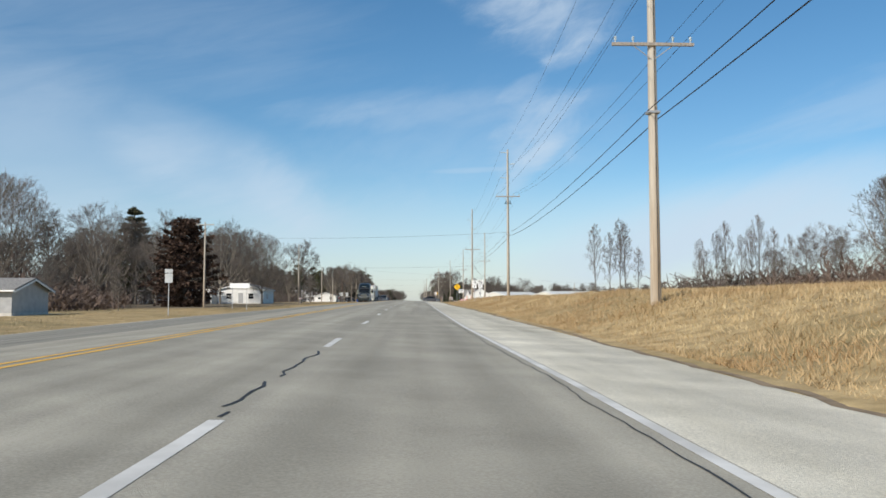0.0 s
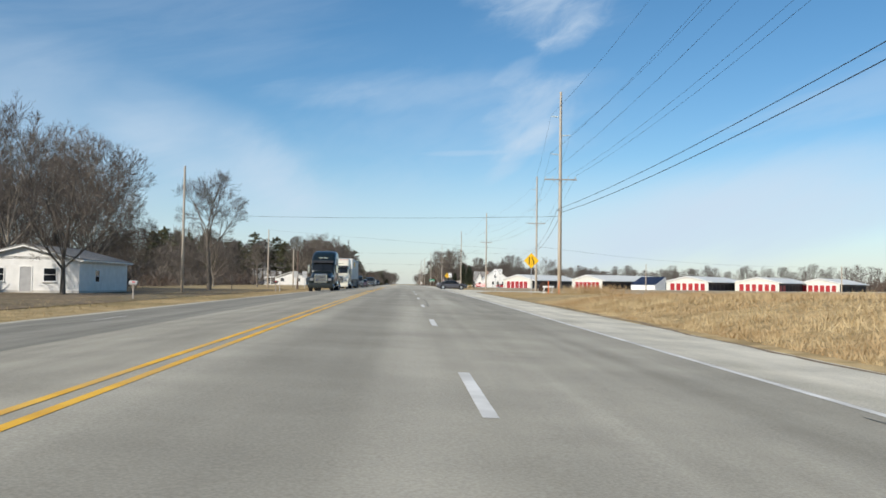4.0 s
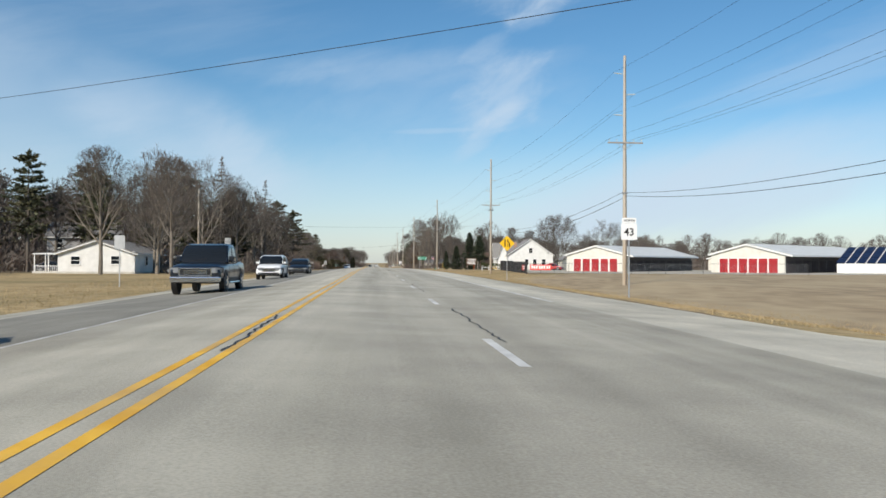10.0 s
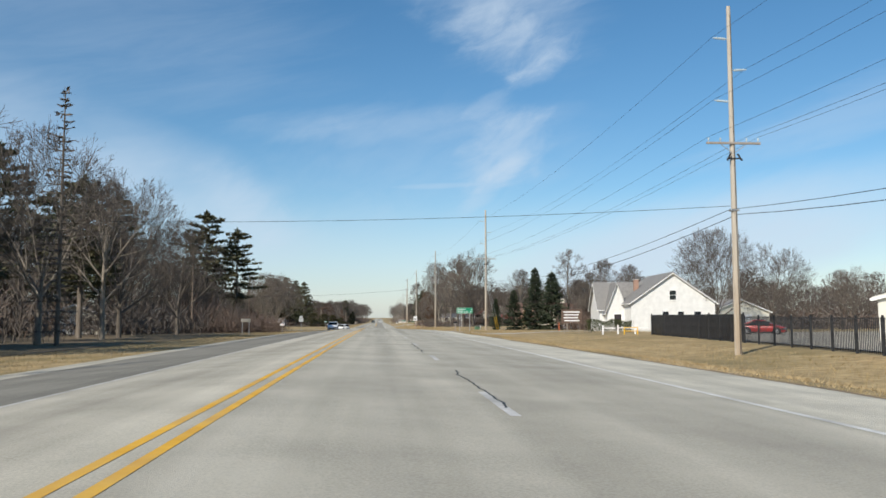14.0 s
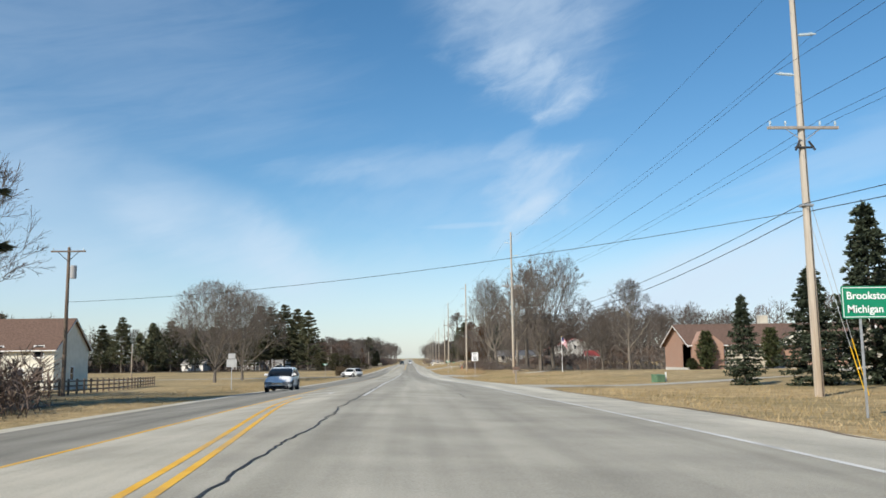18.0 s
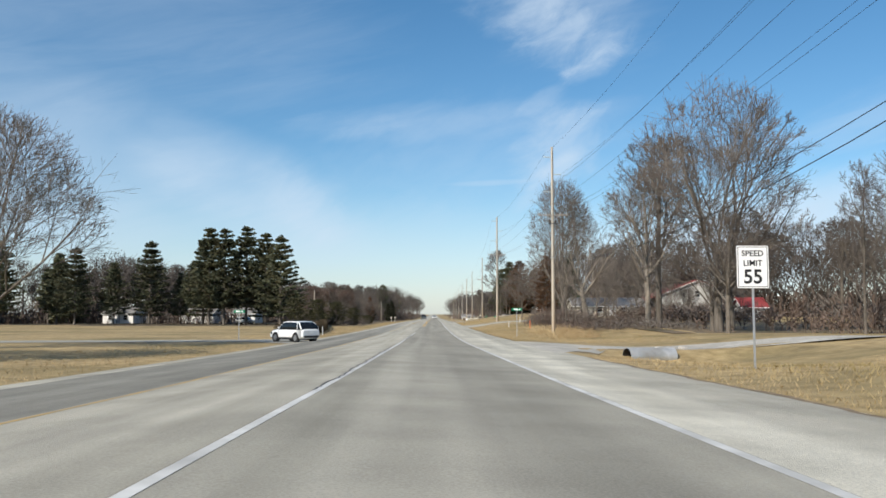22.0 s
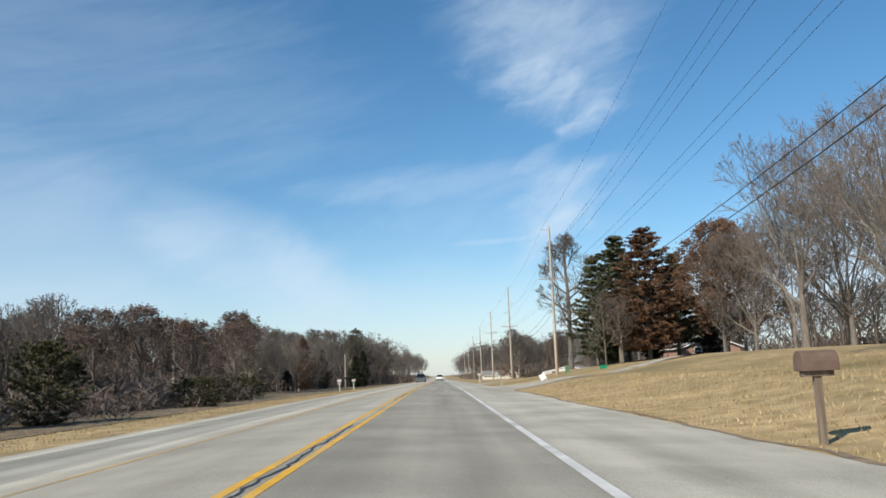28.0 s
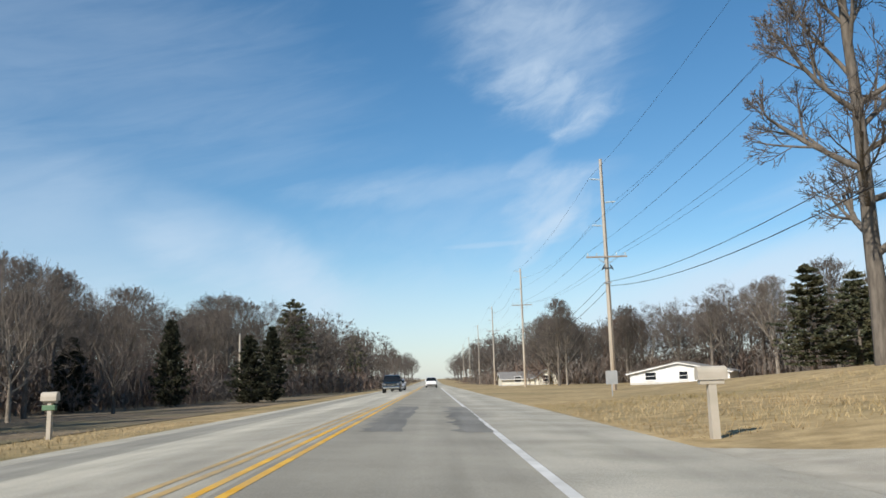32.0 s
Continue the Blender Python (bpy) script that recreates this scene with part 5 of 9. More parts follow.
def thicket(seed, stems=30, h=2.5, r=2.2):
    """Stems and twigs of one clump of brush, as flat blades."""
    rnd = random.Random(seed)
    segs = []
    for i in range(stems):
        a, q = rnd.uniform(0, 6.283), r * math.sqrt(rnd.random())
        p = Vector((q * math.cos(a), q * math.sin(a), -0.05))
        d = Vector((rnd.uniform(-0.22, 0.22), rnd.uniform(-0.22, 0.22), 1)).normalized()
        L = h * rnd.uniform(0.45, 1.0) * (1 - 0.4 * q / r)
        for j in range(3):
            e = p + d * L / 3
            segs.append((*p, *e, 0, 0))
            for _ in range(3):
                t = turned(d, radians(rnd.uniform(14, 48)), rnd.uniform(0, 6.283))
                segs.append((*e, *(e + t * L * rnd.uniform(0.18, 0.4)), 0, 0))
            p, d = e, (d + Vector((rnd.uniform(-0.2, 0.2), rnd.uniform(-0.2, 0.2), 0.05))).normalized()
    return np.array(segs)


P = {}
P["round"] = tree_proto(11, "leafless deciduous tree with a broad rounded crown of fine twigs", clear=0.20, radius=0.40)
P["round2"] = tree_proto(12, "leafless deciduous tree with a broad rounded crown of fine twigs", clear=0.25, radius=0.36, limbs=7, bark="bark_pale")
P["tall"] = tree_proto(13, "tall leafless deciduous tree with upright limbs", clear=0.26, radius=0.25, leader=0.80, limbs=13, spread=(14, 52), kids=(5, 5, 4, 4, 2))
P["tall2"] = tree_proto(14, "tall leafless deciduous tree with upright limbs", clear=0.22, radius=0.29, leader=0.66, limbs=12, spread=(12, 50), kids=(5, 5, 4, 4, 2), bark="bark_pale")
P["vase"] = tree_proto(15, "leafless tree with a dense grey-brown rounded crown", clear=0.15, radius=0.44, limbs=11, spread=(6, 62), kids=(6, 6, 5, 4, 2), wob=0.07)
P["slim"] = tree_proto(16, "slender leafless young tree", clear=0.15, radius=0.17, leader=0.82, limbs=12, spread=(12, 40), kids=(4, 4, 4, 3, 2), girth=0.010)
P["broad"] = tree_proto(17, "large old leafless tree with heavy spreading limbs", clear=0.26, radius=0.36, limbs=6, spread=(8, 56), wob=0.15, girth=0.021)
P["stems"] = tree_proto(21, "tall leafless tree of many upright stems rising from the base", clear=0.10, radius=0.30, limbs=10, spread=(4, 34), wob=0.08, girth=0.020)
P["old"] = tree_proto(22, "old leafless tree with a thick pale trunk and crooked limbs", clear=0.30, radius=0.38, limbs=6, spread=(14, 62), wob=0.22, girth=0.036, bark="bark_pale", kids=(5, 5, 4, 4, 2))
P["limbed"] = tree_proto(23, "tall leafless tree with a thick trunk and long side limbs", clear=0.22, radius=0.21, leader=0.88, limbs=15, spread=(20, 66), wob=0.14, girth=0.021, kids=(6, 5, 5, 4, 2), side=1.2)
P["lone"] = tree_proto(18, "lone leafless tree with a bare trunk and a flat umbrella crown", clear=0.46, radius=0.33, low=0.42, limbs=6, spread=(16, 60), wob=0.15, kids=(6, 6, 5, 4, 2), girth=0.022)
P["oak"] = tree_proto(19, "tree still holding its brown withered leaves", clear=0.16, radius=0.36, leader=0.65, limbs=12, kids=(5, 5, 4, 4, 2), leaves=9000, category="tree", name="leafy_oak_tree")
P["redoak"] = tree_proto(20, "small tree with sparse reddish-brown dead leaves", clear=0.18, radius=0.33, leader=0.7, limbs=11, kids=(5, 5, 4, 4, 2), leaves=4200, leaf_mat="dull_leaf", category="tree", name="leafy_oak_tree")
P["pine"] = conifer_proto(31, "tall green white pine with layered open branches", "needle", whorls=22, per=7, width=0.30, base=0.12, gap=0.14, droop=-0.04, rise=0.42, shape=0.92, tuft=(0.29, 13), clumps=19, spread=0.085, flat=0.5)
P["pine2"] = conifer_proto(32, "tall green white pine with layered open branches", "needle", whorls=20, per=7, width=0.28, base=0.18, gap=0.16, shape=0.85, tuft=(0.29, 13), clumps=19, rise=0.44, spread=0.085, flat=0.5)
P["highpine"] = conifer_proto(33, "old pine with a bare lower trunk and a dark irregular top", "needle", whorls=15, per=5, width=0.27, base=0.34, gap=0.25, shape=0.62, tuft=(0.34, 12), clumps=14, droop=0.0, spread=0.065, flat=0.42)
P["spruce"] = conifer_proto(34, "dense dark green spruce shaped like a cone", "spruce_needle", name="spruce_tree", category="spruce", whorls=32, per=8, width=0.27, base=0.03, droop=-0.18, shape=0.9, tuft=(0.34, 11), clumps=10, spread=0.07)
P["cedar"] = conifer_proto(35, "large reddish-brown evergreen with dense layered boughs", "cedar_needle", name="cedar_tree", category="cedar", whorls=28, per=8, width=0.44, base=0.03, droop=-0.04, shape=0.48, tuft=(0.44, 12), clumps=13, rise=0.32, spread=0.08)
P["juniper"] = conifer_proto(36, "dark dense red cedar shaped like a cone", "cedar_dark", name="cedar_tree", category="cedar", whorls=28, per=8, width=0.28, base=0.02, droop=0.25, shape=0.9, tuft=(0.40, 11), clumps=9, rise=0.5, spread=0.08)
P["browncone"] = conifer_proto(37, "cone-shaped tree in withered rust-brown foliage", "brown_leaf", name="larch_tree", category="tree", whorls=28, per=7, width=0.29, base=0.08, droop=0.02, shape=0.62, tuft=(0.22, 13), clumps=20, gap=0.06, spread=0.11)
P["deadspruce"] = conifer_proto(38, "tall thin conifer bare of needles with short side twigs", "twig", name="bare_larch_tree", category="bare tree", whorls=34, per=4, width=0.13, base=0.06, droop=-0.1, shape=0.9, tuft=(0.24, 2), clumps=3, gap=0.15, trunk_r=0.010, flat=0.3)
P["spreading"] = conifer_proto(40, "low wide olive-green spreading shrub", "olive_leaf", name="spreading_shrub", category="shrub", whorls=12, per=9, width=0.62, base=0.0, droop=0.25, shape=0.45, tuft=(0.55, 12), clumps=12, rise=0.3, spread=0.12)
P["yew"] = conifer_proto(39, "clipped columnar evergreen shrub beside the house", "yew_leaf", name="yew_shrub", category="shrub", whorls=30, per=8, width=0.26, base=0.0, droop=0.7, shape=0.45, tuft=(0.5, 12), clumps=6, rise=0.3)
BRUSH = {"thicket": ("twig", thicket(41, 46), 0.021), "redthicket": ("twig_red", thicket(42, 46), 0.020), "weeds": ("straw", thicket(43, 90, 2.5, 2.2), 0.012)}
FINE = {"thicket": (thicket(44, 120), 0.010), "redthicket": (thicket(45, 120), 0.0095)}
CONIFERS = ("pine", "pine2", "highpine", "spruce", "cedar", "juniper")
far_rows, brush_rows = {}, {}


def put(kind, x, y, h, rz=None, sx=1.0, base=10.0):
    rnd = random.Random(int(x * 131 + y * 17))
    s = h / base
    return copy_thing(P[kind], Matrix.Translation((x, y, gz(x, y) - 0.03)) @ Matrix.Rotation(radians(rnd.uniform(0, 360) if rz is None else rz), 4, "Z") @ Matrix.Diagonal((s * sx, s * sx, s, 1)))


def placed(v, x, y, sx, sz, ang):
    c, s = math.cos(ang), math.sin(ang)
    return np.stack([(v[:, 0] * c - v[:, 1] * s) * sx + x, (v[:, 0] * s + v[:, 1] * c) * sx + y, v[:, 2] * sz + gz(x, y) - 0.03], 1)


def far_tree(kind, x, y, h):
    label = P[kind]["label"]
    v, f = LIGHTER.get(label, LIGHT[label]) if abs(x) > 105 or y > 960 else LIGHT[label]
    far_rows.setdefault("evergreen_mass" if kind in CONIFERS else "bough_mass", []).append((placed(v, x, y, h / 10 * (1.0 if kind in CONIFERS else 1.25), h / 10, x * 7 + y), f))


def bush(kind, x, y, h, w):
    mat, segs, t = BRUSH[kind]
    if abs(x) < 29 and y < 870 and kind in FINE:
        segs, t = FINE[kind]
    elif abs(x) > 52 or y > 930:
        segs, t = segs[::3], t * 2.2
    v, f = blade_twigs(segs, t, int(abs(x) * 3 + y))
    brush_rows.setdefault(mat, []).append((placed(v, x, y, w / 2.2, h / 2.5, x * 7 + y), f))


def belt(seed, x0, y0, x1, y1, n, depth, h0, h1, kinds, under=0.0, uh=(2.0, 3.5), under_kinds=("thicket", "redthicket"), reach=46, wide=1.2):
    rnd = random.Random(seed)
    for i in range(n):
        u = (i + rnd.uniform(0, 1)) / n
        dx, dy = x1 - x0, y1 - y0
        L = math.hypot(dx, dy)
        o = rnd.uniform(0, depth)
        x, y = x0 + dx * u - dy / L * o, y0 + dy * u + dx / L * o
        near = abs(x) < reach and y < 930
        kind, h = rnd.choice(kinds), rnd.uniform(h0, h1)
        put(kind, x, y, h, None, wide if kind not in CONIFERS else 1.0) if near else far_tree(kind, x, y, h)
    for i in range(int(n * under)):
        u = (i + rnd.uniform(0, 1)) / (n * under)
        o = rnd.uniform(-1.0, depth * 0.7)
        x, y = x0 + dx * u - dy / L * o, y0 + dy * u + dx / L * o
        w = rnd.uniform(4.5, 7.5)
        bush(rnd.choice(under_kinds), x, y, rnd.uniform(*uh), w)


BARE = ["round", "round2", "tall", "tall2", "tall", "slim"]
# left, first stretch
put("cedar", -26.2, 108.5, 11.9, 20, 1.05)
put("pine", -46.8, 149.5, 17.9, 30, 1.2)
put("vase", -46.0, 98.0, 16.5)
put("round", -60.0, 92.0, 14.0)
put("round2", -38.5, 136.0, 12.5)
for x, y, h, k_ in ((-19.5, 322, 12.5, 'tall'), (-23, 330, 14, 'round2'), (-28, 326, 14, 'tall2'), (-26, 344, 15, 'round'), (-25.0, 475.0, 15.0, 'round2')):
    put(k_, x, y, h)
put("slim", -24.0, 77.0, 4.5)
put("slim", -27.0, 84.0, 3.8)
belt(1, -62, 40, -46, 150, 34, 30, 11, 15, BARE, 2.2, (4, 8), reach=60)
belt(11, -120, 60, -70, 330, 60, 40, 12, 16, BARE + ["pine2"], 1.6, (4, 8))
belt(2, -30, 72, -40, 112, 10, 7, 3, 5.5, ["slim"], 3.0, (2, 3.5), ("redthicket",))
for x, y, h, k_ in ((-30.5, 148.1, 14.2, 'round2'), (-32, 163, 16.5, 'round2'), (-43, 160, 18, 'round'), (-30, 177, 16, 'round'), (-50, 140, 17.5, 'round2'), (-24.2, 155.2, 13.3, 'round'), (-31, 236, 8.5, 'round2'), (-28, 262, 9, 'tall')):
    put(k_, x, y, h)
belt(31, -44, 130, -36, 200, 14, 14, 13, 18, ['round', 'round2', 'tall'], 1.0, (3, 6))
belt(32, -44, 215, -42, 330, 26, 24, 7, 9.5, ['round', 'round2', 'tall'], 1.8, (2.5, 5))
belt(3, -50, 165, -46, 212, 12, 24, 12, 16, ["round", "round2", "tall", "tall2"], 1.8, (3, 7))
put("round", -41.0, 168.0, 13.5)
put("round2", -34.0, 186.0, 16.5)
put("round", -38.5, 199.0, 14.0)
put("lone", -22.2, 195.2, 14.9, 40, 0.95)
put("slim", -21.0, 203.0, 6.5)
put("round", -30.0, 190.0, 9.0)
put("round", -52.0, 300.0, 15.0)
put("tall2", -46.0, 296.0, 14.0)
belt(4, -180, 300, -70, 420, 60, 30, 10, 14, BARE + ["pine2"], 2.0, (4, 8))
belt(5, -110, 330, -160, 240, 14, 16, 7, 10, BARE, 1.5, (3, 5))
# left woods with pines
belt(6, -30, 344, -22, 480, 52, 34, 11, 16, ["tall", "tall2", "round", "highpine", "highpine", "slim", "tall"], 1.5, (2.5, 6))
belt(61, -64, 330, -48, 480, 54, 26, 14, 18, ["tall", "highpine", "pine2", "round2", "tall2"], 1.6, (4, 9))
for x, y, h in ((-38, 352, 15), (-44, 347, 16), (-25, 390, 14), (-29, 374, 14.5), (-24, 404, 14), (-33, 420, 15)):
    put("highpine", x, y, h)
put("deadspruce", -27.0, 803.0, 12.5, 40, 1.7)
put("pine", -30.0, 812.0, 12.0)
for x, y, h, k_ in ((-20, 385, 14.0, 'round2'), (-22, 372, 15.5, 'round'), (-21, 405, 14.5, 'round'), (-24, 360, 16.5, 'round2'), (-20, 422, 12.5, 'round')):
    put(k_, x, y, h)
for x, y, h in ((-27.5, 366.0, 15.0), (-23.0, 377.0, 13.5), (-25.5, 408.0, 14.5)):
    put("pine2" if int(y) % 2 else "highpine", x, y, h, None, 1.15)
put("deadspruce", -17.8, 340.5, 14.8, 10)
put("deadspruce", -17.7, 382.0, 16.0, 70)
put("tall2", -25.5, 338.5, 12.0)
put("tall", -19.5, 363.0, 13.0)
put("tall2", -20.5, 399.0, 13.0)
put("highpine", -24.6, 459.0, 18.3, 15, 1.2)
put("highpine", -20.8, 464.0, 16.2, 70, 1.15)
put("highpine", -36.5, 455.0, 20.0)
put("round", -29.0, 478.0, 13.0)
put("round2", -32.0, 487.0, 11.5)
put("redoak", -26.0, 462.0, 9.0)
for x, y in ((-13.6, 346.2), (-13.0, 347.4), (-14.4, 347.0)):
    bush("redthicket", x, y, 1.5, 2.0)
put("juniper", -24.0, 350.0, 2.2, 0, 2.0)
for i in range(9):
    bush("thicket" if i % 2 else "redthicket", -18.8 - (i % 6) * 1.1, 446 + i * 2.0, 3.6 + (i % 4) * 0.6, 3.6)
belt(7, -22, 450, -28, 470, 8, 10, 7, 11, ["tall", "round", "slim"], 3.0, (3, 5.5))
belt(71, -17.5, 446, -19.5, 464, 4, 4, 3, 5, ["slim"], 4.0, (2, 3.6), ("redthicket",))
# left lawn with two round trees and the pines behind
put("vase", -28.0, 557.0, 15.4, 0, 1.12)
put("vase", -28.0, 578.0, 15.8, 130, 1.1)
for x, y, h in ((-31.8, 707.5, 19.7), (-36.0, 712, 20.5), (-40.3, 712, 22.0), (-44.5, 709, 21.2), (-48.1, 710, 21.5), (-51, 716, 18.5), (-63, 715, 19), (-70, 712, 14), (-77, 708, 17), (-84, 715, 15), (-92, 705, 18), (-101, 712, 16), (-112, 704, 17), (-122, 712, 15), (-134, 706, 17), (-58, 722, 12), (-39, 725, 16)):
    put("pine" if int(x) % 2 else "pine2", x, y, h, None, 1.15)
belt(8, -170, 690, -52, 735, 60, 34, 10, 17, ["pine", "pine2", "juniper", "round", "tall"], 2.0, (3, 7))
belt(81, -90, 640, -220, 560, 50, 40, 11, 17, ["pine", "juniper", "round", "tall", "round2"], 1.0)
put("juniper", -26.3, 733.0, 4.0, 0, 1.8)
put("juniper", -29.5, 738.0, 3.6, 0, 2.0)
# left woods of the last stretch
belt(9, -46, 742, -34, 815, 34, 30, 9.5, 12.5, ["tall", "tall2", "round", "round2", "redoak", "slim", "tall"], 2.6, (3, 7))
belt(93, -30, 815, -24, 905, 32, 30, 12, 15, ["tall", "tall2", "round", "redoak", "slim", "tall"], 2.6, (3, 7.5))
belt(91, -72, 730, -50, 930, 44, 30, 15, 19, ["tall", "tall2", "round2"], 1.6, (4, 9))
belt(92, -20, 700, -19, 742, 8, 6, 1.4, 2.0, ["spreading"], 2.2, (1.5, 2.6))
for x, y, h in ((-15.6, 705.0, 3.2), (-18.5, 699.0, 4.2), (-22.0, 695.0, 4.6), (-27.0, 700.0, 5.0), (-13.5, 724.0, 2.2), (-15.5, 727.0, 2.4), (-17.5, 731.0, 2.0), (-16.0, 738.0, 2.2), (-15.8, 744.0, 2.4), (-16.5, 749.0, 2.2), (-18.0, 742.0, 2.6), (-17.5, 750.0, 2.4), (-19.0, 754.0, 2.6), (-18.5, 759.0, 2.3), (-20.5, 762.0, 2.5), (-19.2, 767.0, 2.1)):
    put("spreading", x, y, h * (1.15 if h > 3 else 0.85), None, 1.0 if h > 3 else 1.3)
for x, y, h in ((-15.5, 846.0, 6.6), (-14.5, 852.0, 7.8), (-22.0, 842.0, 8.0), (-27.0, 832.0, 6.0)):
    put("juniper", x, y, h, None, 1.0 + 0.35 * (h < 7))
for x, y, h, k_ in ((-26, 784, 11.5, 'redoak'), (-36, 783, 11.0, 'redoak'), (-27, 797, 10.5, 'round2'), (-24, 803, 9.5, 'round'), (-22, 812, 9.5, 'round2'), (-20.5, 824, 9, 'round'), (-24, 818, 10.5, 'tall')):
    put(k_, x, y, h)
put("redoak", -25.0, 779.0, 9.6)
put("redoak", -41.0, 770.0, 9.5)
put("browncone", -19.2, 800.0, 8.4, None, 0.9)
for x, y, h in ((-25.7, 745.0, 9.0), (-28.0, 741.0, 8.5), (-22.8, 752.0, 8.0)):
    put("redoak", x, y, h, None, 1.25)
put("round", -24.6, 791.0, 8.2)
put("round2", -19.5, 794.0, 7.6)
put("tall", -29.0, 806.0, 11.0)
put("tall2", -34.0, 822.0, 12.5)
put("redoak", -36.0, 792.0, 11.0)
belt(10, -19, 885, -13, 1060, 50, 25, 13, 17, BARE + ["highpine"], 2.0, (3, 7))
belt(101, -15, 1060, -12, 1500, 60, 40, 16, 21, BARE, 0.8, (3, 5))

# right, first stretch: groves on the bank
for x, y, h in ((18.8, 57.2, 4.6), (19.5, 55.4, 3.9), (20.4, 56.0, 4.8), (20.9, 56.4, 4.5), (22.6, 59.0, 3.2), (31.0, 69.0, 4.4), (32.6, 69.2, 5.0), (33.6, 69.7, 5.8), (35.4, 70.5, 4.8), (37.0, 72.0, 5.6), (38.2, 73.2, 6.6), (40.0, 74.0, 5.6), (42.5, 76.0, 5.2)):
    put("slim", x, y, h * 1.2, None, 0.75)
for x, y, h, k_ in ( (52, 88, 8.4, "round"), (56, 92, 7.2, "tall2"), (61, 94, 8.0, "round2"), (48, 68, 11.0, "tall2"), (54, 66, 9.0, "tall"), (44, 60, 7.0, "slim"), (42, 40, 13.5, "round")):
    put(k_, x, y, h)
put("juniper", 44.0, 88.0, 2.2, 0, 1.6)
put("juniper", 60.0, 88.0, 3.0, 0, 1.6)
belt(202, 33, 72, 48, 80, 4, 6, 3.0, 5, ['slim'], 2.0, (2.0, 4.0), ('thicket', 'redthicket'))
for i in range(16):
    bush('redthicket', 48 + i * 1.2, 66 + (i * 7 % 11), 2.2 + (i * 5 % 7) * 0.25, 4.0)
belt(20, 90, 75, 46, 92, 12, 8, 3, 5.5, ["slim", "tall"], 2.2, (1.8, 3.0), ("redthicket", "thicket"))
belt(201, 36, 60, 70, 40, 8, 8, 3, 6, ["slim"], 4.0, (2.2, 4.2), ("redthicket",))
# right, far tree line behind the fields
belt(21, 420, 380, 100, 560, 150, 40, 8.5, 13, ["tall2", "slim", "tall", "redoak"], 3.0, (5, 8.0))
belt(22, 520, 250, 420, 380, 50, 30, 9, 14, ["tall2", "slim", "tall"], 3.4, (5, 8.5))
belt(23, 620, 60, 520, 250, 40, 30, 10, 15, ["tall2", "slim", "tall"], 4.0, (5, 9))
# right, behind the white house and towards the brick house
put("vase", 47.4, 439.8, 13.8, None, 0.97)
put("round", 66.0, 462.3, 13.7, 70, 1.2)
put("round", 74.0, 452.0, 9.5)
belt(24, 130, 520, 44, 486, 30, 40, 7, 10, ["tall2", "tall", "slim", "round"], 1.6, (2.5, 4.5))
for x, y, h, w in ((25.3, 475.0, 6.9, 1.3), (29.2, 475.5, 10.8, 1.05), (31.9, 474.0, 9.9, 1.4)):
    put("spruce", x, y, h, None, w)
put("spruce", 22.6, 478.6, 5.6, 0, 1.0)
put("slim", 35.3, 476.0, 14.3, 40, 1.5)
for x, y, h, k_ in ((37.8, 479.0, 9.0, 'tall2'), (37.0, 471.0, 6.5, 'round'), (40.0, 468.0, 7.0, 'round2'), (44.0, 466.0, 9.5, 'round')):
    put(k_, x, y, h)
for i in range(12):
    bush('redthicket', 35 + i * 1.1, 466 + (i * 5 % 9), 3.2 + (i % 3) * 0.5, 4.5)
put("tall", 42.0, 476.0, 12.5)
put("tall2", 48.0, 482.0, 12.0)
belt(241, 48, 462, 60, 500, 8, 16, 7, 10, ["tall", "round", "tall2", "slim"], 2.0, (2.5, 4))
put("yew", 36.2, 523.2, 4.3, None, 1.1)
put("yew", 43.9, 523.2, 4.6, None, 1.1)
put("yew", 34.6, 523.6, 1.3, None, 2.2)
# right woods of the third stretch
for x, y, h, k_ in ((29.5, 604.0, 23.5, "broad"), (33.5, 612.0, 25.0, "broad"), (26.5, 619.0, 19.0, "tall2"), (29.6, 625.9, 23.7, "tall"), (48.0, 602.0, 19.0, "tall2"), (36.5, 590.0, 14.0, "slim")):
    put(k_, x, y, h)
belt(25, 120, 560, 46, 626, 22, 36, 9, 14, ["tall", "tall2", "tall", "slim", "round"], 1.3, (2.5, 5))
belt(251, 160, 520, 110, 565, 16, 30, 8, 12, BARE, 0.9, (3, 5))
belt(253, 31, 648, 46, 642, 6, 6, 4, 8, ["slim"], 3.4, (2.0, 3.2), ("redthicket", "thicket"))
belt(254, 40, 668, 62, 672, 8, 4, 5, 9, ["slim", "tall2"], 2.2, (1.8, 3.0), ("redthicket", "thicket"))
belt(252, 24, 612, 28, 640, 7, 10, 4, 8, ["slim"], 1.6, (0.9, 1.7))
put("old", 25.0, 649.5, 15.0, 200)
put("stems", 25.0, 673.0, 24.6, 60, 0.8)
put("round", 31.0, 672.0, 11.0)
put("round2", 38.0, 664.0, 11.5)
put("browncone", 24.5, 690.0, 12.0)
put("spruce", 30.0, 696.0, 12.0)
for i in range(14):
    bush("thicket" if i % 2 else "redthicket", 17.2 + (i % 7) * 0.95, 642.5 + (i * 3 % 5) * 0.8, 2.1 + (i % 3) * 0.25, 2.6)
for i in range(9):
    bush("weeds", 17.2 + (i % 4) * 1.1, 155 + i * 1.5, 0.9, 1.6)
for i in range(14):
    bush("weeds", 13.5 + (i % 4) * 0.9, 596 + i * 1.7, 1.0, 1.5)
belt(26, 90, 650, 46, 716, 40, 14, 12, 17, BARE, 2.0, (4, 8))
put("broad", 31.9, 734.5, 18.5, 150, 1.0)
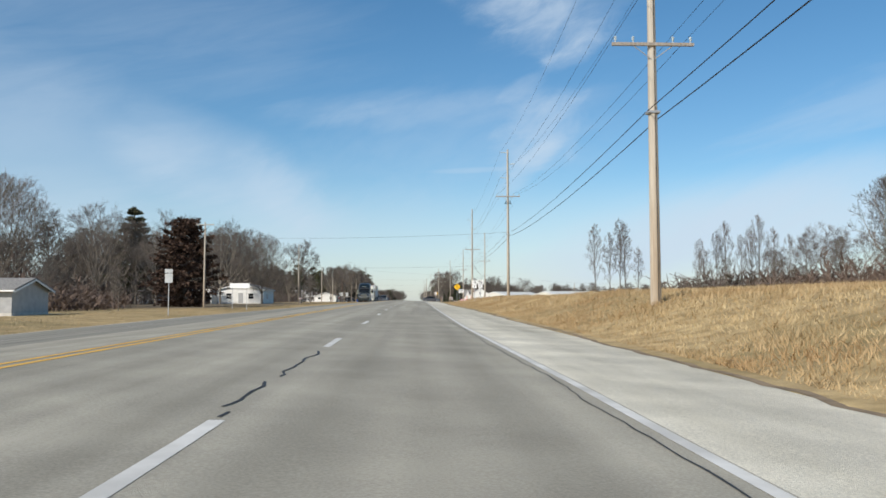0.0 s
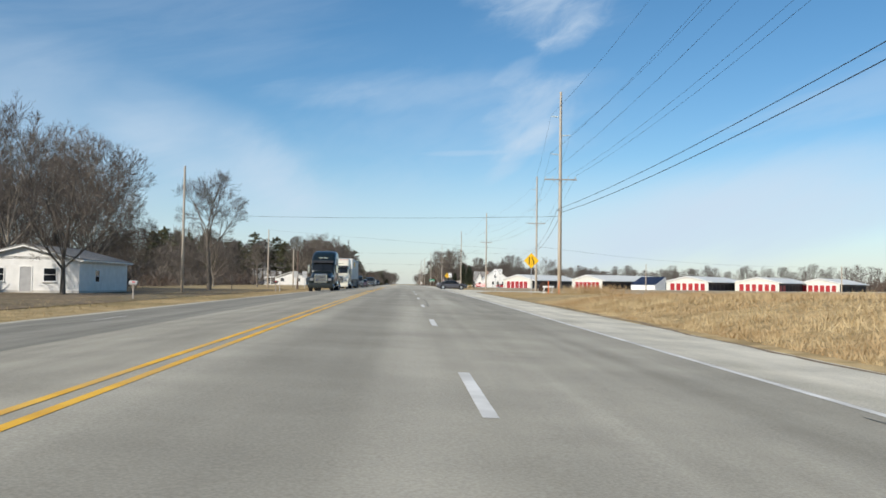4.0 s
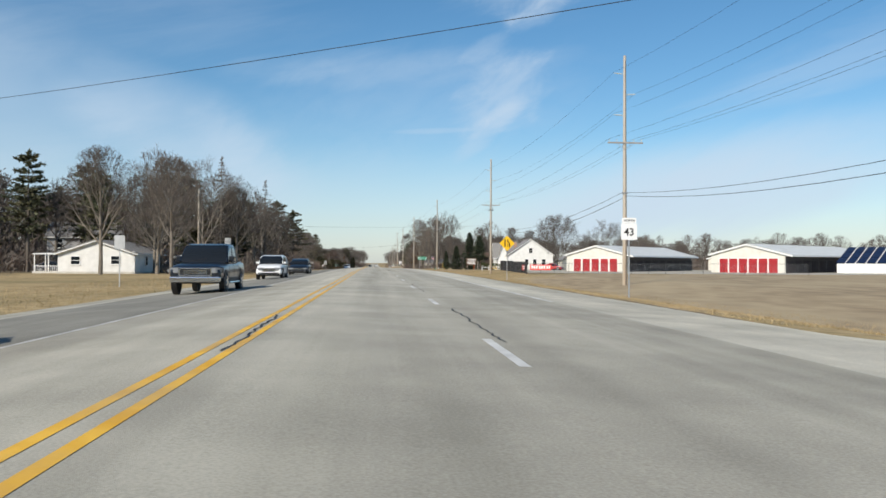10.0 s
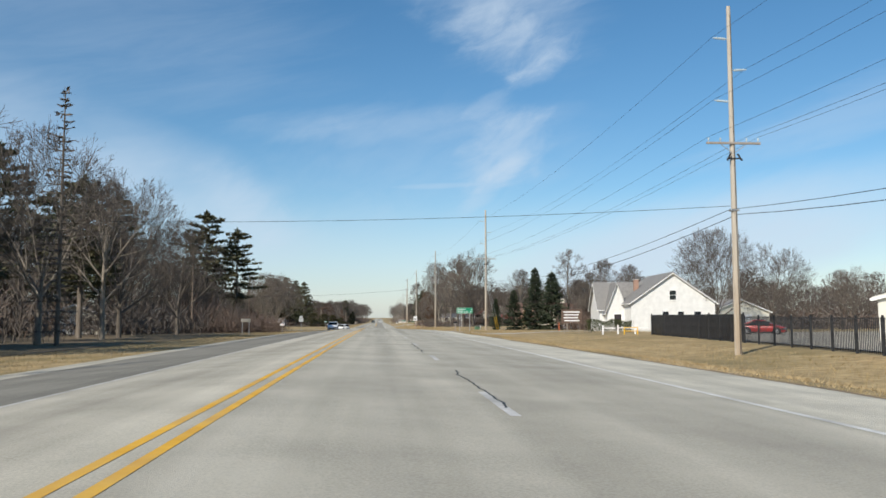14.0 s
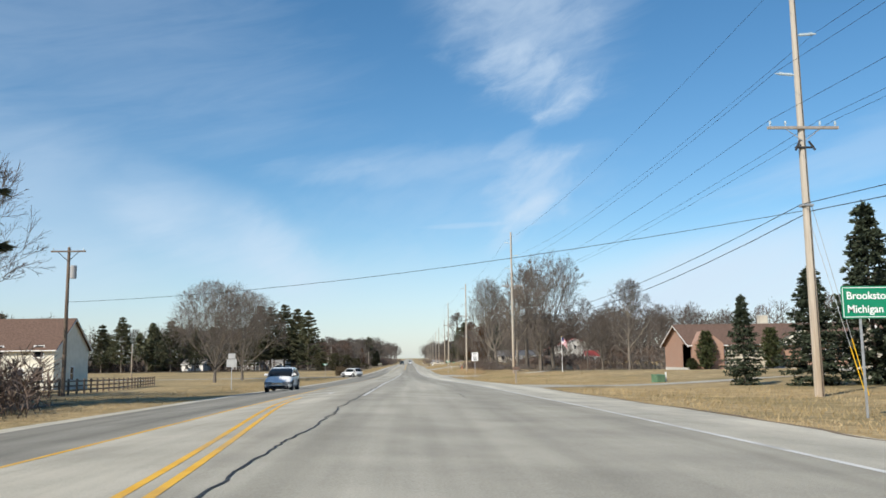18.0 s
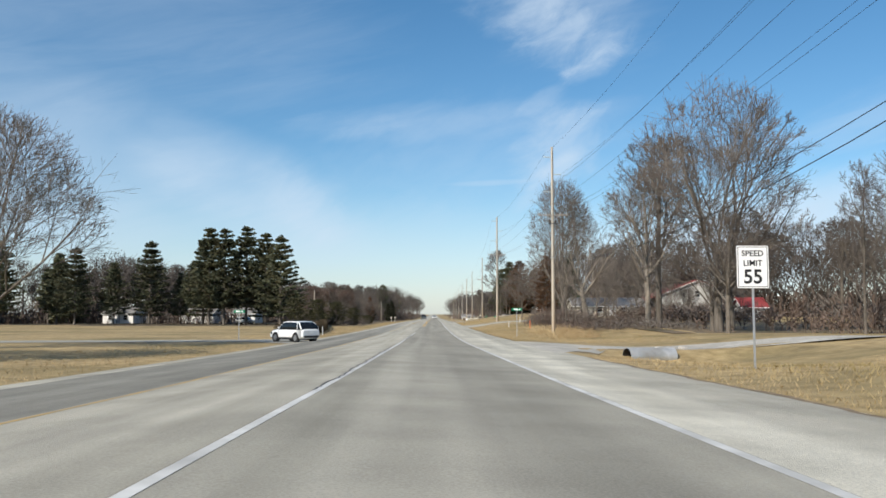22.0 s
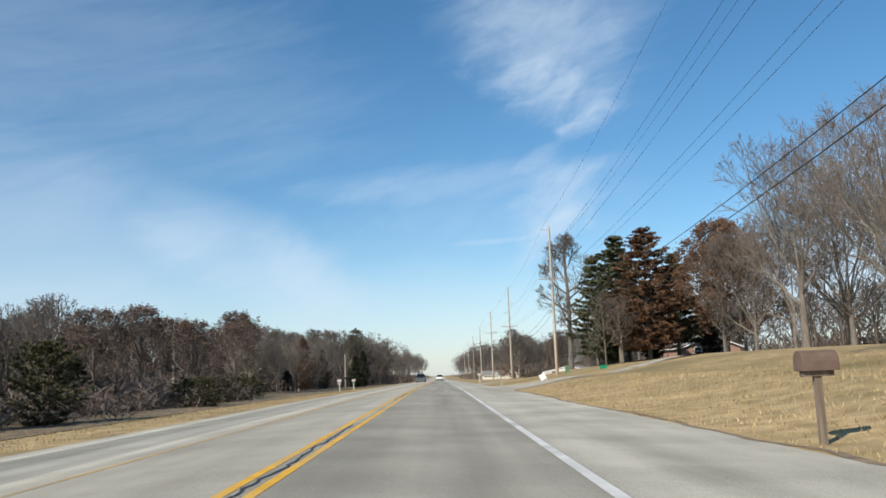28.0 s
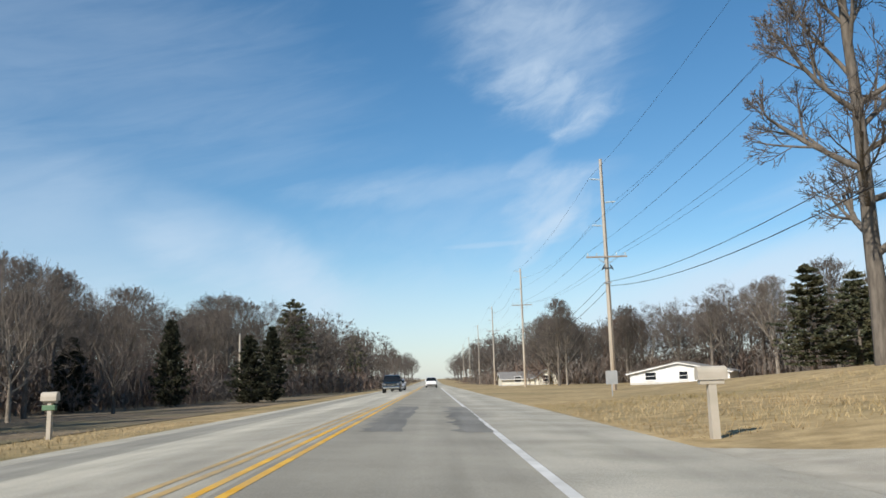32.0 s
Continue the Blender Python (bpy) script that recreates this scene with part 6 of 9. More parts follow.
for x, y, h, k_ in ((38, 739, 17.5, 'round'), (36, 746, 15, 'round2'), (42, 748, 17, 'round'), (34.5, 752, 13.5, 'round'), (46, 742, 17, 'tall'), (50, 738, 16, 'round')):
    put(k_, x, y, h)
put("broad", 44.0, 731.0, 15.0, 20)
put("tall", 47.0, 738.0, 18.0)
put("round2", 52.0, 746.0, 16.0)
put("oak", 35.0, 762.0, 15.5)
put("oak", 40.0, 770.0, 14.0)
put("pine", 26.5, 774.0, 13.5, None, 1.3)
put("pine2", 24.2, 768.2, 15.4, None, 1.25)
put("pine", 21.9, 771.2, 13.8, None, 0.95)
put("slim", 21.0, 761.5, 8.5, None, 1.3)
put("slim", 22.6, 760.0, 7.5, None, 1.5)
put("browncone", 26.6, 763.6, 15.4, None, 1.25)
put("round", 20.5, 699.0, 10.5)
put("round2", 24.0, 705.0, 12.0)
put("pine2", 34.0, 778.0, 13.5, None, 1.3)
put("pine2", 31.5, 769.0, 13.0, None, 1.3)
put("oak", 33.0, 757.0, 12.5)
put("redoak", 27.0, 766.0, 8.5)
for x, y, h in ((24.0, 772.0, 6.0), (30.0, 776.0, 8.0), (37.0, 774.0, 7.0)):
    put("juniper", x, y, h)
for i in range(10):
    bush("thicket", 27 + i * 1.5, 795 + (i * 3 % 7), 2.4 + (i % 3) * 0.5, 3.6)
put("pine", 34.5, 833.0, 9.5, 0, 1.4)
put("pine", 39.0, 834.0, 9.0, 60, 1.4)
put("spruce", 42.5, 838.0, 8.0)
put("limbed", 23.3, 801.4, 22.0, 0, 1.0)
put("spruce", 27.3, 792.3, 9.6, 0, 1.25)
put("pine", 29.4, 807.1, 8.2, 20, 1.5)
put("pine2", 33.0, 812.5, 8.0, 0, 1.5)
belt(27, 70, 880, 26, 935, 44, 9, 10, 13.5, BARE + ["redoak"], 2.2, (3, 7))
put("tall", 22.0, 893.0, 13.5)
put("tall2", 24.0, 898.0, 12.5)
belt(28, 100, 760, 54, 880, 48, 20, 10.5, 14, BARE, 2.2, (4, 8))
belt(29, 21, 935, 16, 1100, 48, -25, 12, 16, BARE, 2.0, (3, 7))
belt(291, 18, 1100, 16, 1500, 50, -40, 15, 20, BARE, 0.8)

far_woods = thing("far_woods", 0, 0, 0, label="leafless woods and evergreens along the far edges of the fields", category="woods", kind="stuff")
for k_, rows_ in far_rows.items():
    v, f = merged(*rows_)
    raw_mesh(k_, v, f, M["needle" if k_ == "evergreen_mass" else "twig"], far_woods)
brush = thing("brush", 0, 0, 0, label="tangled leafless brown and reddish brush under the trees", category="brush", kind="stuff")
for k_, rows_ in brush_rows.items():
    v, f = merged(*rows_)
    raw_mesh("stem_mass", v, f, M[k_], brush)
for p_ in P.values():
    for o_ in [*p_.children_recursive, p_]:
        bpy.data.objects.remove(o_)


# hedge along the side street
def hedge(name, pts, w, h, seed, label, mat="hedge_leaf", density=1000):
    rnd = np.random.RandomState(seed)
    p = thing(name, 0, 0, 0, label=label, category="hedge")
    allp, segs = [], []
    for (xa, ya), (xb, yb) in zip(pts[:-1], pts[1:]):
        L = math.hypot(xb - xa, yb - ya)
        n = int(L * density)
        u, v, q = rnd.rand(n), rnd.uniform(-1, 1, n), rnd.rand(n) ** 0.6
        bumpy = 0.86 + 0.14 * np.sin(u * L * 1.7 + seed) * np.sin(u * L * 0.6)
        X = xa + (xb - xa) * u + v * w * 0.5 * (1 - 0.25 * q) * np.abs((yb - ya) / L)
        Y = ya + (yb - ya) * u + v * w * 0.5 * (1 - 0.25 * q) * np.abs((xb - xa) / L)
        allp.append(np.stack([X, Y, ground_z(X, Y) + 0.05 + q * h * bumpy], 1))
        for i in range(int(L * 6)):
            t = rnd.rand()
            x, y = xa + (xb - xa) * t + rnd.uniform(-w / 3, w / 3), ya + (yb - ya) * t
            z = gz(x, y)
            segs.append((x, y, z - 0.05, x + rnd.uniform(-.2, .2), y + rnd.uniform(-.2, .2), z + h * 0.85, 0.02, 0.01))
    v_, f_ = tubes(segs, 3)
    raw_mesh("stem_mass", v_, f_, M["twig"], p)
    leaf_cloud("foliage", np.concatenate(allp), 0.062, M[mat], p, rnd)
    return p


hedge("hedge", [(-13.4, 607.5), (-12.8, 618), (-13.6, 635), (-15.6, 655), (-18.8, 680), (-22.5, 708)], 2.0, 1.35, 5, "long clipped brown-green hedge along the verge")
hedge("hedge", [(26.6, 428.5), (29.2, 428.5), (32.2, 429.0)], 1.6, 1.7, 7, "dark clipped evergreen hedge before the white house", "yew_leaf", 900)


def egg_shrub(x, y, h, w, mat, label, n=9000):
    """A dense egg-shaped shrub of small leaves on a bundle of stems."""
    rnd = np.random.RandomState(int(y))
    p = thing("shrub", x, y, gz(x, y), label=label, category="shrub")
    d = rnd.normal(0, 1, (n, 3))
    d /= np.linalg.norm(d, axis=1)[:, None]
    d *= (0.55 + 0.45 * rnd.rand(n, 1) ** 0.5) * (1 + 0.07 * np.sin(d[:, :1] * 7) * np.sin(d[:, 2:] * 9))
    taper = 1 - 0.28 * d[:, 2]
    leaf_cloud("foliage", np.stack([d[:, 0] * w / 2 * taper, d[:, 1] * w / 2 * taper, h / 2 + d[:, 2] * h / 2], 1), 0.05, M[mat], p, rnd)
    stems = [(a * 0.1, b * 0.1, -0.05, a * w * 0.3, b * w * 0.3, h * 0.8, 0.02, 0.008) for a, b in rnd.uniform(-1, 1, (14, 2))]
    raw_mesh("stem_mass", *tubes(stems, 4), M["twig"], p)


egg_shrub(26.5, 233.3, 2.2, 1.55, "shrub_leaf", "dense egg-shaped dark brown shrub beside the pole")
hedge("shrub", [(-11.9, 339.7), (-9.7, 339.7)], 1.9, 1.15, 9, "low rounded reddish-brown shrub at the verge", "shrub_leaf", 2600)


# blades of dry grass on the verges
def blades(name, n, seed, yr, off, h, mat, side=1, label=""):
    rnd = np.random.RandomState(seed)
    Y = rnd.uniform(*yr, n)
    o = off[0] + (off[1] - off[0]) * rnd.rand(n) ** 1.5
    X = np.where(side > 0, x_right(Y) + o, x_left(Y) - o)
    if side > 0:
        keep = ~((Y > 190) & (Y < 246) & (o < 12)) & ~((Y > 178) & (Y < 250) & (o < 1.6)) & ~((Y > 417) & (Y < 434)) & ~((Y > 474) & (Y < 490)) & ~((Y > 558) & (Y < 584)) & ~((Y > 650) & (Y < 676)) & ~((Y > 720) & (Y < 744)) & ~((Y > 750) & (Y < 778))
    else:
        keep = ~((Y > 586) & (Y < 610)) & (X > -60)
    X, Y = X[keep], Y[keep]
    n = len(X)
    Z = ground_z(X, Y) - 0.02
    hh = h * rnd.uniform(0.45, 1.2, n) * (0.55 + 0.45 * np.clip((np.abs(o[keep]) - 0.1) / 2.5, 0, 1))
    clump = np.sin(X * 1.9 + np.sin(Y * 0.7) * 2) * np.sin(Y * 1.3 + np.sin(X * 0.9) * 2) + 0.6 * np.sin(X * 0.53 + Y * 0.31)
    if mat == "straw":
        hh *= 0.55 + 0.55 * np.clip(clump + 0.6, 0, 1.8)
    ang = rnd.uniform(0, 6.283, n)
    w = 0.007 + 0.014 * rnd.rand(n)
    dx, dy = np.cos(ang) * w, np.sin(ang) * w
    lx, ly = rnd.normal(0, 0.55, n) * hh, rnd.normal(0, 0.55, n) * hh
    V = np.stack([np.stack([X - dx, Y - dy, Z], 1), np.stack([X + dx, Y + dy, Z], 1), np.stack([X + lx, Y + ly, Z + hh], 1)], 1).reshape(-1, 3)
    return tagged(raw_mesh(name, V, np.arange(n * 3).reshape(-1, 3), M[mat]), label, "grass", kind="stuff")


blades("bank_grass", 210000, 1, (-4, 140), (0.5, 20), 0.19, "straw", 1, "tall dry straw-coloured grass on the roadside bank")
blades("verge_grass", 70000, 2, (150, 330), (0.25, 9), 0.11, "lawn_blade", 1, "short dry grass on the verge")
blades("verge_grass", 150000, 3, (330, 800), (0.2, 14), 0.15, "lawn_blade", 1, "short dry grass on the verge")
blades("verge_grass", 120000, 4, (30, 800), (0.3, 10), 0.13, "lawn_blade", -1, "short dry grass on the verge")

# ---------------------------------------------------------------- buildings


def window_unit(p, x, z, w, h, y=0.0, side="front", mat="window", frame="white_paint", cross=True, name="window"):
    """A framed window on the front wall (side 'front') or on a side wall at x."""
    def bx(a, b, c, d, lo, hi, bevel=0.0):
        if side == "front":
            return box(a, b, y + c, y + d, lo, hi, bevel)
        s = 1 if side == "right" else -1
        return box(min(x + s * -d, x + s * -c), max(x + s * -d, x + s * -c), y + a, y + b, lo, hi, bevel)
    cx = x if side == "front" else 0.0
    win = part(name, bx(cx - w / 2, cx + w / 2, -0.03, 0.01, z - h / 2, z + h / 2), M[mat], p)
    t = 0.07
    bm = bx(cx - w / 2 - t, cx + w / 2 + t, -0.07, 0.0, z + h / 2, z + h / 2 + t)
    for a, b, c, d in ((cx - w / 2 - t, cx + w / 2 + t, z - h / 2 - t, z - h / 2), (cx - w / 2 - t, cx - w / 2, z - h / 2, z + h / 2), (cx + w / 2, cx + w / 2 + t, z - h / 2, z + h / 2)):
        q = bx(a, b, -0.07, 0.0, c, d)
        me = bpy.data.meshes.new("q")
        q.to_mesh(me), q.free()
        bm.from_mesh(me)
        bpy.data.meshes.remove(me)
    part("window_frame", bm, M[frame], win)
    if cross:
        part("mullion", bx(cx - w / 2, cx + w / 2, -0.05, -0.025, z - 0.025, z + 0.025), M[frame], win)
    part("window_sill", bx(cx - w / 2 - 0.12, cx + w / 2 + 0.12, -0.12, 0.0, z - h / 2 - t - 0.05, z - h / 2 - t), M[frame], win)
    return win


def door_unit(p, x, z0, w, h, mat, y=0.0, slats=0, frame="white_paint", name="door", side="front"):
    def bx(a, b, c, d, lo, hi):
        if side == "front":
            return box(a, b, y + c, y + d, lo, hi)
        s = 1 if side == "right" else -1
        return box(min(x - s * d, x - s * c), max(x - s * d, x - s * c), y + a, y + b, lo, hi)
    cx = x if side == "front" else 0.0
    if slats:
        verts, faces = [], []
        step = h / slats
        for i in range(slats):
            for dy, zz in ((-0.02, 0.0), (-0.05, 0.35), (-0.05, 0.65), (-0.02, 1.0))[0 if i == 0 else 1:]:
                for xx in (cx - w / 2, cx + w / 2):
                    q = (xx, y + dy, z0 + (i + zz) * step) if side == "front" else (x + (-dy if side == "right" else dy), y + xx, z0 + (i + zz) * step)
                    verts.append(q)
            b = i * 6
            faces += [(b, b + 1, b + 3, b + 2), (b + 2, b + 3, b + 5, b + 4), (b + 4, b + 5, b + 7, b + 6)]
        d = raw_mesh(name, verts, faces, M[mat], p)
        part("rail", bx(cx - w / 2, cx + w / 2, -0.09, -0.02, z0, z0 + 0.09), M["dark_metal"], d)
    else:
        d = part(name, bx(cx - w / 2, cx + w / 2, -0.04, 0.01, z0, z0 + h), M[mat], p)
        part("door_handle", bx(cx + w * 0.36, cx + w * 0.42, -0.09, -0.04, z0 + h * 0.48, z0 + h * 0.52), M["steel"], d)
    for a, b, c, e in ((cx - w / 2 - 0.08, cx - w / 2, z0, z0 + h), (cx + w / 2, cx + w / 2 + 0.08, z0, z0 + h), (cx - w / 2 - 0.08, cx + w / 2 + 0.08, z0 + h, z0 + h + 0.09)):
        part("door_frame", bx(a, b, -0.06, 0.005, c, e), M[frame], d)
    return d


def house(name, x, y, rz, w, d, eave, peak, wall, roof, label, ridge="y", over=0.35, base=None, chimney=None, siding=0.0, category="house", roof_t=0.14):
    """A gabled house. Its front is at local y = 0 and looks to local -y; eave and peak stand over the ground."""
    g = gz(x, y) if base is None else base
    p = thing(name, x, y, g, rz, label=label, category=category, group="houses along the highway")
    h = w / 2
    if ridge == "y":
        pts = [(-h, -0.6), (h, -0.6), (h, eave), (0, peak), (-h, eave)]
        part("wall", prism(pts, 1, 0.0, d), M[wall], p)
        k = (peak - eave) / h
        for s in (-1, 1):
            a = [(s * (h + over), eave - k * over + 0.02), (0, peak + 0.02), (0, peak + roof_t), (s * (h + over), eave - k * over + roof_t)]
            part("roof", prism(a, 1, -over, d + over), M[roof], p)
            f = [(s * (h + over), eave - k * over - 0.12), (0, peak - 0.10), (0, peak + 0.015), (s * (h + over), eave - k * over + 0.015)]
            part("fascia", prism(f, 1, -over - 0.03, -over + 0.02), M["white_paint"], p)
            part("gutter", box(min(s * (h + over), s * (h + over + 0.11)), max(s * (h + over), s * (h + over + 0.11)), -over, d + over, eave - k * over - 0.05, eave - k * over + 0.06, 0.01), M["white_paint"], p)
    else:
        pts = [(0.0, -0.6), (d, -0.6), (d, eave), (d / 2, peak), (0.0, eave)]
        part("wall", prism(pts, 0, -h, h), M[wall], p)
        k = (peak - eave) / (d / 2)
        for s, y0 in ((-1, 0.0), (1, d)):
            ye = y0 + s * over
            a = [(ye, eave - k * over + 0.02), (d / 2, peak + 0.02), (d / 2, peak + roof_t), (ye, eave - k * over + roof_t)]
            part("roof", prism(a, 0, -h - over, h + over), M[roof], p)
            f = [(ye, eave - k * over - 0.12), (d / 2, peak - 0.10), (d / 2, peak + 0.015), (ye, eave - k * over + 0.015)]
            for q in (-h - over - 0.03, h + over - 0.02):
                part("fascia", prism(f, 0, q, q + 0.05), M["white_paint"], p)
            part("gutter", box(-h - over, h + over, min(ye, ye + s * 0.11), max(ye, ye + s * 0.11), eave - k * over - 0.05, eave - k * over + 0.06, 0.01), M["white_paint"], p)
    if siding:
        n = int((eave + 0.2) / siding)
        for i in range(n):
            z = 0.05 + i * siding
            part("clapboard", prism([(-0.022, z), (0.0, z), (0.0, z + siding)], 0, -h, h), M[wall], p)
        if ridge == "y":
            for i in range(int((peak - eave) / siding)):
                z = eave + i * siding
                hw = h * (1 - (z + siding - eave) / (peak - eave)) - 0.02
                if hw > 0.2:
                    part("clapboard", prism([(-0.022, z), (0.0, z), (0.0, z + siding)], 0, -hw, hw), M[wall], p)
    part("foundation", box(-h - 0.02, h + 0.02, -0.025, d + 0.02, -0.6, 0.22), M["concrete"], p)
    if chimney:
        cx, cy, cz, cw, cm = chimney
        c = part("chimney", box(cx - cw / 2, cx + cw / 2, cy - cw / 2, cy + cw / 2, eave, cz), M[cm], p)
        part("chimney_cap", box(cx - cw / 2 - 0.06, cx + cw / 2 + 0.06, cy - cw / 2 - 0.06, cy + cw / 2 + 0.06, cz, cz + 0.1), M["concrete"], c)
    return p


def over_road(y, z, x):
    return float(road_z(y)) + z - gz(x, y)


# left: farm shed, white cottages
p = house("shed", -27.4, 55.0, 0, 7.0, 6.0, 1.9, 2.7, "grey_paint", "grey_shingle", "small grey roadside shed with a dark roof", "x", category="shed")
door_unit(p, 1.6, 0.05, 0.9, 1.8, "dark_door")
window_unit(p, -1.2, 1.2, 0.8, 0.7)
e_ = over_road(160, 2.2, -29.3)
p = house("house", -29.3, 160.0, 0, 9.0, 12.0, e_, e_ + 1.15, "white_siding", "grey_shingle", "small white gabled cottage with two grey windows on the lawn", "y", siding=0.2)
window_unit(p, -2.2, 1.55, 1.0, 1.05), window_unit(p, 2.1, 1.55, 1.0, 1.05), window_unit(p, 4.5, 1.5, 1.0, 1.0, y=4.0, side="right")
door_unit(p, 0.1, 0.15, 0.95, 2.05, "grey_paint")
for x, y, w, c in ((-50, 165, 5, "white_siding"), (-45, 173, 4, "beige_siding"), (-53, 118, 4.5, "white_siding")):
    p = house("shed", x, y, 0, w, 4.5, 2.1, 3.0, c, "grey_shingle", "small pale garden shed with a shingle roof", "y", category="shed")
    door_unit(p, 0, 0.05, 1.2, 1.8, "grey_paint")

# carport with a white canopy and a parked boat behind the big cedar
p = thing("carport", -34.5, 152.0, gz(-34.5, 152), label="low carport with a white canopy front on thin posts", category="carport")
part("canopy", prism([(0, 2.35), (5.0, 2.1), (5.0, 2.2), (0, 2.75)], 0, -2.2, 1.5), M["white_roof"], p)
part("fascia", box(-2.25, 1.55, -0.06, -0.003, 2.3, 2.8, 0.01), M["white_paint"], p)
for sx in (-2.05, 1.35):
    for sy in (0.3, 2.5, 4.7):
        part("post", box(sx - 0.06, sx + 0.06, sy - 0.06, sy + 0.06, -0.2, 2.35 - sy * 0.035), M["white_paint"], p)
part("side_panel", box(1.45, 1.5, 0.6, 4.7, 0.0, 1.7), M["sign_back"], p, "pale corrugated side panel")

e_ = over_road(335, 1.75, -31)
p = house("house", -31.0, 334.0, 0, 8.8, 13.0, e_, e_ + 1.5, "white_siding", "grey_shingle", "white gabled house with a side porch among bare trees", "y", siding=0.2)
window_unit(p, -2.4, 1.55, 1.0, 0.9), window_unit(p, 2.2, 1.6, 1.0, 0.9), window_unit(p, 4.4, 1.5, 1.0, 1.0, y=5.0, side="right"), window_unit(p, 4.4, 1.5, 1.0, 1.0, y=9.5, side="right")
porch = part("porch_roof", prism([(1.5, 2.25), (5.2, 2.35), (5.2, 2.47), (1.5, 2.37)], 0, -7.9, -4.4), M["white_paint"], p)
for sx, sy in ((-7.7, 1.7), (-7.7, 5.0), (-6.1, 1.7), (-4.7, 1.7)):
    part("porch_post", box(sx - 0.05, sx + 0.05, sy - 0.05, sy + 0.05, -0.1, 2.27), M["white_paint"], p)
part("porch_floor", box(-7.9, -4.42, 1.5, 5.2, -0.3, 0.25), M["concrete"], p)
part("railing", box(-7.7, -4.7, 1.68, 1.72, 0.85, 0.92), M["white_paint"], p)
for i in range(14):
    part("baluster", box(-7.6 + i * 0.22, -7.57 + i * 0.22, 1.68, 1.72, 0.25, 0.85), M["white_paint"], p)
p = house("house", -42.0, 362.0, 10, 10.0, 9.0, 5.2, 7.4, "grey_paint", "grey_shingle", "grey two-storey house hidden among bare trees", "x")
for wx in (-3.3, 0, 3.3):
    window_unit(p, wx, 1.6, 0.9, 1.3), window_unit(p, wx, 4.2, 0.9, 1.3)
for x, y, w in ((-33.0, 428.0, 7.0), (-40.0, 452.0, 6.0), (-28.0, 446.0, 4.5)):
    p = house("shed", x, y, 15, w, 5.0, 2.2, 3.4, "cream_siding", "grey_shingle", "pale outbuilding half hidden by the trees", "y", category="shed")
    door_unit(p, -0.8, 0.05, 1.8, 1.9, "white_paint")
    window_unit(p, 1.6, 1.4, 0.7, 0.7)
p = house("house", -39.5, 513.0, 0, 11.0, 9.0, 4.2, 7.3, "cream_siding", "brown_shingle", "cream two-storey house with a brown roof behind the rail fence", "x")
for wx in (-4, 0, 4):
    window_unit(p, wx, 1.6, 0.9, 1.3), window_unit(p, wx, 3.9, 0.9, 1.1)
door_unit(p, 2.0, 0.1, 1.0, 2.05, "dark_door")
window_unit(p, 5.5, 1.6, 0.9, 1.3, y=4.5, side="right")
for x, y, w in ((-58.0, 735.0, 9.0), (-48.0, 742.0, 7.0), (-75.0, 728.0, 8.0)):
    p = house("house", x, y, -10, w, 7.0, 2.5, 4.0, "white_siding", "grey_shingle", "white house glimpsed behind the tall pines", "x")
    window_unit(p, -2, 1.5, 1.0, 1.1), window_unit(p, 2, 1.5, 1.0, 1.1), door_unit(p, 0.2, 0.1, 0.9, 2.0, "grey_paint")


# right: self-storage rows
def storage(x0, y0, x1, y1, length, red_front, red_side, label):
    w = math.hypot(x1 - x0, y1 - y0)
    rz = math.degrees(math.atan2(y1 - y0, x1 - x0))
    cx, cy = (x0 + x1) / 2, (y0 + y1) / 2
    g = float(road_z(cy)) - 1.3
    p = thing("storage_building", cx, cy, g, rz, label=label, category="storage building", group="self-storage rows")
    h, eave, peak = w / 2, 3.75, 5.35
    part("wall", prism([(-h, -0.6), (h, -0.6), (h, eave), (0, peak), (-h, eave)], 1, 0, length), M["cream_metal"], p)
    k = (peak - eave) / h
    for s, o in ((-1, 0.35), (1, 1.3)):
        part("roof", prism([(s * (h + o), eave - k * o + 0.02), (0, peak + 0.02), (0, peak + 0.14), (s * (h + o), eave - k * o + 0.14)], 1, -0.3, length + 0.3), M["white_roof"], p)
        part("trim", prism([(s * (h + o), eave - k * o - 0.16), (0, peak - 0.14), (0, peak + 0.015), (s * (h + o), eave - k * o + 0.015)], 1, -0.33, -0.29), M["white_paint"], p)
        part("gutter", box(min(s * (h + o), s * (h + o + 0.12)), max(s * (h + o), s * (h + o + 0.12)), -0.3, length + 0.3, eave - k * o - 0.12, eave - k * o + 0.06), M["white_paint"], p)
    for i in range(red_front):
        xx = -h + 2.3 + i * (1.85 if red_front < 6 else (w - 4.2) / 5)
        door_unit(p, xx, 0.2, 1.5, 2.8, "red_door", slats=12, name="roll_up_door")
    n = int(length / 3.1)
    for i in range(n):
        yy = 1.8 + i * (length - 3.0) / (n - 1)
        # side doors and frames coloured dark for the shade under the eave
        door_unit(p, h, 0.2, 2.5, 2.45, "red_door" if i < red_side else "dark_door", y=yy, slats=12, name="roll_up_door", side="right", frame="dark_metal")
    # dark sheet over the cream wall paints the eave's shade
    part("side_cladding", box(h + 0.002, h + 0.014, 0.3, length - 0.3, 0.2, eave - 0.4), M["shade_siding"], p, "dark side wall between the doors")
    part("apron", box(-h - 0.4, h + 3.5, -2.0, length + 1, -0.4, 0.06), M["concrete"], p)
    for i in range(int(w / 0.45)):
        xx = -h + 0.2 + i * 0.45
        part("rib", box(xx, xx + 0.05, -0.02, 0.0, 2.8, eave + k * (h - abs(xx)) - 0.25), M["cream_metal"], p)
    return p


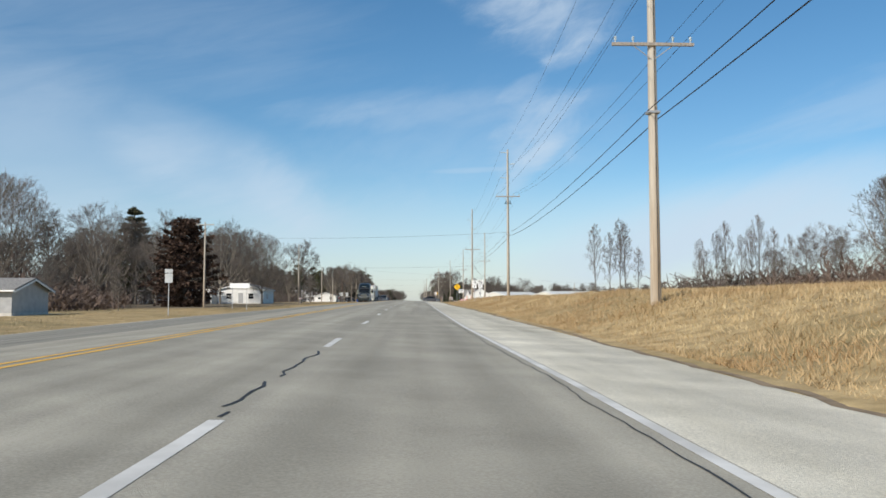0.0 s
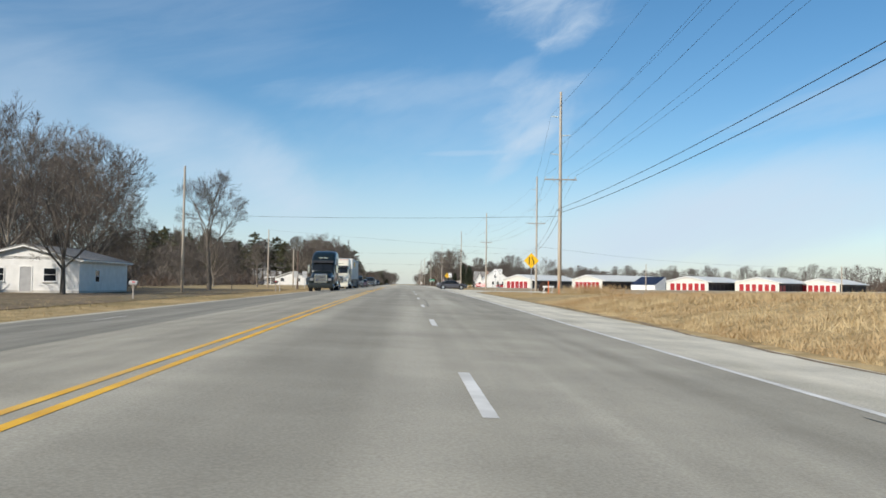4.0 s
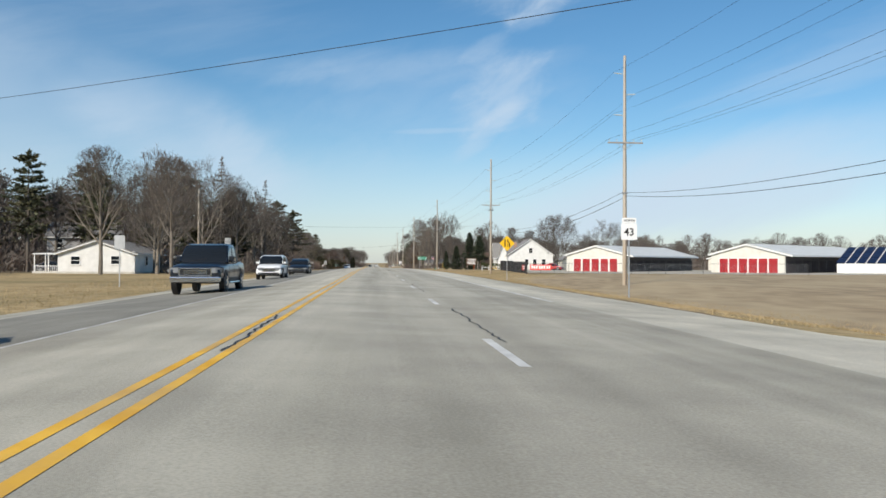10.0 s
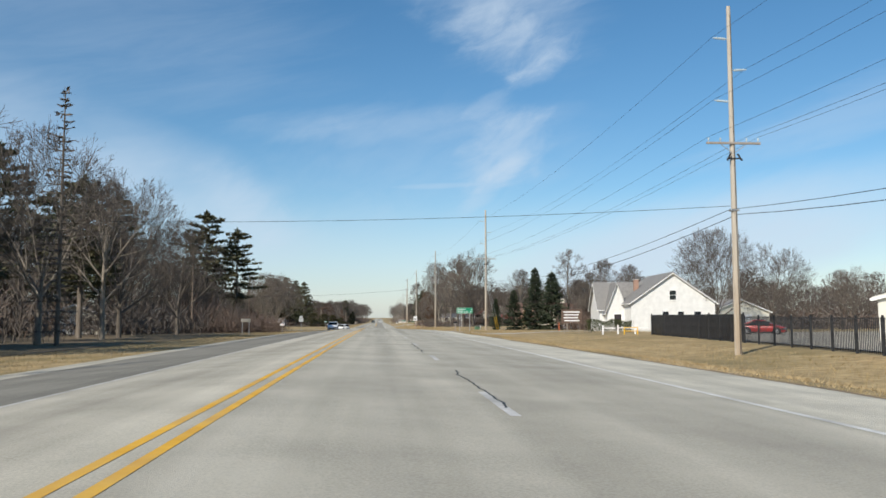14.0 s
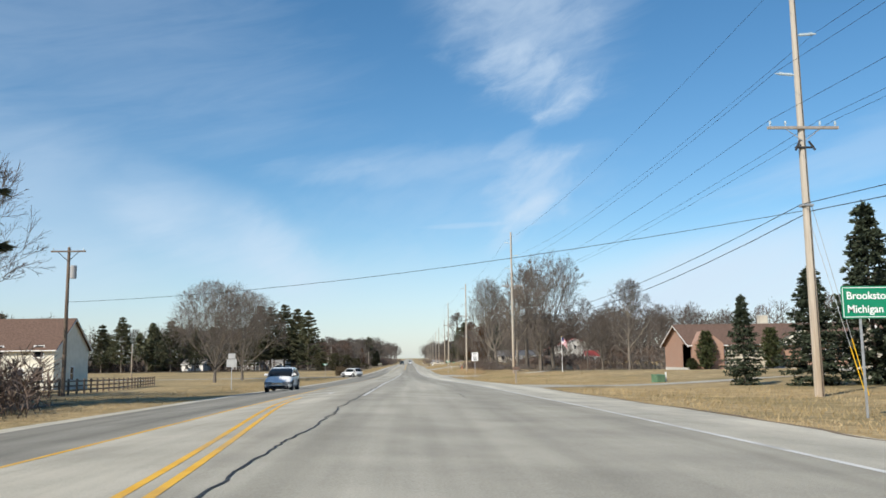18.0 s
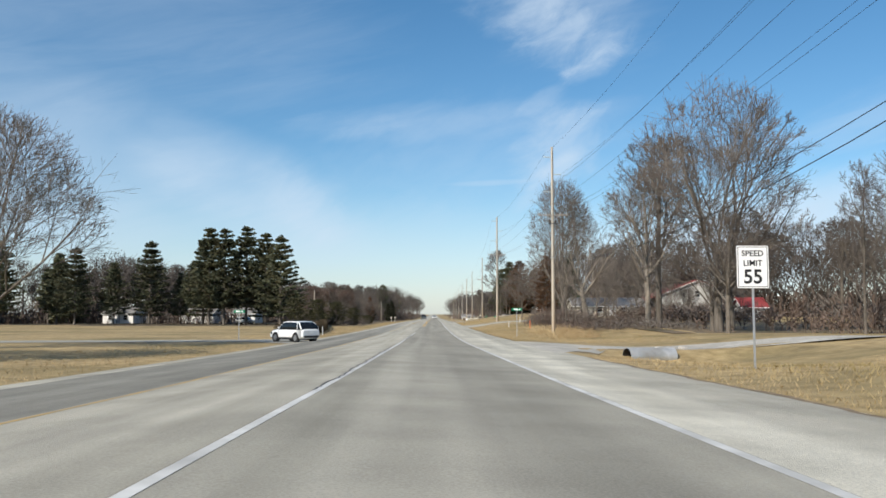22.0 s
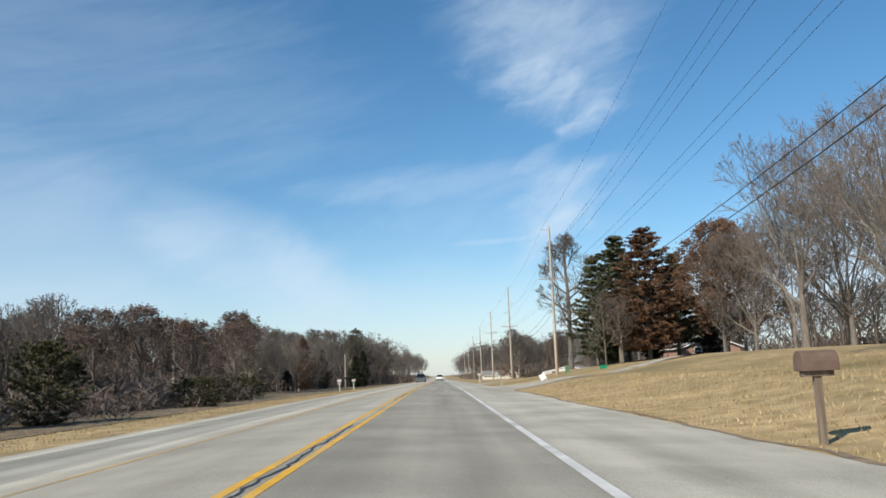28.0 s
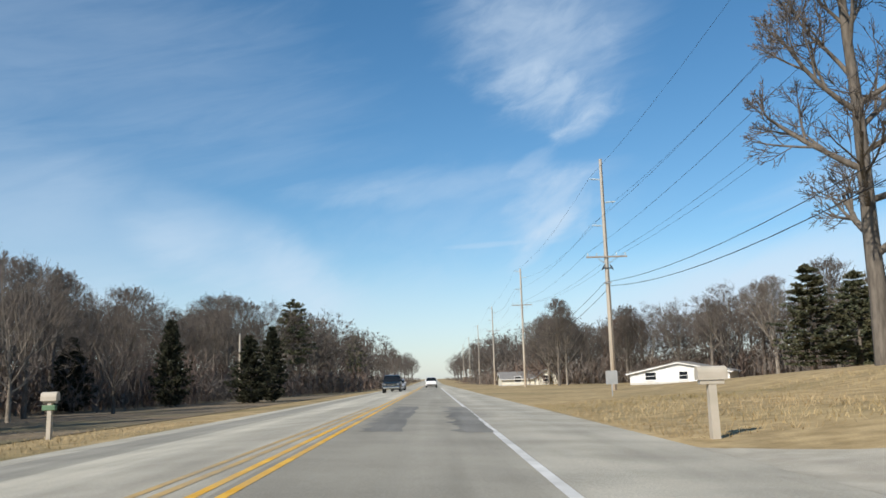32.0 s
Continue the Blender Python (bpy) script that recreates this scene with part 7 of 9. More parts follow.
storage(37.6, 387.4, 46.6, 379.0, 30.0, 5, 0, "long cream storage building with red roll-up doors and white roof")
storage(59.4, 372.3, 67.4, 362.2, 38.0, 6, 0, "long cream storage building with red roll-up doors and white roof")
storage(85.0, 436.0, 93.7, 427.3, 24.0, 5, 0, "cream storage building with red doors behind the long rows")
storage(92.0, 372.0, 103.0, 362.0, 34.0, 6, 0, "cream storage building with red doors beyond the field")
storage(116.0, 372.0, 127.0, 362.0, 34.0, 6, 2, "cream storage building with red doors beyond the field")
storage(143.0, 382.0, 153.0, 372.0, 30.0, 6, 0, "cream storage building with red doors beyond the field")

p = thing("solar_shed", 81.0, 362.0, float(road_z(360)) - 1.3, -46, label="white shed roofed with tilted dark blue solar panels", category="shed")
part("wall", prism([(0, -0.5), (7, -0.5), (7, 4.9), (0, 2.2)], 0, -4.5, 4.5), M["white_siding"], p)
for i in range(6):
    for j in range(3):
        a, b = j * 2.4, j * 2.4 + 2.18
        part("solar_panel", prism([(a - 0.1, 2.25 + a * 0.386), (b - 0.1, 2.25 + b * 0.386), (b - 0.1, 2.33 + b * 0.386), (a - 0.1, 2.33 + a * 0.386)], 0, -4.6 + i * 1.55, -3.28 + i * 1.55), M["solar"], p)
door_unit(p, -2.0, 0.1, 2.4, 2.0, "white_paint", slats=8, name="roll_up_door")

# white house by the storage lot
e_ = over_road(436, 3.3, 40.8)
p = house("house", 39.9, 436.0, -3, 11.0, 12.0, e_, e_ + 3.8, "white_siding", "grey_shingle", "white two-storey gabled house with a grey shingle roof", "y", chimney=(-3.0, 7.0, e_ + 3.2, 0.6, "brick_wall"), siding=0.22)
window_unit(p, 0.0, e_ + 0.9, 0.85, 1.2), window_unit(p, -1.0, 1.9, 0.8, 1.35), window_unit(p, 1.0, 1.9, 0.8, 1.35), window_unit(p, 3.2, 1.9, 0.9, 1.35), window_unit(p, 4.5, 1.9, 0.9, 1.3, y=4.0, side="right")
p2 = house("house", 33.6, 440.0, -6, 2.6, 7.0, over_road(440, 2.6, 33.6), over_road(440, 5.9, 33.6), "white_siding", "grey_shingle", "small steep-gabled white entrance wing beside the house", "y", siding=0.22)
door_unit(p2, 0.1, 0.2, 0.95, 2.05, "dark_door")
link = house("house", 35.2, 441.5, -6, 7.0, 8.0, over_road(441, 2.6, 35.2), over_road(441, 6.2, 35.2), "white_siding", "grey_shingle", "long grey-roofed wing joining the white house", "x", siding=0.22)
p = house("garage", 38.6, 482.0, 0, 8.0, 6.0, 2.4, 4.4, "beige_siding", "brown_shingle", "low tan garage with a brown shingle roof", "x", category="garage")
door_unit(p, -1.6, 0.05, 2.6, 1.9, "white_paint", slats=6, name="garage_door"), window_unit(p, 2.0, 1.4, 0.8, 0.8)
p = house("garage", 56.0, 452.0, 0, 9.0, 8.0, 2.8, 4.6, "cream_siding", "grey_shingle", "pale garage with a shallow roof behind the white house", "y", category="garage")
door_unit(p, 0.0, 0.05, 3.4, 2.2, "white_paint", slats=6, name="garage_door")

# brick ranch house with attached garage
e_ = over_road(525, 3.5, 48.0)
p = house("house", 47.0, 525.0, 0, 24.0, 10.0, e_, e_ + 2.35, "brick_wall", "brown_shingle", "low brick ranch house with a brown shingle roof and garage", "x", chimney=(-0.4, 6.5, e_ + 3.5, 1.0, "beige_siding"), over=0.5)
door_unit(p, -5.3, 0.1, 5.2, 2.3, "beige_siding", slats=6, name="garage_door")
window_unit(p, 2.2, 1.7, 1.6, 1.3), window_unit(p, 7.2, 1.7, 1.8, 1.3), door_unit(p, 4.8, 0.15, 1.0, 2.05, "dark_door")
part("front_gable", prism([(-12.0, -0.3), (-8.4, -0.3), (-8.4, e_), (-10.2, e_ + 1.5), (-12.0, e_)], 1, -0.9, 3.0), M["brick_wall"], p)
for wx in (1.0, 9.3):
    q = part("cross_gable", prism([(wx - 3.4, e_ - 0.05), (wx + 3.4, e_ - 0.05), (wx, e_ + 1.75)], 1, -0.9, 4.6), M["cream_siding"], p)
    for s in (-1, 1):
        part("gable_roof", prism([(wx + s * 3.8, e_ - 0.2), (wx, e_ + 1.78), (wx, e_ + 1.92), (wx + s * 3.8, e_ - 0.06)], 1, -1.2, 4.7), M["brown_shingle"], q)
# bricks of the front wall, beside the garage door
brick_me = None
for r in range(24):
    for c in range(5):
        xx = -11.6 + c * 0.235 + (0.117 if r % 2 else 0)
        if brick_me is None:
            b0 = part("brick", box(-0.105, 0.105, -0.016, 0.0, -0.03, 0.03), M["brick_wall"], p)
            brick_me = b0.data
            b0.location = (xx, -0.9, 0.3 + r * 0.13)
        else:
            b1 = new("brick", brick_me)
            b1.parent = p
            b1.location = (xx, -0.9, 0.3 + r * 0.13)

p = house("barn", 68.0, 589.0, 0, 20.0, 10.0, 2.5, 4.0, "white_siding", "green_roof", "long low white barn with a green metal roof on the lawn", "x", category="barn")
window_unit(p, -3.2, 1.5, 1.3, 0.9), window_unit(p, 4.0, 1.5, 1.3, 0.9)
door_unit(p, -10.0, 0.05, 3.0, 2.1, "white_paint", y=6.0, slats=6, name="barn_door", side="left", frame="dark_metal")

p = house("house", 52.8, 684.0, 0, 14.0, 11.0, 4.2, 6.9, "dull_siding", "red_roof", "pale grey-white gabled house with a red metal roof", "y", siding=0.22, over=0.5)
for wx, wz in ((-4.6, 1.5), (-1.2, 1.5), (-0.2, 1.5), (4.4, 1.5), (0.0, 4.3)):
    window_unit(p, wx, wz, 0.95, 1.2)
door_unit(p, 2.2, 0.1, 0.95, 2.0, "grey_paint")
part("porch_roof", prism([(-7.55, 3.95), (-10.6, 2.85), (-10.6, 2.97), (-7.55, 4.07)], 1, -0.4, 10.0), M["red_roof"], p)
# the dark under the porch roof is painted on this wall
part("porch_wall", box(-10.1, -7.02, 6.0, 6.12, -0.4, 2.9), M["shade_siding"], p, "dark back wall of the side porch")
for yy in (0.0, 3.0, 6.0, 9.0):
    part("porch_post", box(-10.3, -10.18, yy - 0.06, yy + 0.06, -0.4, 2.9, 0.01), M["white_paint"], p)
p = house("shed", 50.9, 650.5, 0, 3.4, 4.0, 2.1, 3.3, "dull_siding", "red_roof", "small white shed with a red metal roof between bare trees", "x", siding=0.2, category="shed", over=0.5)
door_unit(p, 0.6, 0.05, 1.0, 1.9, "white_paint")
e_ = over_road(680, 3.35, 35)
p = house("house", 35.0, 680.0, 0, 13.5, 8.0, e_, e_ + 1.5, "beige_siding", "grey_shingle", "low beige house with white windows on a raised lawn", "x", siding=0.2)
for wx in (-5.0, -2.0, 2.6, 5.2):
    window_unit(p, wx, 1.35, 1.1, 1.0)
door_unit(p, 0.5, 0.1, 0.95, 1.9, "white_paint")
e_ = over_road(789, 3.6, 43)
p = house("house", 41.5, 788.0, 8, 9.0, 9.0, e_, e_ + 1.7, "brick_wall", "grey_shingle", "brick house with a white-trimmed gable behind evergreen trees", "y", siding=0.22)
window_unit(p, -2, 1.4, 1.0, 1.1), window_unit(p, 2, 1.4, 1.0, 1.1)
e_ = over_road(866, 1.1, 32.6)
p = house("house", 32.6, 866.0, -27, 12.0, 8.0, e_, e_ + 1.2, "white_siding", "grey_shingle", "long low white ranch house with a shallow roof", "y", siding=0.22)
window_unit(p, -3.4, 1.0, 1.3, 0.9), window_unit(p, 0.6, 1.0, 1.0, 0.9), window_unit(p, 3.6, 1.0, 1.3, 0.9)
e_ = over_road(925, 0.9, 22)
p = house("house", 22.0, 925.0, 0, 12.5, 9.0, e_, e_ + 1.3, "cream_siding", "grey_shingle", "cream house with a front gable near the crest", "x", siding=0.22)
q = part("cross_gable", prism([(0.0, 0.0), (5.0, 0.0), (5.0, e_), (2.2, e_ + 1.55), (0.0, e_)], 1, -1.4, 4.5), M["cream_siding"], p)
for a, b in ((-0.35, 2.2), (5.35, 2.2)):
    part("gable_roof", prism([(a, e_ - 0.1), (b, e_ + 1.58), (b, e_ + 1.72), (a, e_ + 0.04)], 1, -1.8, 4.6), M["grey_shingle"], q)
window_unit(p, 2.3, 1.2, 1.6, 1.1, y=-1.4), window_unit(p, -3.2, 1.2, 1.2, 1.0)
p = house("house", -38.0, 905.0, 10, 11.0, 8.0, 2.6, 4.3, "grey_paint", "grey_shingle", "grey house at the edge of the woods", "x")
window_unit(p, -2.5, 1.4, 1.1, 1.1), window_unit(p, 2.5, 1.4, 1.1, 1.1)

# ---------------------------------------------------------------- fences


def fence_line(name, pts, label, post_every, h, kind, group="fences along the highway"):
    x0, y0 = pts[0]
    p = thing(name, x0, y0, gz(x0, y0), label=label, category="fence", group=group)
    g0 = gz(x0, y0)
    shared = {}

    def piece(nm, bm_maker, mat, x, y, z, ang):
        if nm not in shared:
            ob = part(nm, bm_maker(), M[mat], p)
            shared[nm] = ob.data
        else:
            ob = new(nm, shared[nm])
            ob.parent = p
        ob.matrix_basis = pose(x - x0, y - y0, z - g0, 0, 0, ang)
        return ob

    for (xa, ya), (xb, yb) in zip(pts[:-1], pts[1:]):
        L = math.hypot(xb - xa, yb - ya)
        ang = math.degrees(math.atan2(yb - ya, xb - xa))
        n = max(1, round(L / post_every))
        for i in range(n + 1):
            u = i / n
            x, y = xa + (xb - xa) * u, ya + (yb - ya) * u
            if kind == "iron":
                piece("post", lambda: box(-0.05, 0.05, -0.05, 0.05, -0.2, h + 0.1, 0.008), "dark_metal", x, y, gz(x, y), ang)
            elif kind == "chain":
                piece("post", lambda: rod((0, 0, -0.2), (0, 0, h + 0.05), 0.03, sides=8), "dark_metal", x, y, gz(x, y), ang)
            else:
                piece("post", lambda: box(-0.07, 0.07, -0.07, 0.07, -0.2, h + 0.08, 0.012), "pole_dark", x, y, gz(x, y), ang)
            if i < n:
                x2, y2 = xa + (xb - xa) * (i + 1) / n, ya + (yb - ya) * (i + 1) / n
                za, zb = gz(x, y) - g0, gz(x2, y2) - g0
                a, b = Vector((x - x0, y - y0, za)), Vector((x2 - x0, y2 - y0, zb))
                if kind == "iron":
                    for zz in (0.15, h - 0.08):
                        part("rail", rod(a + Vector((0, 0, zz)), b + Vector((0, 0, zz)), 0.018, sides=6), M["dark_metal"], p)
                    m = int(L / n / 0.17)
                    for j in range(1, m):
                        v = (i + j / m) / n
                        xx, yy = xa + (xb - xa) * v, ya + (yb - ya) * v
                        piece("picket", lambda: box(-0.015, 0.015, -0.015, 0.015, 0.03, h), "dark_metal", xx, yy, gz(xx, yy), ang)
                elif kind == "chain":
                    part("rail", rod(a + Vector((0, 0, h)), b + Vector((0, 0, h)), 0.02, sides=6), M["dark_metal"], p)
                    segs = []
                    step = 0.16
                    seg_l = (b - a).length
                    q = -h
                    while q < seg_l:
                        for s in (0, 1):
                            u0, u1 = max(0, q), min(seg_l, q + h)
                            z0, z1 = (u0 - q, u1 - q) if s == 0 else (h - (u0 - q), h - (u1 - q))
                            pa, pb = a.lerp(b, u0 / seg_l), a.lerp(b, u1 / seg_l)
                            segs.append((pa.x, pa.y, pa.z + z0, pb.x, pb.y, pb.z + z1, 0, 0))
                        q += step
                    v_, f_ = blade_twigs(np.array(segs), 0.004, i)
                    raw_mesh("wire_mesh", v_, f_, M["steel"], p)
                else:
                    for zz in (0.3, 0.65, 1.0):
                        d = (b - a).normalized()
                        part("rail", rod(a + Vector((0, 0, zz)), b + Vector((0, 0, zz)), 0.055, sides=6), M["pole_dark"], p)
    return p


fence_line("iron_fence", [(28.7, 411), (26.6, 383), (25.0, 360.0)], "black iron picket fence round the storage lot", 2.5, 1.8, "iron")
fence_line("chain_link_fence", [(25.0, 359.8), (33.8, 351), (44.6, 346.5), (60.0, 341.0)], "grey chain-link fence with steel posts at the field edge", 2.6, 1.5, "chain")
fence_line("rail_fence", [(-20.5, 470), (-23.5, 492), (-27.5, 517), (-32, 540)], "dark wooden three-rail fence round the lawn", 2.6, 1.1, "rail")
fence_line("rail_fence", [(-20.5, 470), (-40, 468), (-60, 466)], "dark wooden three-rail fence round the lawn", 2.6, 1.1, "rail")


def slat_panel(xa, ya, xb, yb, h):
    """A close-boarded black gate panel set in the fence."""
    L, ang = math.hypot(xb - xa, yb - ya), math.degrees(math.atan2(yb - ya, xb - xa))
    p = thing("fence_gate", xa, ya, gz(xa, ya), ang, label="black close-slatted gate panel in the lot fence", category="gate")
    first = None
    for i in range(int(L / 0.13)):
        if first is None:
            first = part("slat", box(-0.05, 0.05, -0.012, 0.012, 0.06, h, 0.004), M["black_paint"], p)
            ob = first
        else:
            ob = new("slat", first.data)
            ob.parent = p
        ob.location = (0.06 + i * 0.13, 0, 0)
    for zz in (0.25, h - 0.25):
        part("rail", box(0, L, 0.013, 0.05, zz - 0.03, zz + 0.03), M["dark_metal"], p)
    for xx in (0.0, L / 2, L):
        part("post", box(xx - 0.05, xx + 0.05, 0.014, 0.11, -0.2, h + 0.12, 0.01), M["dark_metal"], p)


slat_panel(27.0, 386.0, 28.05, 400.8, 1.95)
slat_panel(28.05, 400.9, 28.6, 410.4, 1.95)


def banner(xa, ya, xb, yb, z0, z1, bars):
    g = gz(xa, ya)
    ang = math.degrees(math.atan2(yb - ya, xb - xa))
    L = math.hypot(xb - xa, yb - ya)
    p = thing("banner", xa, ya, g, ang, label="red vinyl advertising banner tied to the fence", category="banner", group="banners on the fence")
    part("sheet", bevelled(box(0, L, -0.10, -0.085, z0, z1), 0.004), M["banner"], p)
    for a, b, c, d in bars:
        part("bar", box(a * L, b * L, -0.108, -0.102, z0 + c * (z1 - z0), z0 + d * (z1 - z0)), M["sign_white"], p)


banner(25.45, 359.35, 28.15, 356.65, 0.55, 1.4, [(0.06, 0.14, 0.25, 0.8), (0.17, 0.25, 0.25, 0.8), (0.28, 0.36, 0.25, 0.8), (0.42, 0.5, 0.25, 0.8), (0.53, 0.61, 0.25, 0.8), (0.64, 0.72, 0.25, 0.8), (0.78, 0.86, 0.25, 0.8), (0.89, 0.95, 0.25, 0.8)])
banner(25.5, 366.5, 25.2, 361.0, 0.5, 1.3, [(0.1, 0.9, 0.55, 0.8), (0.2, 0.8, 0.2, 0.4)])

# ---------------------------------------------------------------- roadside things


def mailbox(x, y, mat, h=1.05, post="grey_wood", rz=0, flag=True, tilt=0, label="mailbox on a wooden post at the roadside", holder=None, wide=1.0, taper=False):
    p = thing("mailbox", x, y, gz(x, y), rz, label=label, category="mailbox", group="roadside mailboxes")
    if taper:
        part("post", prism([(-0.10, -0.1), (0.10, -0.1), (0.065, h - 0.12), (-0.065, h - 0.12)], 1, -0.07, 0.07), M[post], p)
    else:
        part("post", box(-0.05, 0.05, -0.05, 0.05, -0.2, h - 0.1, 0.008), M[post], p)
    part("arm", box(-0.08, 0.08, -0.22, 0.22, h - 0.14, h - 0.06, 0.008), M[post], p)
    w = 0.10 * wide
    pts = [(-w, h - 0.06), (w, h - 0.06)] + [(w * math.cos(a), h + 0.08 + w * math.sin(a)) for a in np.linspace(0, math.pi, 9)]
    b = part("box", prism(pts, 1, -0.26, 0.26), M[mat], p)
    part("door", prism([(u * 0.96, (v - h) * 0.97 + h) for u, v in pts], 1, -0.275, -0.262), M[mat], b)
    if flag:
        part("flag", box(w + 0.003, w + 0.012, -0.05, 0.10, h + 0.04, h + 0.12), M["red_paint"], b, "small red flag")
    if holder:
        part("paper_holder", box(-0.09, 0.09, -0.25, 0.2, h - 0.38, h - 0.2, 0.02), M[holder], p)
    if tilt:
        p.rotation_euler = (0, radians(tilt), radians(rz))


mailbox(11.4, 435.8, "black_paint", label="black metal mailbox on a wooden post", rz=90)
mailbox(-11.5, 446.0, "white_paint", label="white mailbox on a wooden post", rz=-90)
mailbox(10.0, 492.4, "brown_box", h=1.15, tilt=-6, rz=90, label="rusty brown mailbox on a leaning post")
mailbox(7.6, 679.0, "brown_box", h=1.1, rz=90, post="pole_dark", wide=1.5, label="brown mailbox with a red flag on a wooden post")
mailbox(7.5, 739.3, "brown_box", h=1.1, rz=90, wide=1.4, label="wide brown mailbox with red markings beside the drive")
mailbox(7.44, 778.0, "plastic_tan", h=1.1, rz=90, taper=True, post="plastic_tan", wide=1.05, label="tan moulded mailbox on a tapered tan post")
mailbox(-10.9, 777.6, "plastic_tan", h=1.35, flag=False, rz=-90, holder="grey_paint", taper=True, post="plastic_tan", wide=1.9, tilt=5, label="wide tan mailbox leaning on a moulded tan post")
mailbox(-10.5, 791.7, "plastic_tan", h=1.35, flag=False, rz=-90, holder="green_paint", taper=True, post="plastic_tan", wide=1.6, label="tan mailbox with a green paper holder on a tan post")
mailbox(-12.0, 183.0, "black_paint", rz=-90)
mailbox(-15.5, 145.0, "grey_paint", rz=-90)
# flagpole
p = thing("flagpole", 22.65, 541.5, gz(22.65, 541.5), label="white flagpole with a striped flag on the lawn", category="flagpole")
part("pole", rod((0, 0, -0.1), (0, 0, 4.8), 0.04, 0.025, 10), M["white_paint"], p)
part("finial", rod((0, 0, 4.8), (0, 0, 4.9), 0.05, 0.02, 10), M["sign_yellow"], p)
NU = 12


def cloth_strip(name, u0, u1, v0, v1, mat, parent, lift=0.0):
    vs, fs = [], []
    for i in range(NU + 1):
        u = u0 + (u1 - u0) * i / NU
        sag = -0.55 * u * u
        wave = 0.09 * math.sin(u * 7.0) * u
        for v in (v0, v1):
            vs.append((0.03 + u * 0.62, wave - lift, 4.65 - v + sag))
    for i in range(NU):
        fs.append((2 * i, 2 * i + 1, 2 * i + 3, 2 * i + 2))
    return raw_mesh(name, vs, fs, M[mat], parent, smooth=True)


for i in range(13):
    f_ = cloth_strip("stripe", 0, 1.2, i * 0.07, (i + 1) * 0.07, "flag_red" if i % 2 == 0 else "sign_white", p)
cloth_strip("canton", 0, 0.48, 0.0, 0.49, "flag_blue", p, 0.006)

# culvert under the drive
p = thing("culvert", 12.3, 568.3, gz(12.3, 568.3) - 0.36, -72, label="galvanised corrugated culvert with a dark open mouth under the drive", category="culvert")
n_, R_ = 24, 0.46
rings = []
for i in range(49):
    r = R_ + (0.012 if i % 2 else 0.0)
    rings.append([(r * math.cos(6.283185 * k_ / n_), i * 0.06, R_ + r * math.sin(6.283185 * k_ / n_)) for k_ in range(n_)])
# dark inner skin that paints the shade inside the pipe
lining = [[((R_ - 0.04) * math.cos(6.283185 * k_ / n_), yy, R_ + (R_ - 0.04) * math.sin(6.283185 * k_ / n_)) for k_ in range(n_)] for yy in (0.004, 0.6)]
for nm, rows_, mat_ in (("pipe", rings, "galvanised"), ("lining", lining, "dark_metal")):
    fs = [(a * n_ + k_, a * n_ + (k_ + 1) % n_, (a + 1) * n_ + (k_ + 1) % n_, (a + 1) * n_ + k_) for a in range(len(rows_) - 1) for k_ in range(n_)]
    raw_mesh(nm, [q for ring in rows_ for q in ring], fs, M[mat_], p)
# black disc closes the pipe and stands in for its dark depth
part("pipe_end", rod((0, 0.45, R_), (0, 0.5, R_), R_ - 0.045, sides=24), M["black_paint"], p, "dark hollow of the pipe")
# utility boxes and lot furniture
p = thing("utility_box", 20.6, 490.2, gz(20.6, 490.2), 20, label="low green metal utility box on the lawn", category="utility box")
part("cabinet", box(-0.42, 0.36, -0.35, 0.35, -0.05, 0.5, 0.04), M["green_paint"], p)
part("lid", prism([(-0.37, 0.5), (0.37, 0.5), (0.32, 0.6), (-0.32, 0.57)], 0, -0.44, 0.38), M["green_paint"], p)
part("marker_post", box(0.62, 0.72, -0.05, 0.05, -0.1, 0.75, 0.01), M["white_paint"], p)
p = thing("barricade_stand", 16.0, 167.0, gz(16, 167), 10, label="small white folding stand in the grass", category="stand")
for s in (-1, 1):
    for q in (-1, 1):
        part("leg", rod((s * 0.45, q * 0.22, -0.05), (s * 0.40, q * 0.03, 0.75), 0.025, sides=6), M["white_paint"], p)
part("board", box(-0.55, 0.55, -0.05, 0.05, 0.62, 0.78, 0.01), M["white_paint"], p)
for x, y in ((25.4, 417.0), (26.8, 416.2), (28.4, 415.4), (29.6, 413.5)):
    p = thing("bollard", x, y, gz(x, y), label="short white wooden post beside the drive", category="bollard", group="white posts by the drive")
    part("post", bevelled(box(-0.07, 0.07, -0.07, 0.07, -0.1, 0.95), 0.01), M["white_paint"], p)
    part("rail", box(0.07, 1.4, -0.03, 0.03, 0.6, 0.7), M["white_paint"], p)
for i in range(9):
    x, y = 14.8 + (i % 3) * 0.7 + (i // 3) * 0.15, 571.0 + (i // 3) * 0.8
    p = thing("stone", x, y, gz(x, y), i * 40, label="rough pale stone beside the culvert", category="stone", group="stones by the culvert")
    bm = bmesh.new()
    bmesh.ops.create_icosphere(bm, subdivisions=2, radius=0.2)
    r_ = random.Random(i)
    for v in bm.verts:
        v.co *= r_.uniform(0.75, 1.15)
        v.co.z = v.co.z * 0.6 + 0.05
    part("block", bm, M["stone"], p)

p = thing("barrier", 27.4, 413.6, gz(27.4, 413.6), label="low yellow tube barrier beside the drive", category="barrier")
for s in (-0.7, 0.7):
    part("post", rod((s, 0, -0.1), (s, 0, 0.75), 0.05, sides=10), M["sign_yellow"], p)
for zz in (0.35, 0.7):
    part("rail", rod((-0.7, 0, zz), (0.7, 0, zz), 0.04, sides=8), M["sign_yellow"], p)
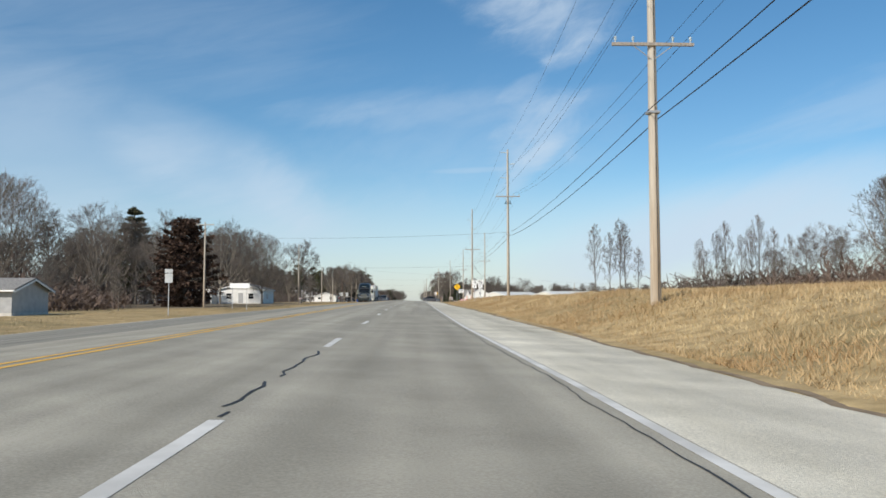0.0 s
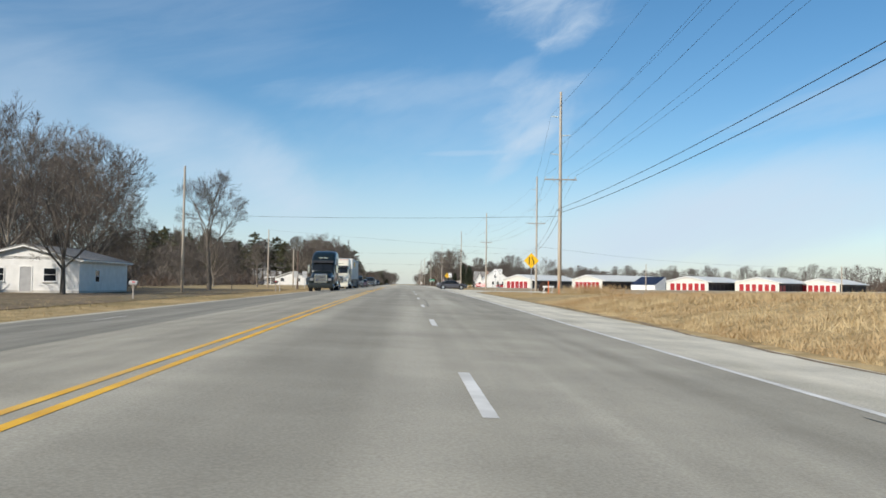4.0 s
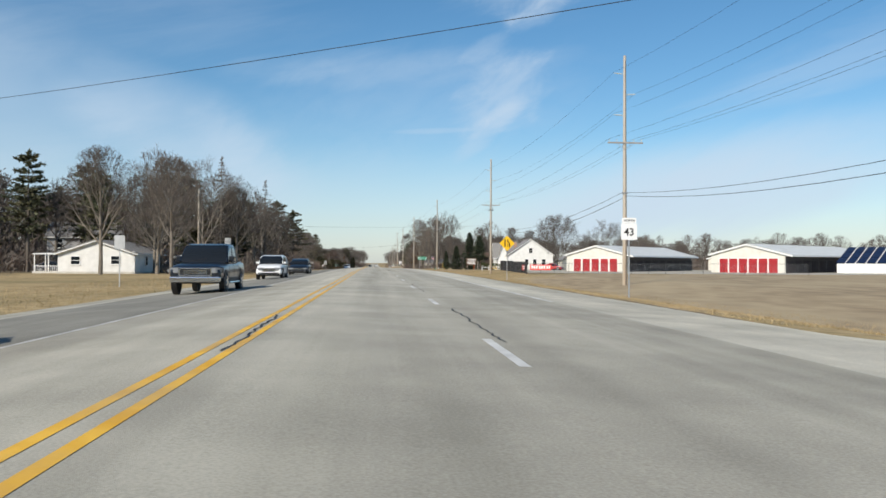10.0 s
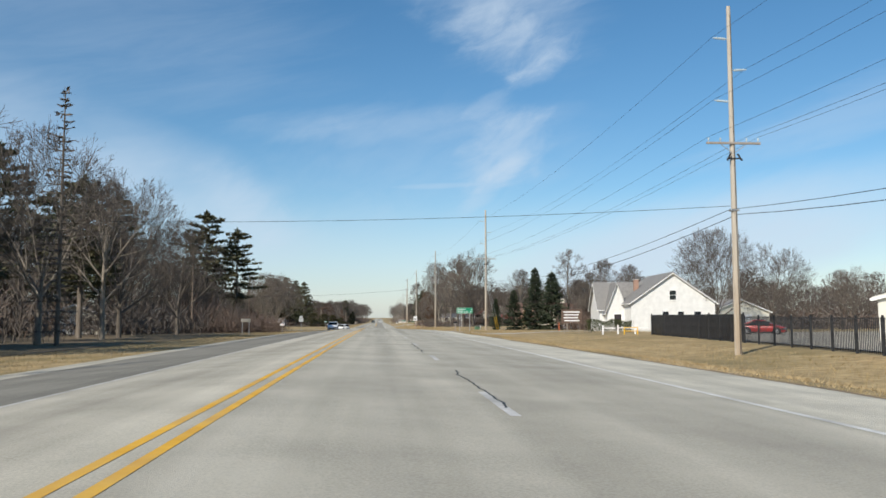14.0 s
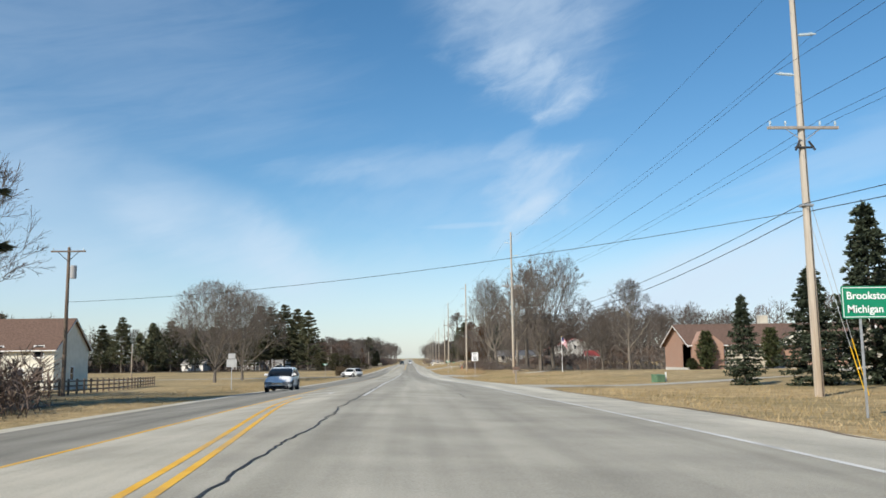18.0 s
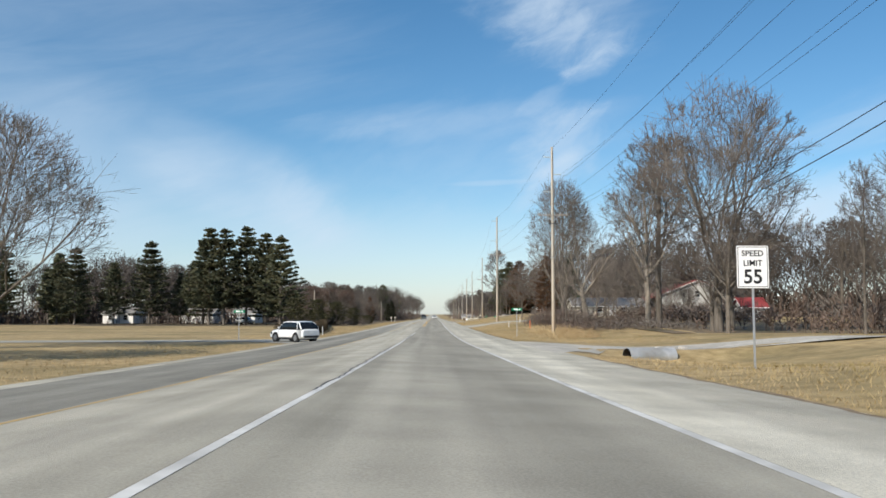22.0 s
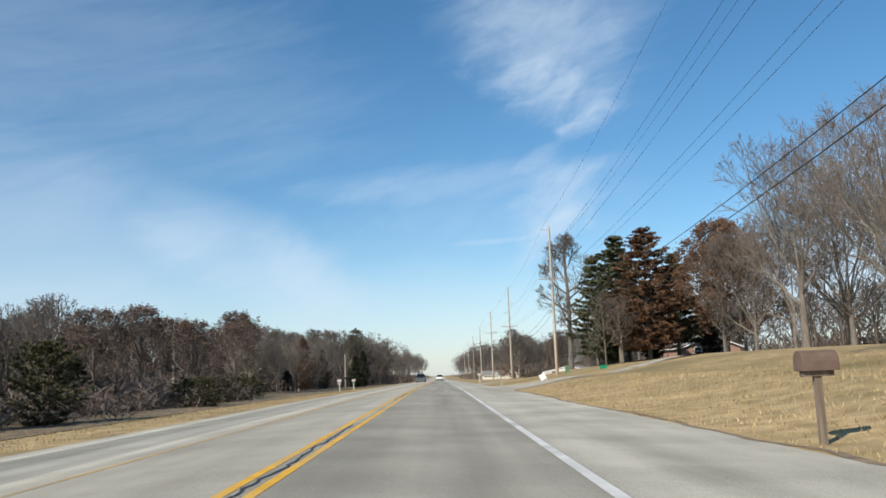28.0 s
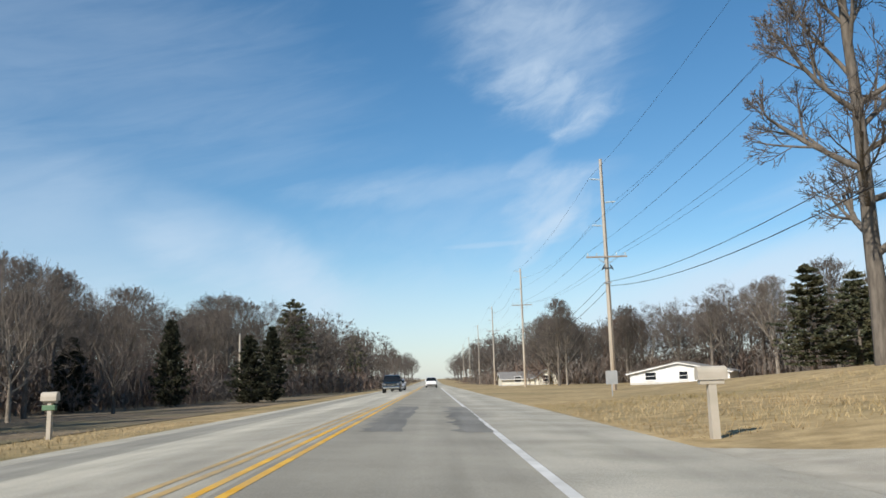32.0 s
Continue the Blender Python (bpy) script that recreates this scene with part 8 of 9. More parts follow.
# marker posts by the woods
for x, y in ((17.4, 648.0), (16.0, 660.0)):
    marker(x, y, 0.9, "white_paint", 0.04, "thin white marker post on the lawn", "reflector posts")


# blue tarpaulin heap beside a low white canopy under the trees
def tarp_heap(x, y):
    p = thing("tarpaulin_heap", x, y, gz(x, y) - 0.03, 12, label="crumpled blue tarpaulin over a heap under the trees", category="tarpaulin")
    rnd_ = random.Random(8)
    bm = bmesh.new()
    bmesh.ops.create_icosphere(bm, subdivisions=4, radius=1.0)
    for v in bm.verts:
        k = 1 + 0.16 * math.sin(v.co.x * 7 + v.co.z * 5) * math.cos(v.co.y * 6) + rnd_.uniform(-0.03, 0.03)
        v.co = Vector((v.co.x * 1.5 * k, v.co.y * 0.9 * k, max(0.0, v.co.z) * 1.05 * k))
    part("cover", bm, M["blue_tarp"], p)
    part("weight", box(-0.5, -0.2, -0.98, -0.78, 0.0, 0.14, 0.02), M["stone"], p)


def canopy(x, y):
    p = thing("canopy", x, y, gz(x, y), 6, label="low white canopy roof on thin steel legs under the trees", category="canopy")
    part("roof", prism([(-2.2, 1.95), (0, 2.35), (2.2, 1.95), (2.2, 2.0), (0, 2.42), (-2.2, 2.0)], 1, -2.2, 2.2), M["white_paint"], p)
    for sx in (-2.1, 2.1):
        for sy in (-2.1, 2.1):
            part("leg", rod((sx, sy, -0.05), (sx, sy, 1.97), 0.03, sides=8), M["steel"], p)


tarp_heap(-19.0, 337.6)
canopy(-22.6, 344.5)
canopy(33.4, 786.5)
p = thing("utility_box", 17.15, 765.4, gz(17.15, 765.4), 5, label="green metal utility pedestal at the foot of the pole", category="utility box")
part("cabinet", box(-0.22, 0.22, -0.2, 0.2, -0.05, 0.85, 0.03), M["green_paint"], p)
part("lid", box(-0.24, 0.24, -0.22, 0.22, 0.853, 0.92, 0.02), M["green_paint"], p)

# ---------------------------------------------------------------- vehicles


def wheel_parts(p, x, y, r, w, out, rim_mat="alloy", truck=False):
    """One wheel; out is +1 or -1 along x."""
    bm = rod((x - w / 2, y, r), (x + w / 2, y, r), r, sides=28)
    wheel = part("wheel", bevelled(bm, 0.03, 60), M["rubber"], p)
    xo = x + out * w / 2
    part("rim", rod((xo - out * 0.03, y, r), (xo + out * 0.006, y, r), r * 0.66, r * 0.63, 24), M[rim_mat if truck else "dark_metal"], wheel)
    if truck:
        part("hub", rod((xo, y, r), (xo + out * 0.09, y, r), r * 0.28, r * 0.2, 16), M[rim_mat], wheel)
        for k in range(8):
            a = 6.283 * k / 8
            cy, cz = y + r * 0.45 * math.cos(a), r + r * 0.45 * math.sin(a)
            part("bolt_hole", rod((xo + out * 0.005, cy, cz), (xo + out * 0.010, cy, cz), r * 0.07, sides=8), M["dark_metal"], wheel)
        return
    for k in range(7):
        a = 6.283 * k / 7
        part("spoke", box(-0.040, 0.040, 0.02, r * 0.62, -0.012, 0.012, 0.0, Matrix.Translation((xo + out * 0.010, y, r)) @ Matrix.Rotation(radians(90), 4, "Y") @ Matrix.Rotation(a, 4, "Z")), M[rim_mat], wheel)
    part("rim_lip", rod((xo - out * 0.01, y, r), (xo + out * 0.004, y, r), r * 0.68, r * 0.665, 24), M[rim_mat], wheel)
    part("hub", rod((xo, y, r), (xo + out * 0.03, y, r), r * 0.15, sides=12), M[rim_mat], wheel)


def loft(name, rings, mat, parent, closed=True, label="", cap=True):
    """A smooth skin over rings of equal length, given as lists of (x, y, z)."""
    n = len(rings[0])
    vs = [q for r in rings for q in r]
    fs = []
    for i in range(len(rings) - 1):
        for k in range(n if closed else n - 1):
            k2 = (k + 1) % n
            fs.append((i * n + k, i * n + k2, (i + 1) * n + k2, (i + 1) * n + k))
    me = bpy.data.meshes.new(name)
    if cap:
        fs += [tuple(range(n))[::-1], tuple(range((len(rings) - 1) * n, len(rings) * n))]
    me.from_pydata(vs, [], fs)
    for q in me.polygons:
        q.use_smooth = len(q.vertices) == 4
    bm = bmesh.new()
    bm.from_mesh(me)
    bmesh.ops.recalc_face_normals(bm, faces=bm.faces)
    bm.to_mesh(me)
    bm.free()
    return link_mesh(name, me, M[mat], parent, label)


def rounded(y, w, z0, z1, power=5.0, n=28, tuck=0.0):
    """One rounded cross-section of a car body."""
    ring = []
    for k in range(n):
        a = 6.283185 * k / n
        c, s = math.cos(a), math.sin(a)
        u = math.copysign(abs(c) ** (2 / power), c)
        v = math.copysign(abs(s) ** (2 / power), s)
        ring.append((w * u * (1 - tuck * max(0.0, v)), y, (z0 + z1) / 2 + (z1 - z0) / 2 * v))
    return ring


SHAPES = {
    # hood, belt and deck heights; cowl, roof front, roof rear and rear glass foot (shares of the length); lower edge
    "sedan": dict(H=1.47, hood=0.84, belt=0.95, deck=1.05, cowl=0.235, rf=0.435, rr=0.66, back=0.90, low=0.20, nose=0.66, fa=0.185, ra=0.79),
    "hatch": dict(H=1.50, hood=0.82, belt=0.98, deck=1.02, cowl=0.20, rf=0.42, rr=0.80, back=0.96, low=0.22, nose=0.64, fa=0.19, ra=0.80),
    "suv": dict(H=1.68, hood=0.98, belt=1.07, deck=1.08, cowl=0.26, rf=0.40, rr=0.86, back=0.97, low=0.28, nose=0.82, fa=0.19, ra=0.80),
    "pickup": dict(H=1.95, hood=1.14, belt=1.22, deck=1.26, cowl=0.27, rf=0.38, rr=0.645, back=0.67, low=0.46, nose=1.04, fa=0.165, ra=0.79),
}


def car(name, x, y, rz, paint_mat, label, style="sedan", L=4.6, W=1.82, H=None, tyre=0.33, group="cars on the highway", category="car", chrome=False):
    S_ = SHAPES[style]
    q = (H or S_["H"]) / S_["H"]
    H, hood, belt, deck, low, nose = (S_[k] * q for k in ("H", "hood", "belt", "deck", "low", "nose"))
    p = thing(name, x, y, gz(x, y) + 0.015, rz, label=label, category=category, group=group)
    f, r, h = -L / 2, L / 2, W / 2
    at = lambda u: f + u * L
    cowl, rf, rr, back = at(S_["cowl"]), at(S_["rf"]), at(S_["rr"]), at(S_["back"])
    big = style in ("pickup", "suv")
    fw = 0.06 if big else 0.0
    rows = [(f, 0.80 + fw, low + 0.14 - fw, nose - 0.10 + fw), (f + 0.05, 0.88 + fw, low + 0.04, nose - 0.02), (f + 0.18, 0.95, low, nose + (hood - nose) * 0.45), (f + 0.5, 0.985, low, hood), (cowl - 0.25, 1.0, low, hood + (belt - hood) * 0.6), (cowl + 0.1, 1.0, low, belt), ((cowl + back) / 2, 1.0, low, belt + 0.01), (back - 0.1, 0.99, low, belt + (deck - belt) * 0.6), (r - 0.30, 0.975, low + 0.02, deck), (r - 0.10, 0.945, low + 0.06, deck - 0.02), (r - 0.02, 0.90, low + 0.12, deck - 0.09), (r, 0.86, low + 0.18, deck - 0.16)]
    body = loft("body", [rounded(yy, h * w, z0, z1, 6.0 if big else 5.0, 32, 0.05) for yy, w, z0, z1 in rows], paint_mat, p)
    # dark lower trim; the wheel wells' shade is painted with black discs below
    part("sill", bevelled(box(-h * 0.97, h * 0.97, at(S_["fa"]) + 0.3, at(S_["ra"]) - 0.3, low - 0.04, low + (0.16 if big else 0.08)), 0.03), M["dark_metal"], p)
    # greenhouse
    wb, wt = h * 0.94, h * (0.80 if style != "pickup" else 0.84)

    def hoop(yy, zt, grow=0.0, lo=0.0):
        lift = max(0.02, zt - belt + 0.06)
        z0 = belt - 0.06
        side = [(0.0, wb), (0.35, wb + (wt - wb) * 0.33), (0.7, wb + (wt - wb) * 0.68), (0.88, wb + (wt - wb) * 0.9), (0.96, wt * 0.95), (1.0, wt * 0.82)]
        t_ = lift / (H - belt + 0.06)
        pts = [(wb + (xx - wb) * t_ + grow, yy, z0 + s * lift + (grow if s > 0.9 else 0)) for s, xx in side if s >= lo]
        return pts + [(-a, b, c_) for a, b, c_ in pts[::-1]]

    top = [(cowl, belt - 0.01), (cowl + (rf - cowl) * 0.5, belt + (H - belt) * 0.56), (rf, H - 0.07), (rf + 0.3, H - 0.015), ((rf + rr) / 2, H), (rr - 0.25, H - 0.02), (rr, H - 0.07), (rr + (back - rr) * 0.5, belt + (H - belt) * 0.52), (back, belt - 0.01)]
    # opaque skin; the unlit cabin's dark is put into its colour
    loft("greenhouse_glass", [hoop(yy, zt) for yy, zt in top], "car_glass", p, label="dark tinted window glass")
    loft("roof", [hoop(yy, zt, 0.010, 0.86) for yy, zt in top[2:7]], paint_mat, p, closed=False, cap=False)
    mid = cowl + (back - cowl) * 0.52
    for s in (-1, 1):
        part("front_pillar", rod((s * (wb - 0.02), cowl - 0.02, belt - 0.02), (s * wt * 0.97, rf + 0.02, H - 0.10), 0.035, sides=8), M[paint_mat], p)
        part("rear_pillar", rod((s * (wb - 0.03), back - 0.06, belt - 0.04), (s * (wt - 0.02), rr - 0.04, H - 0.09), 0.075 if style != "pickup" else 0.05, 0.055, sides=8), M[paint_mat], p)
        part("centre_pillar", rod((s * (wb - 0.005), mid, belt - 0.02), (s * (wt * 1.0), mid + 0.06, H - 0.10), 0.028, sides=6), M["black_paint"], p)
        if style == "suv":
            part("quarter_pillar", rod((s * (wb - 0.02), back - 0.62, belt - 0.02), (s * wt, rr - 0.22, H - 0.10), 0.04, sides=6), M[paint_mat], p)
            part("roof_rail", rod((s * wt * 0.86, rf + 0.25, H + 0.03), (s * wt * 0.86, rr - 0.15, H + 0.02), 0.018, sides=6), M["dark_metal"], p)
        part("belt_trim", rod((s * (wb + 0.015), cowl + 0.25, belt + 0.0), (s * (wb + 0.015), back - 0.1, belt + 0.0), 0.012, sides=6), M["chrome" if chrome else "black_paint"], p)
        for yy in (mid - 0.22, mid + (back - mid) * 0.62):
            part("door_handle", bevelled(box(min(s * (h - 0.01), s * (h + 0.022)), max(s * (h - 0.01), s * (h + 0.022)), yy - 0.09, yy + 0.09, belt - 0.17, belt - 0.14), 0.006), M["chrome" if chrome else paint_mat], p)
        for yy in (cowl + 0.12, mid + 0.02, mid + (back - mid) * 0.86):
            part("door_seam", box(min(s * (h - 0.006), s * (h + 0.002)), max(s * (h - 0.006), s * (h + 0.002)), yy - 0.006, yy + 0.006, low + 0.18, belt - 0.12), M["black_paint"], p)
        m = part("mirror", bevelled(box(min(s * (wb + 0.0), s * (wb + 0.20)), max(s * (wb + 0.0), s * (wb + 0.20)), cowl + 0.22, cowl + 0.34, belt + 0.0, belt + (0.24 if style == "pickup" else 0.15)), 0.04), M[paint_mat], p)
        for u in (S_["fa"], S_["ra"]):
            # solid black disc in place of the shaded opening round the wheel
            part("wheel_arch", rod((s * (h - 0.20), at(u), tyre + 0.02), (s * (h + 0.004), at(u), tyre + 0.02), tyre + 0.075, sides=28), M["black_paint"], p)
            wheel_parts(p, s * (h - 0.098), at(u), tyre, 0.22, s, "chrome" if chrome else "alloy")
        a, b = (0.52, 0.90) if style != "pickup" else (0.66, 0.92)
        z_lo, z_hi = nose - (0.25 if style == "pickup" else 0.20) * q, nose - 0.05 * q
        for nm, mat_, g_, back_ in (("lamp_bezel", "black_paint", 0.022, 0.012), ("headlight", "lamp_glass", 0.0, 0.0)):
            lamp = bmesh.new()
            ring = []
            for u, sweep in ((a - 0.06, 0.0), (a + 0.10, 0.0), (b - 0.10, 0.035), (b, 0.10), (0.985, 0.24)):
                slim_ = 0.0 if u < b else 0.035
                uu = u + (-g_ if u < a else (g_ * 0.3 if u > 0.95 else 0)) / h
                ring.append([lamp.verts.new((s * h * uu, f + sweep + yy + (back_ if yy < 0 else 0), zz)) for yy, zz in ((-0.035, z_lo - g_ + slim_), (0.20, z_lo - g_ + slim_), (0.20, z_hi + g_), (-0.035, z_hi + g_))])
            for r0_, r1_ in zip(ring[:-1], ring[1:]):
                for k_ in range(4):
                    lamp.faces.new((r0_[k_], r0_[(k_ + 1) % 4], r1_[(k_ + 1) % 4], r1_[k_]))
            lamp.faces.new(ring[0][::-1]), lamp.faces.new(ring[-1])
            bmesh.ops.recalc_face_normals(lamp, faces=lamp.faces)
            part(nm, bevelled(lamp, 0.012), M[mat_], p)
        part("fog_light", rod((s * h * 0.66, f - 0.045, low + 0.10), (s * h * 0.66, f + 0.08, low + 0.10), 0.045, sides=12), M["lamp_glass"], p)
        th = 0.34 if style == "pickup" else 0.15
        tail = bevelled(box(h * 0.56, h * 0.90, -0.10, 0.012, deck - 0.24 - th, deck - 0.20), 0.025)
        for v in tail.verts:
            v.co.y += r - 0.02 - 0.22 * max(0.0, v.co.x / h - 0.70)
            v.co.x *= s
        bmesh.ops.recalc_face_normals(tail, faces=tail.faces)
        part("taillight", tail, M["tail_red"], p)
    gz0 = low + (0.26 if style == "pickup" else 0.24)
    g = part("grille", bevelled(box(-h * (0.56 if style == "pickup" else 0.46), h * (0.56 if style == "pickup" else 0.46), f - 0.035, f + 0.06, gz0, nose - 0.07), 0.03), M["black_paint"], p)
    n_bars = 3 if style == "pickup" else 2
    for i in range(n_bars):
        zz = gz0 + (nose - 0.10 - gz0) * (i + 1) / (n_bars + 1)
        part("grille_bar", box(-h * 0.44, h * 0.44, f - 0.047, f - 0.035, zz - 0.014, zz + 0.014), M["chrome"], g)
    if chrome:
        for a0, a1, b0, b1 in ((-0.6, 0.6, nose - 0.10, nose - 0.05), (-0.6, 0.6, gz0 - 0.05, gz0), (-0.62, -0.56, gz0 - 0.05, nose - 0.05), (0.56, 0.62, gz0 - 0.05, nose - 0.05)):
            part("grille_frame", bevelled(box(h * a0, h * a1, f - 0.04, f + 0.05, b0, b1), 0.012), M["chrome"], g)
    part("lower_intake", bevelled(box(-h * 0.78, h * 0.78, f - 0.03, f + 0.10, low + 0.02, low + 0.17), 0.03), M["black_paint"], p)
    if style == "pickup":
        part("front_bumper", bevelled(box(-h * 0.94, h * 0.94, f - 0.09, f + 0.12, low - 0.02, low + 0.20), 0.05), M["chrome"], p)
        part("bed_liner", box(-h * 0.80, h * 0.80, back + 0.10, r - 0.14, belt - 0.1, deck + 0.006), M["black_paint"], p)
        part("rear_bumper", bevelled(box(-h * 0.90, h * 0.90, r - 0.08, r + 0.10, low + 0.06, low + 0.26), 0.04), M["chrome"], p)
        for s in (-1, 1):
            part("side_step", rod((s * h * 0.98, at(S_["fa"]) + 0.62, low - 0.06), (s * h * 0.98, at(S_["ra"]) - 0.62, low - 0.06), 0.045, sides=8), M["chrome"], p)
    else:
        part("rear_bumper", bevelled(box(-h * 0.80, h * 0.80, r - 0.08, r + 0.02, low + 0.10, low + 0.28), 0.04), M["dark_metal"], p)
    zp = deck - 0.42 if style != "pickup" else low + 0.10
    yp = r + (0.006 if style != "pickup" else 0.105)
    part("plate", box(-0.15, 0.15, yp, yp + 0.01, zp, zp + 0.14), M["sign_white"], p)
    part("wiper", rod((-0.5, cowl + 0.03, belt + 0.03), (0.1, cowl + 0.10, belt + 0.12), 0.012, sides=5), M["black_paint"], p)
    part("chassis", box(-h + 0.25, h - 0.25, f + 0.5, r - 0.5, low - 0.08, low + 0.2), M["black_paint"], p)
    return p


def tractor(x, y, paint_mat, label, chrome_hood=False):
    """A high-roofed sleeper tractor facing -y; y is its front."""
    z = gz(x, y + 4) + 0.015
    p = thing("semi_tractor", x, y, z, label=label, category="truck", group="heavy trucks on the highway")
    hood = [(0.02, 0.66, 0.62, 1.30, 4.0), (0.10, 0.84, 0.52, 1.48, 4.0), (0.40, 1.00, 0.50, 1.62, 4.5), (1.0, 1.10, 0.55, 1.78, 5.0), (1.75, 1.14, 0.60, 1.98, 5.0), (2.1, 1.14, 0.60, 2.02, 5.0)]
    loft("hood", [rounded(yy, w, a, b, pw, 36, 0.10) for yy, w, a, b, pw in hood], paint_mat, p)
    cab = [(1.72, 1.12, 0.60, 1.96, 6.0), (1.95, 1.14, 0.60, 2.30, 6.0), (2.28, 1.18, 0.60, 2.82, 7.0), (2.62, 1.20, 0.60, 3.22, 7.0), (3.05, 1.22, 0.60, 3.62, 7.0), (3.6, 1.24, 0.60, 3.90, 7.0), (4.3, 1.25, 0.60, 4.0, 7.0), (5.35, 1.25, 0.60, 4.0, 8.0), (5.7, 1.23, 0.62, 3.97, 8.0)]
    loft("cab", [rounded(yy, w, a, b, pw, 40, 0.04) for yy, w, a, b, pw in cab], paint_mat, p)
    part("fairing_seam", box(-1.256, 1.256, 3.42, 3.45, 1.0, 3.2), M["black_paint"], p)
    part("grille_surround", bevelled(box(-0.62, 0.62, -0.06, 0.06, 0.82, 1.68), 0.05), M["chrome"], p)
    g = part("grille", box(-0.53, 0.53, -0.075, -0.055, 0.90, 1.60), M["dark_metal"], p)
    for i in range(5):
        part("grille_bar", bevelled(box(-0.53, 0.53, -0.10, -0.074, 0.95 + i * 0.135, 1.0 + i * 0.135), 0.012), M["chrome"], g)
    part("front_bumper", bevelled(box(-1.2, 1.2, -0.16, 0.14, 0.32, 0.76), 0.10), M[paint_mat], p)
    for s in (-1, 1):
        a, b = min(s * 0.68, s * 1.02), max(s * 0.68, s * 1.02)
        part("headlight", bevelled(box(a, b, -0.02, 0.3, 1.02, 1.26), 0.03), M["lamp_glass"], p)
        fender = prism([(0.12, 0.62), (0.12, 1.12), (0.45, 1.36), (1.4, 1.40), (1.72, 1.0), (1.72, 0.95), (1.5, 1.05), (0.95, 1.12), (0.42, 1.0), (0.30, 0.62)], 0, min(s * 0.86, s * 1.20), max(s * 0.86, s * 1.20))
        part("fender", bevelled(fender, 0.05), M[paint_mat], p)
        vs = [(s * 0.03, 1.72, 2.05), (s * 0.96, 1.82, 2.05), (s * 0.98, 2.16, 2.66), (s * 0.03, 2.13, 2.72)]
        me = bpy.data.meshes.new("windshield")
        vs2 = [(u, v - 0.03, w_) for u, v, w_ in vs]
        me.from_pydata(vs2 + [(u, v + 0.02, w_) for u, v, w_ in vs], [], [(0, 1, 2, 3), (7, 6, 5, 4), (0, 4, 5, 1), (1, 5, 6, 2), (2, 6, 7, 3), (3, 7, 4, 0)])
        link_mesh("windshield", me, M["car_glass"], p)
        part("side_window", box(min(s * 1.15, s * 1.215), max(s * 1.15, s * 1.215), 2.42, 3.25, 1.9, 2.62), M["car_glass"], p)
        m = part("mirror", bevelled(box(min(s * 1.28, s * 1.48), max(s * 1.28, s * 1.48), 2.0, 2.12, 1.75, 2.55), 0.03), M["chrome"], p)
        part("mirror_arm", rod((s * 1.05, 2.2, 2.4), (s * 1.35, 2.08, 2.4), 0.02, sides=6), M["chrome"], m)
        part("fuel_tank", bevelled(rod((s * 1.0, 3.3, 0.72), (s * 1.0, 5.0, 0.72), 0.32, sides=16), 0.03, 60), M["chrome"], p)
        part("step", box(min(s * 0.95, s * 1.25), max(s * 0.95, s * 1.25), 2.4, 3.2, 0.45, 0.52), M["dark_metal"], p)
        part("exhaust_stack", rod((s * 1.0, 5.82, 0.9), (s * 1.0, 5.82, 3.6), 0.075, sides=12), M["chrome"], p)
        wheel_parts(p, s * 1.02, 0.95, 0.51, 0.3, s, "chrome", True)
        for yy in (6.35, 7.55):
            wheel_parts(p, s * 0.98, yy, 0.51, 0.5, s, "chrome", True)
            part("mudflap", box(min(s * 0.7, s * 1.2), max(s * 0.7, s * 1.2), yy + 0.62, yy + 0.64, 0.3, 0.85), M["rubber"], p)
        part("frame_rail", box(min(s * 0.38, s * 0.48), max(s * 0.38, s * 0.48), 0.4, 8.0, 0.62, 0.88), M["dark_metal"], p)
    for i in range(5 if paint_mat == "paint_cream" else 0):
        part("marker_lamp", box(-0.8 + i * 0.4 - 0.05, -0.8 + i * 0.4 + 0.05, 3.30, 3.44, 3.78, 3.86), M["orange"], p)
    part("fifth_wheel", box(-0.45, 0.45, 6.2, 7.2, 0.9, 1.05, 0.03), M["dark_metal"], p)
    part("visor", prism([(2.0, 2.74), (2.32, 2.96), (2.34, 3.02), (1.96, 2.78)], 0, -1.0, 1.0), M["dark_metal"], p)
    part("roof_plate", box(-0.42, 0.42, 2.60, 2.80, 3.24, 3.31), M["chrome"], p)
    return p


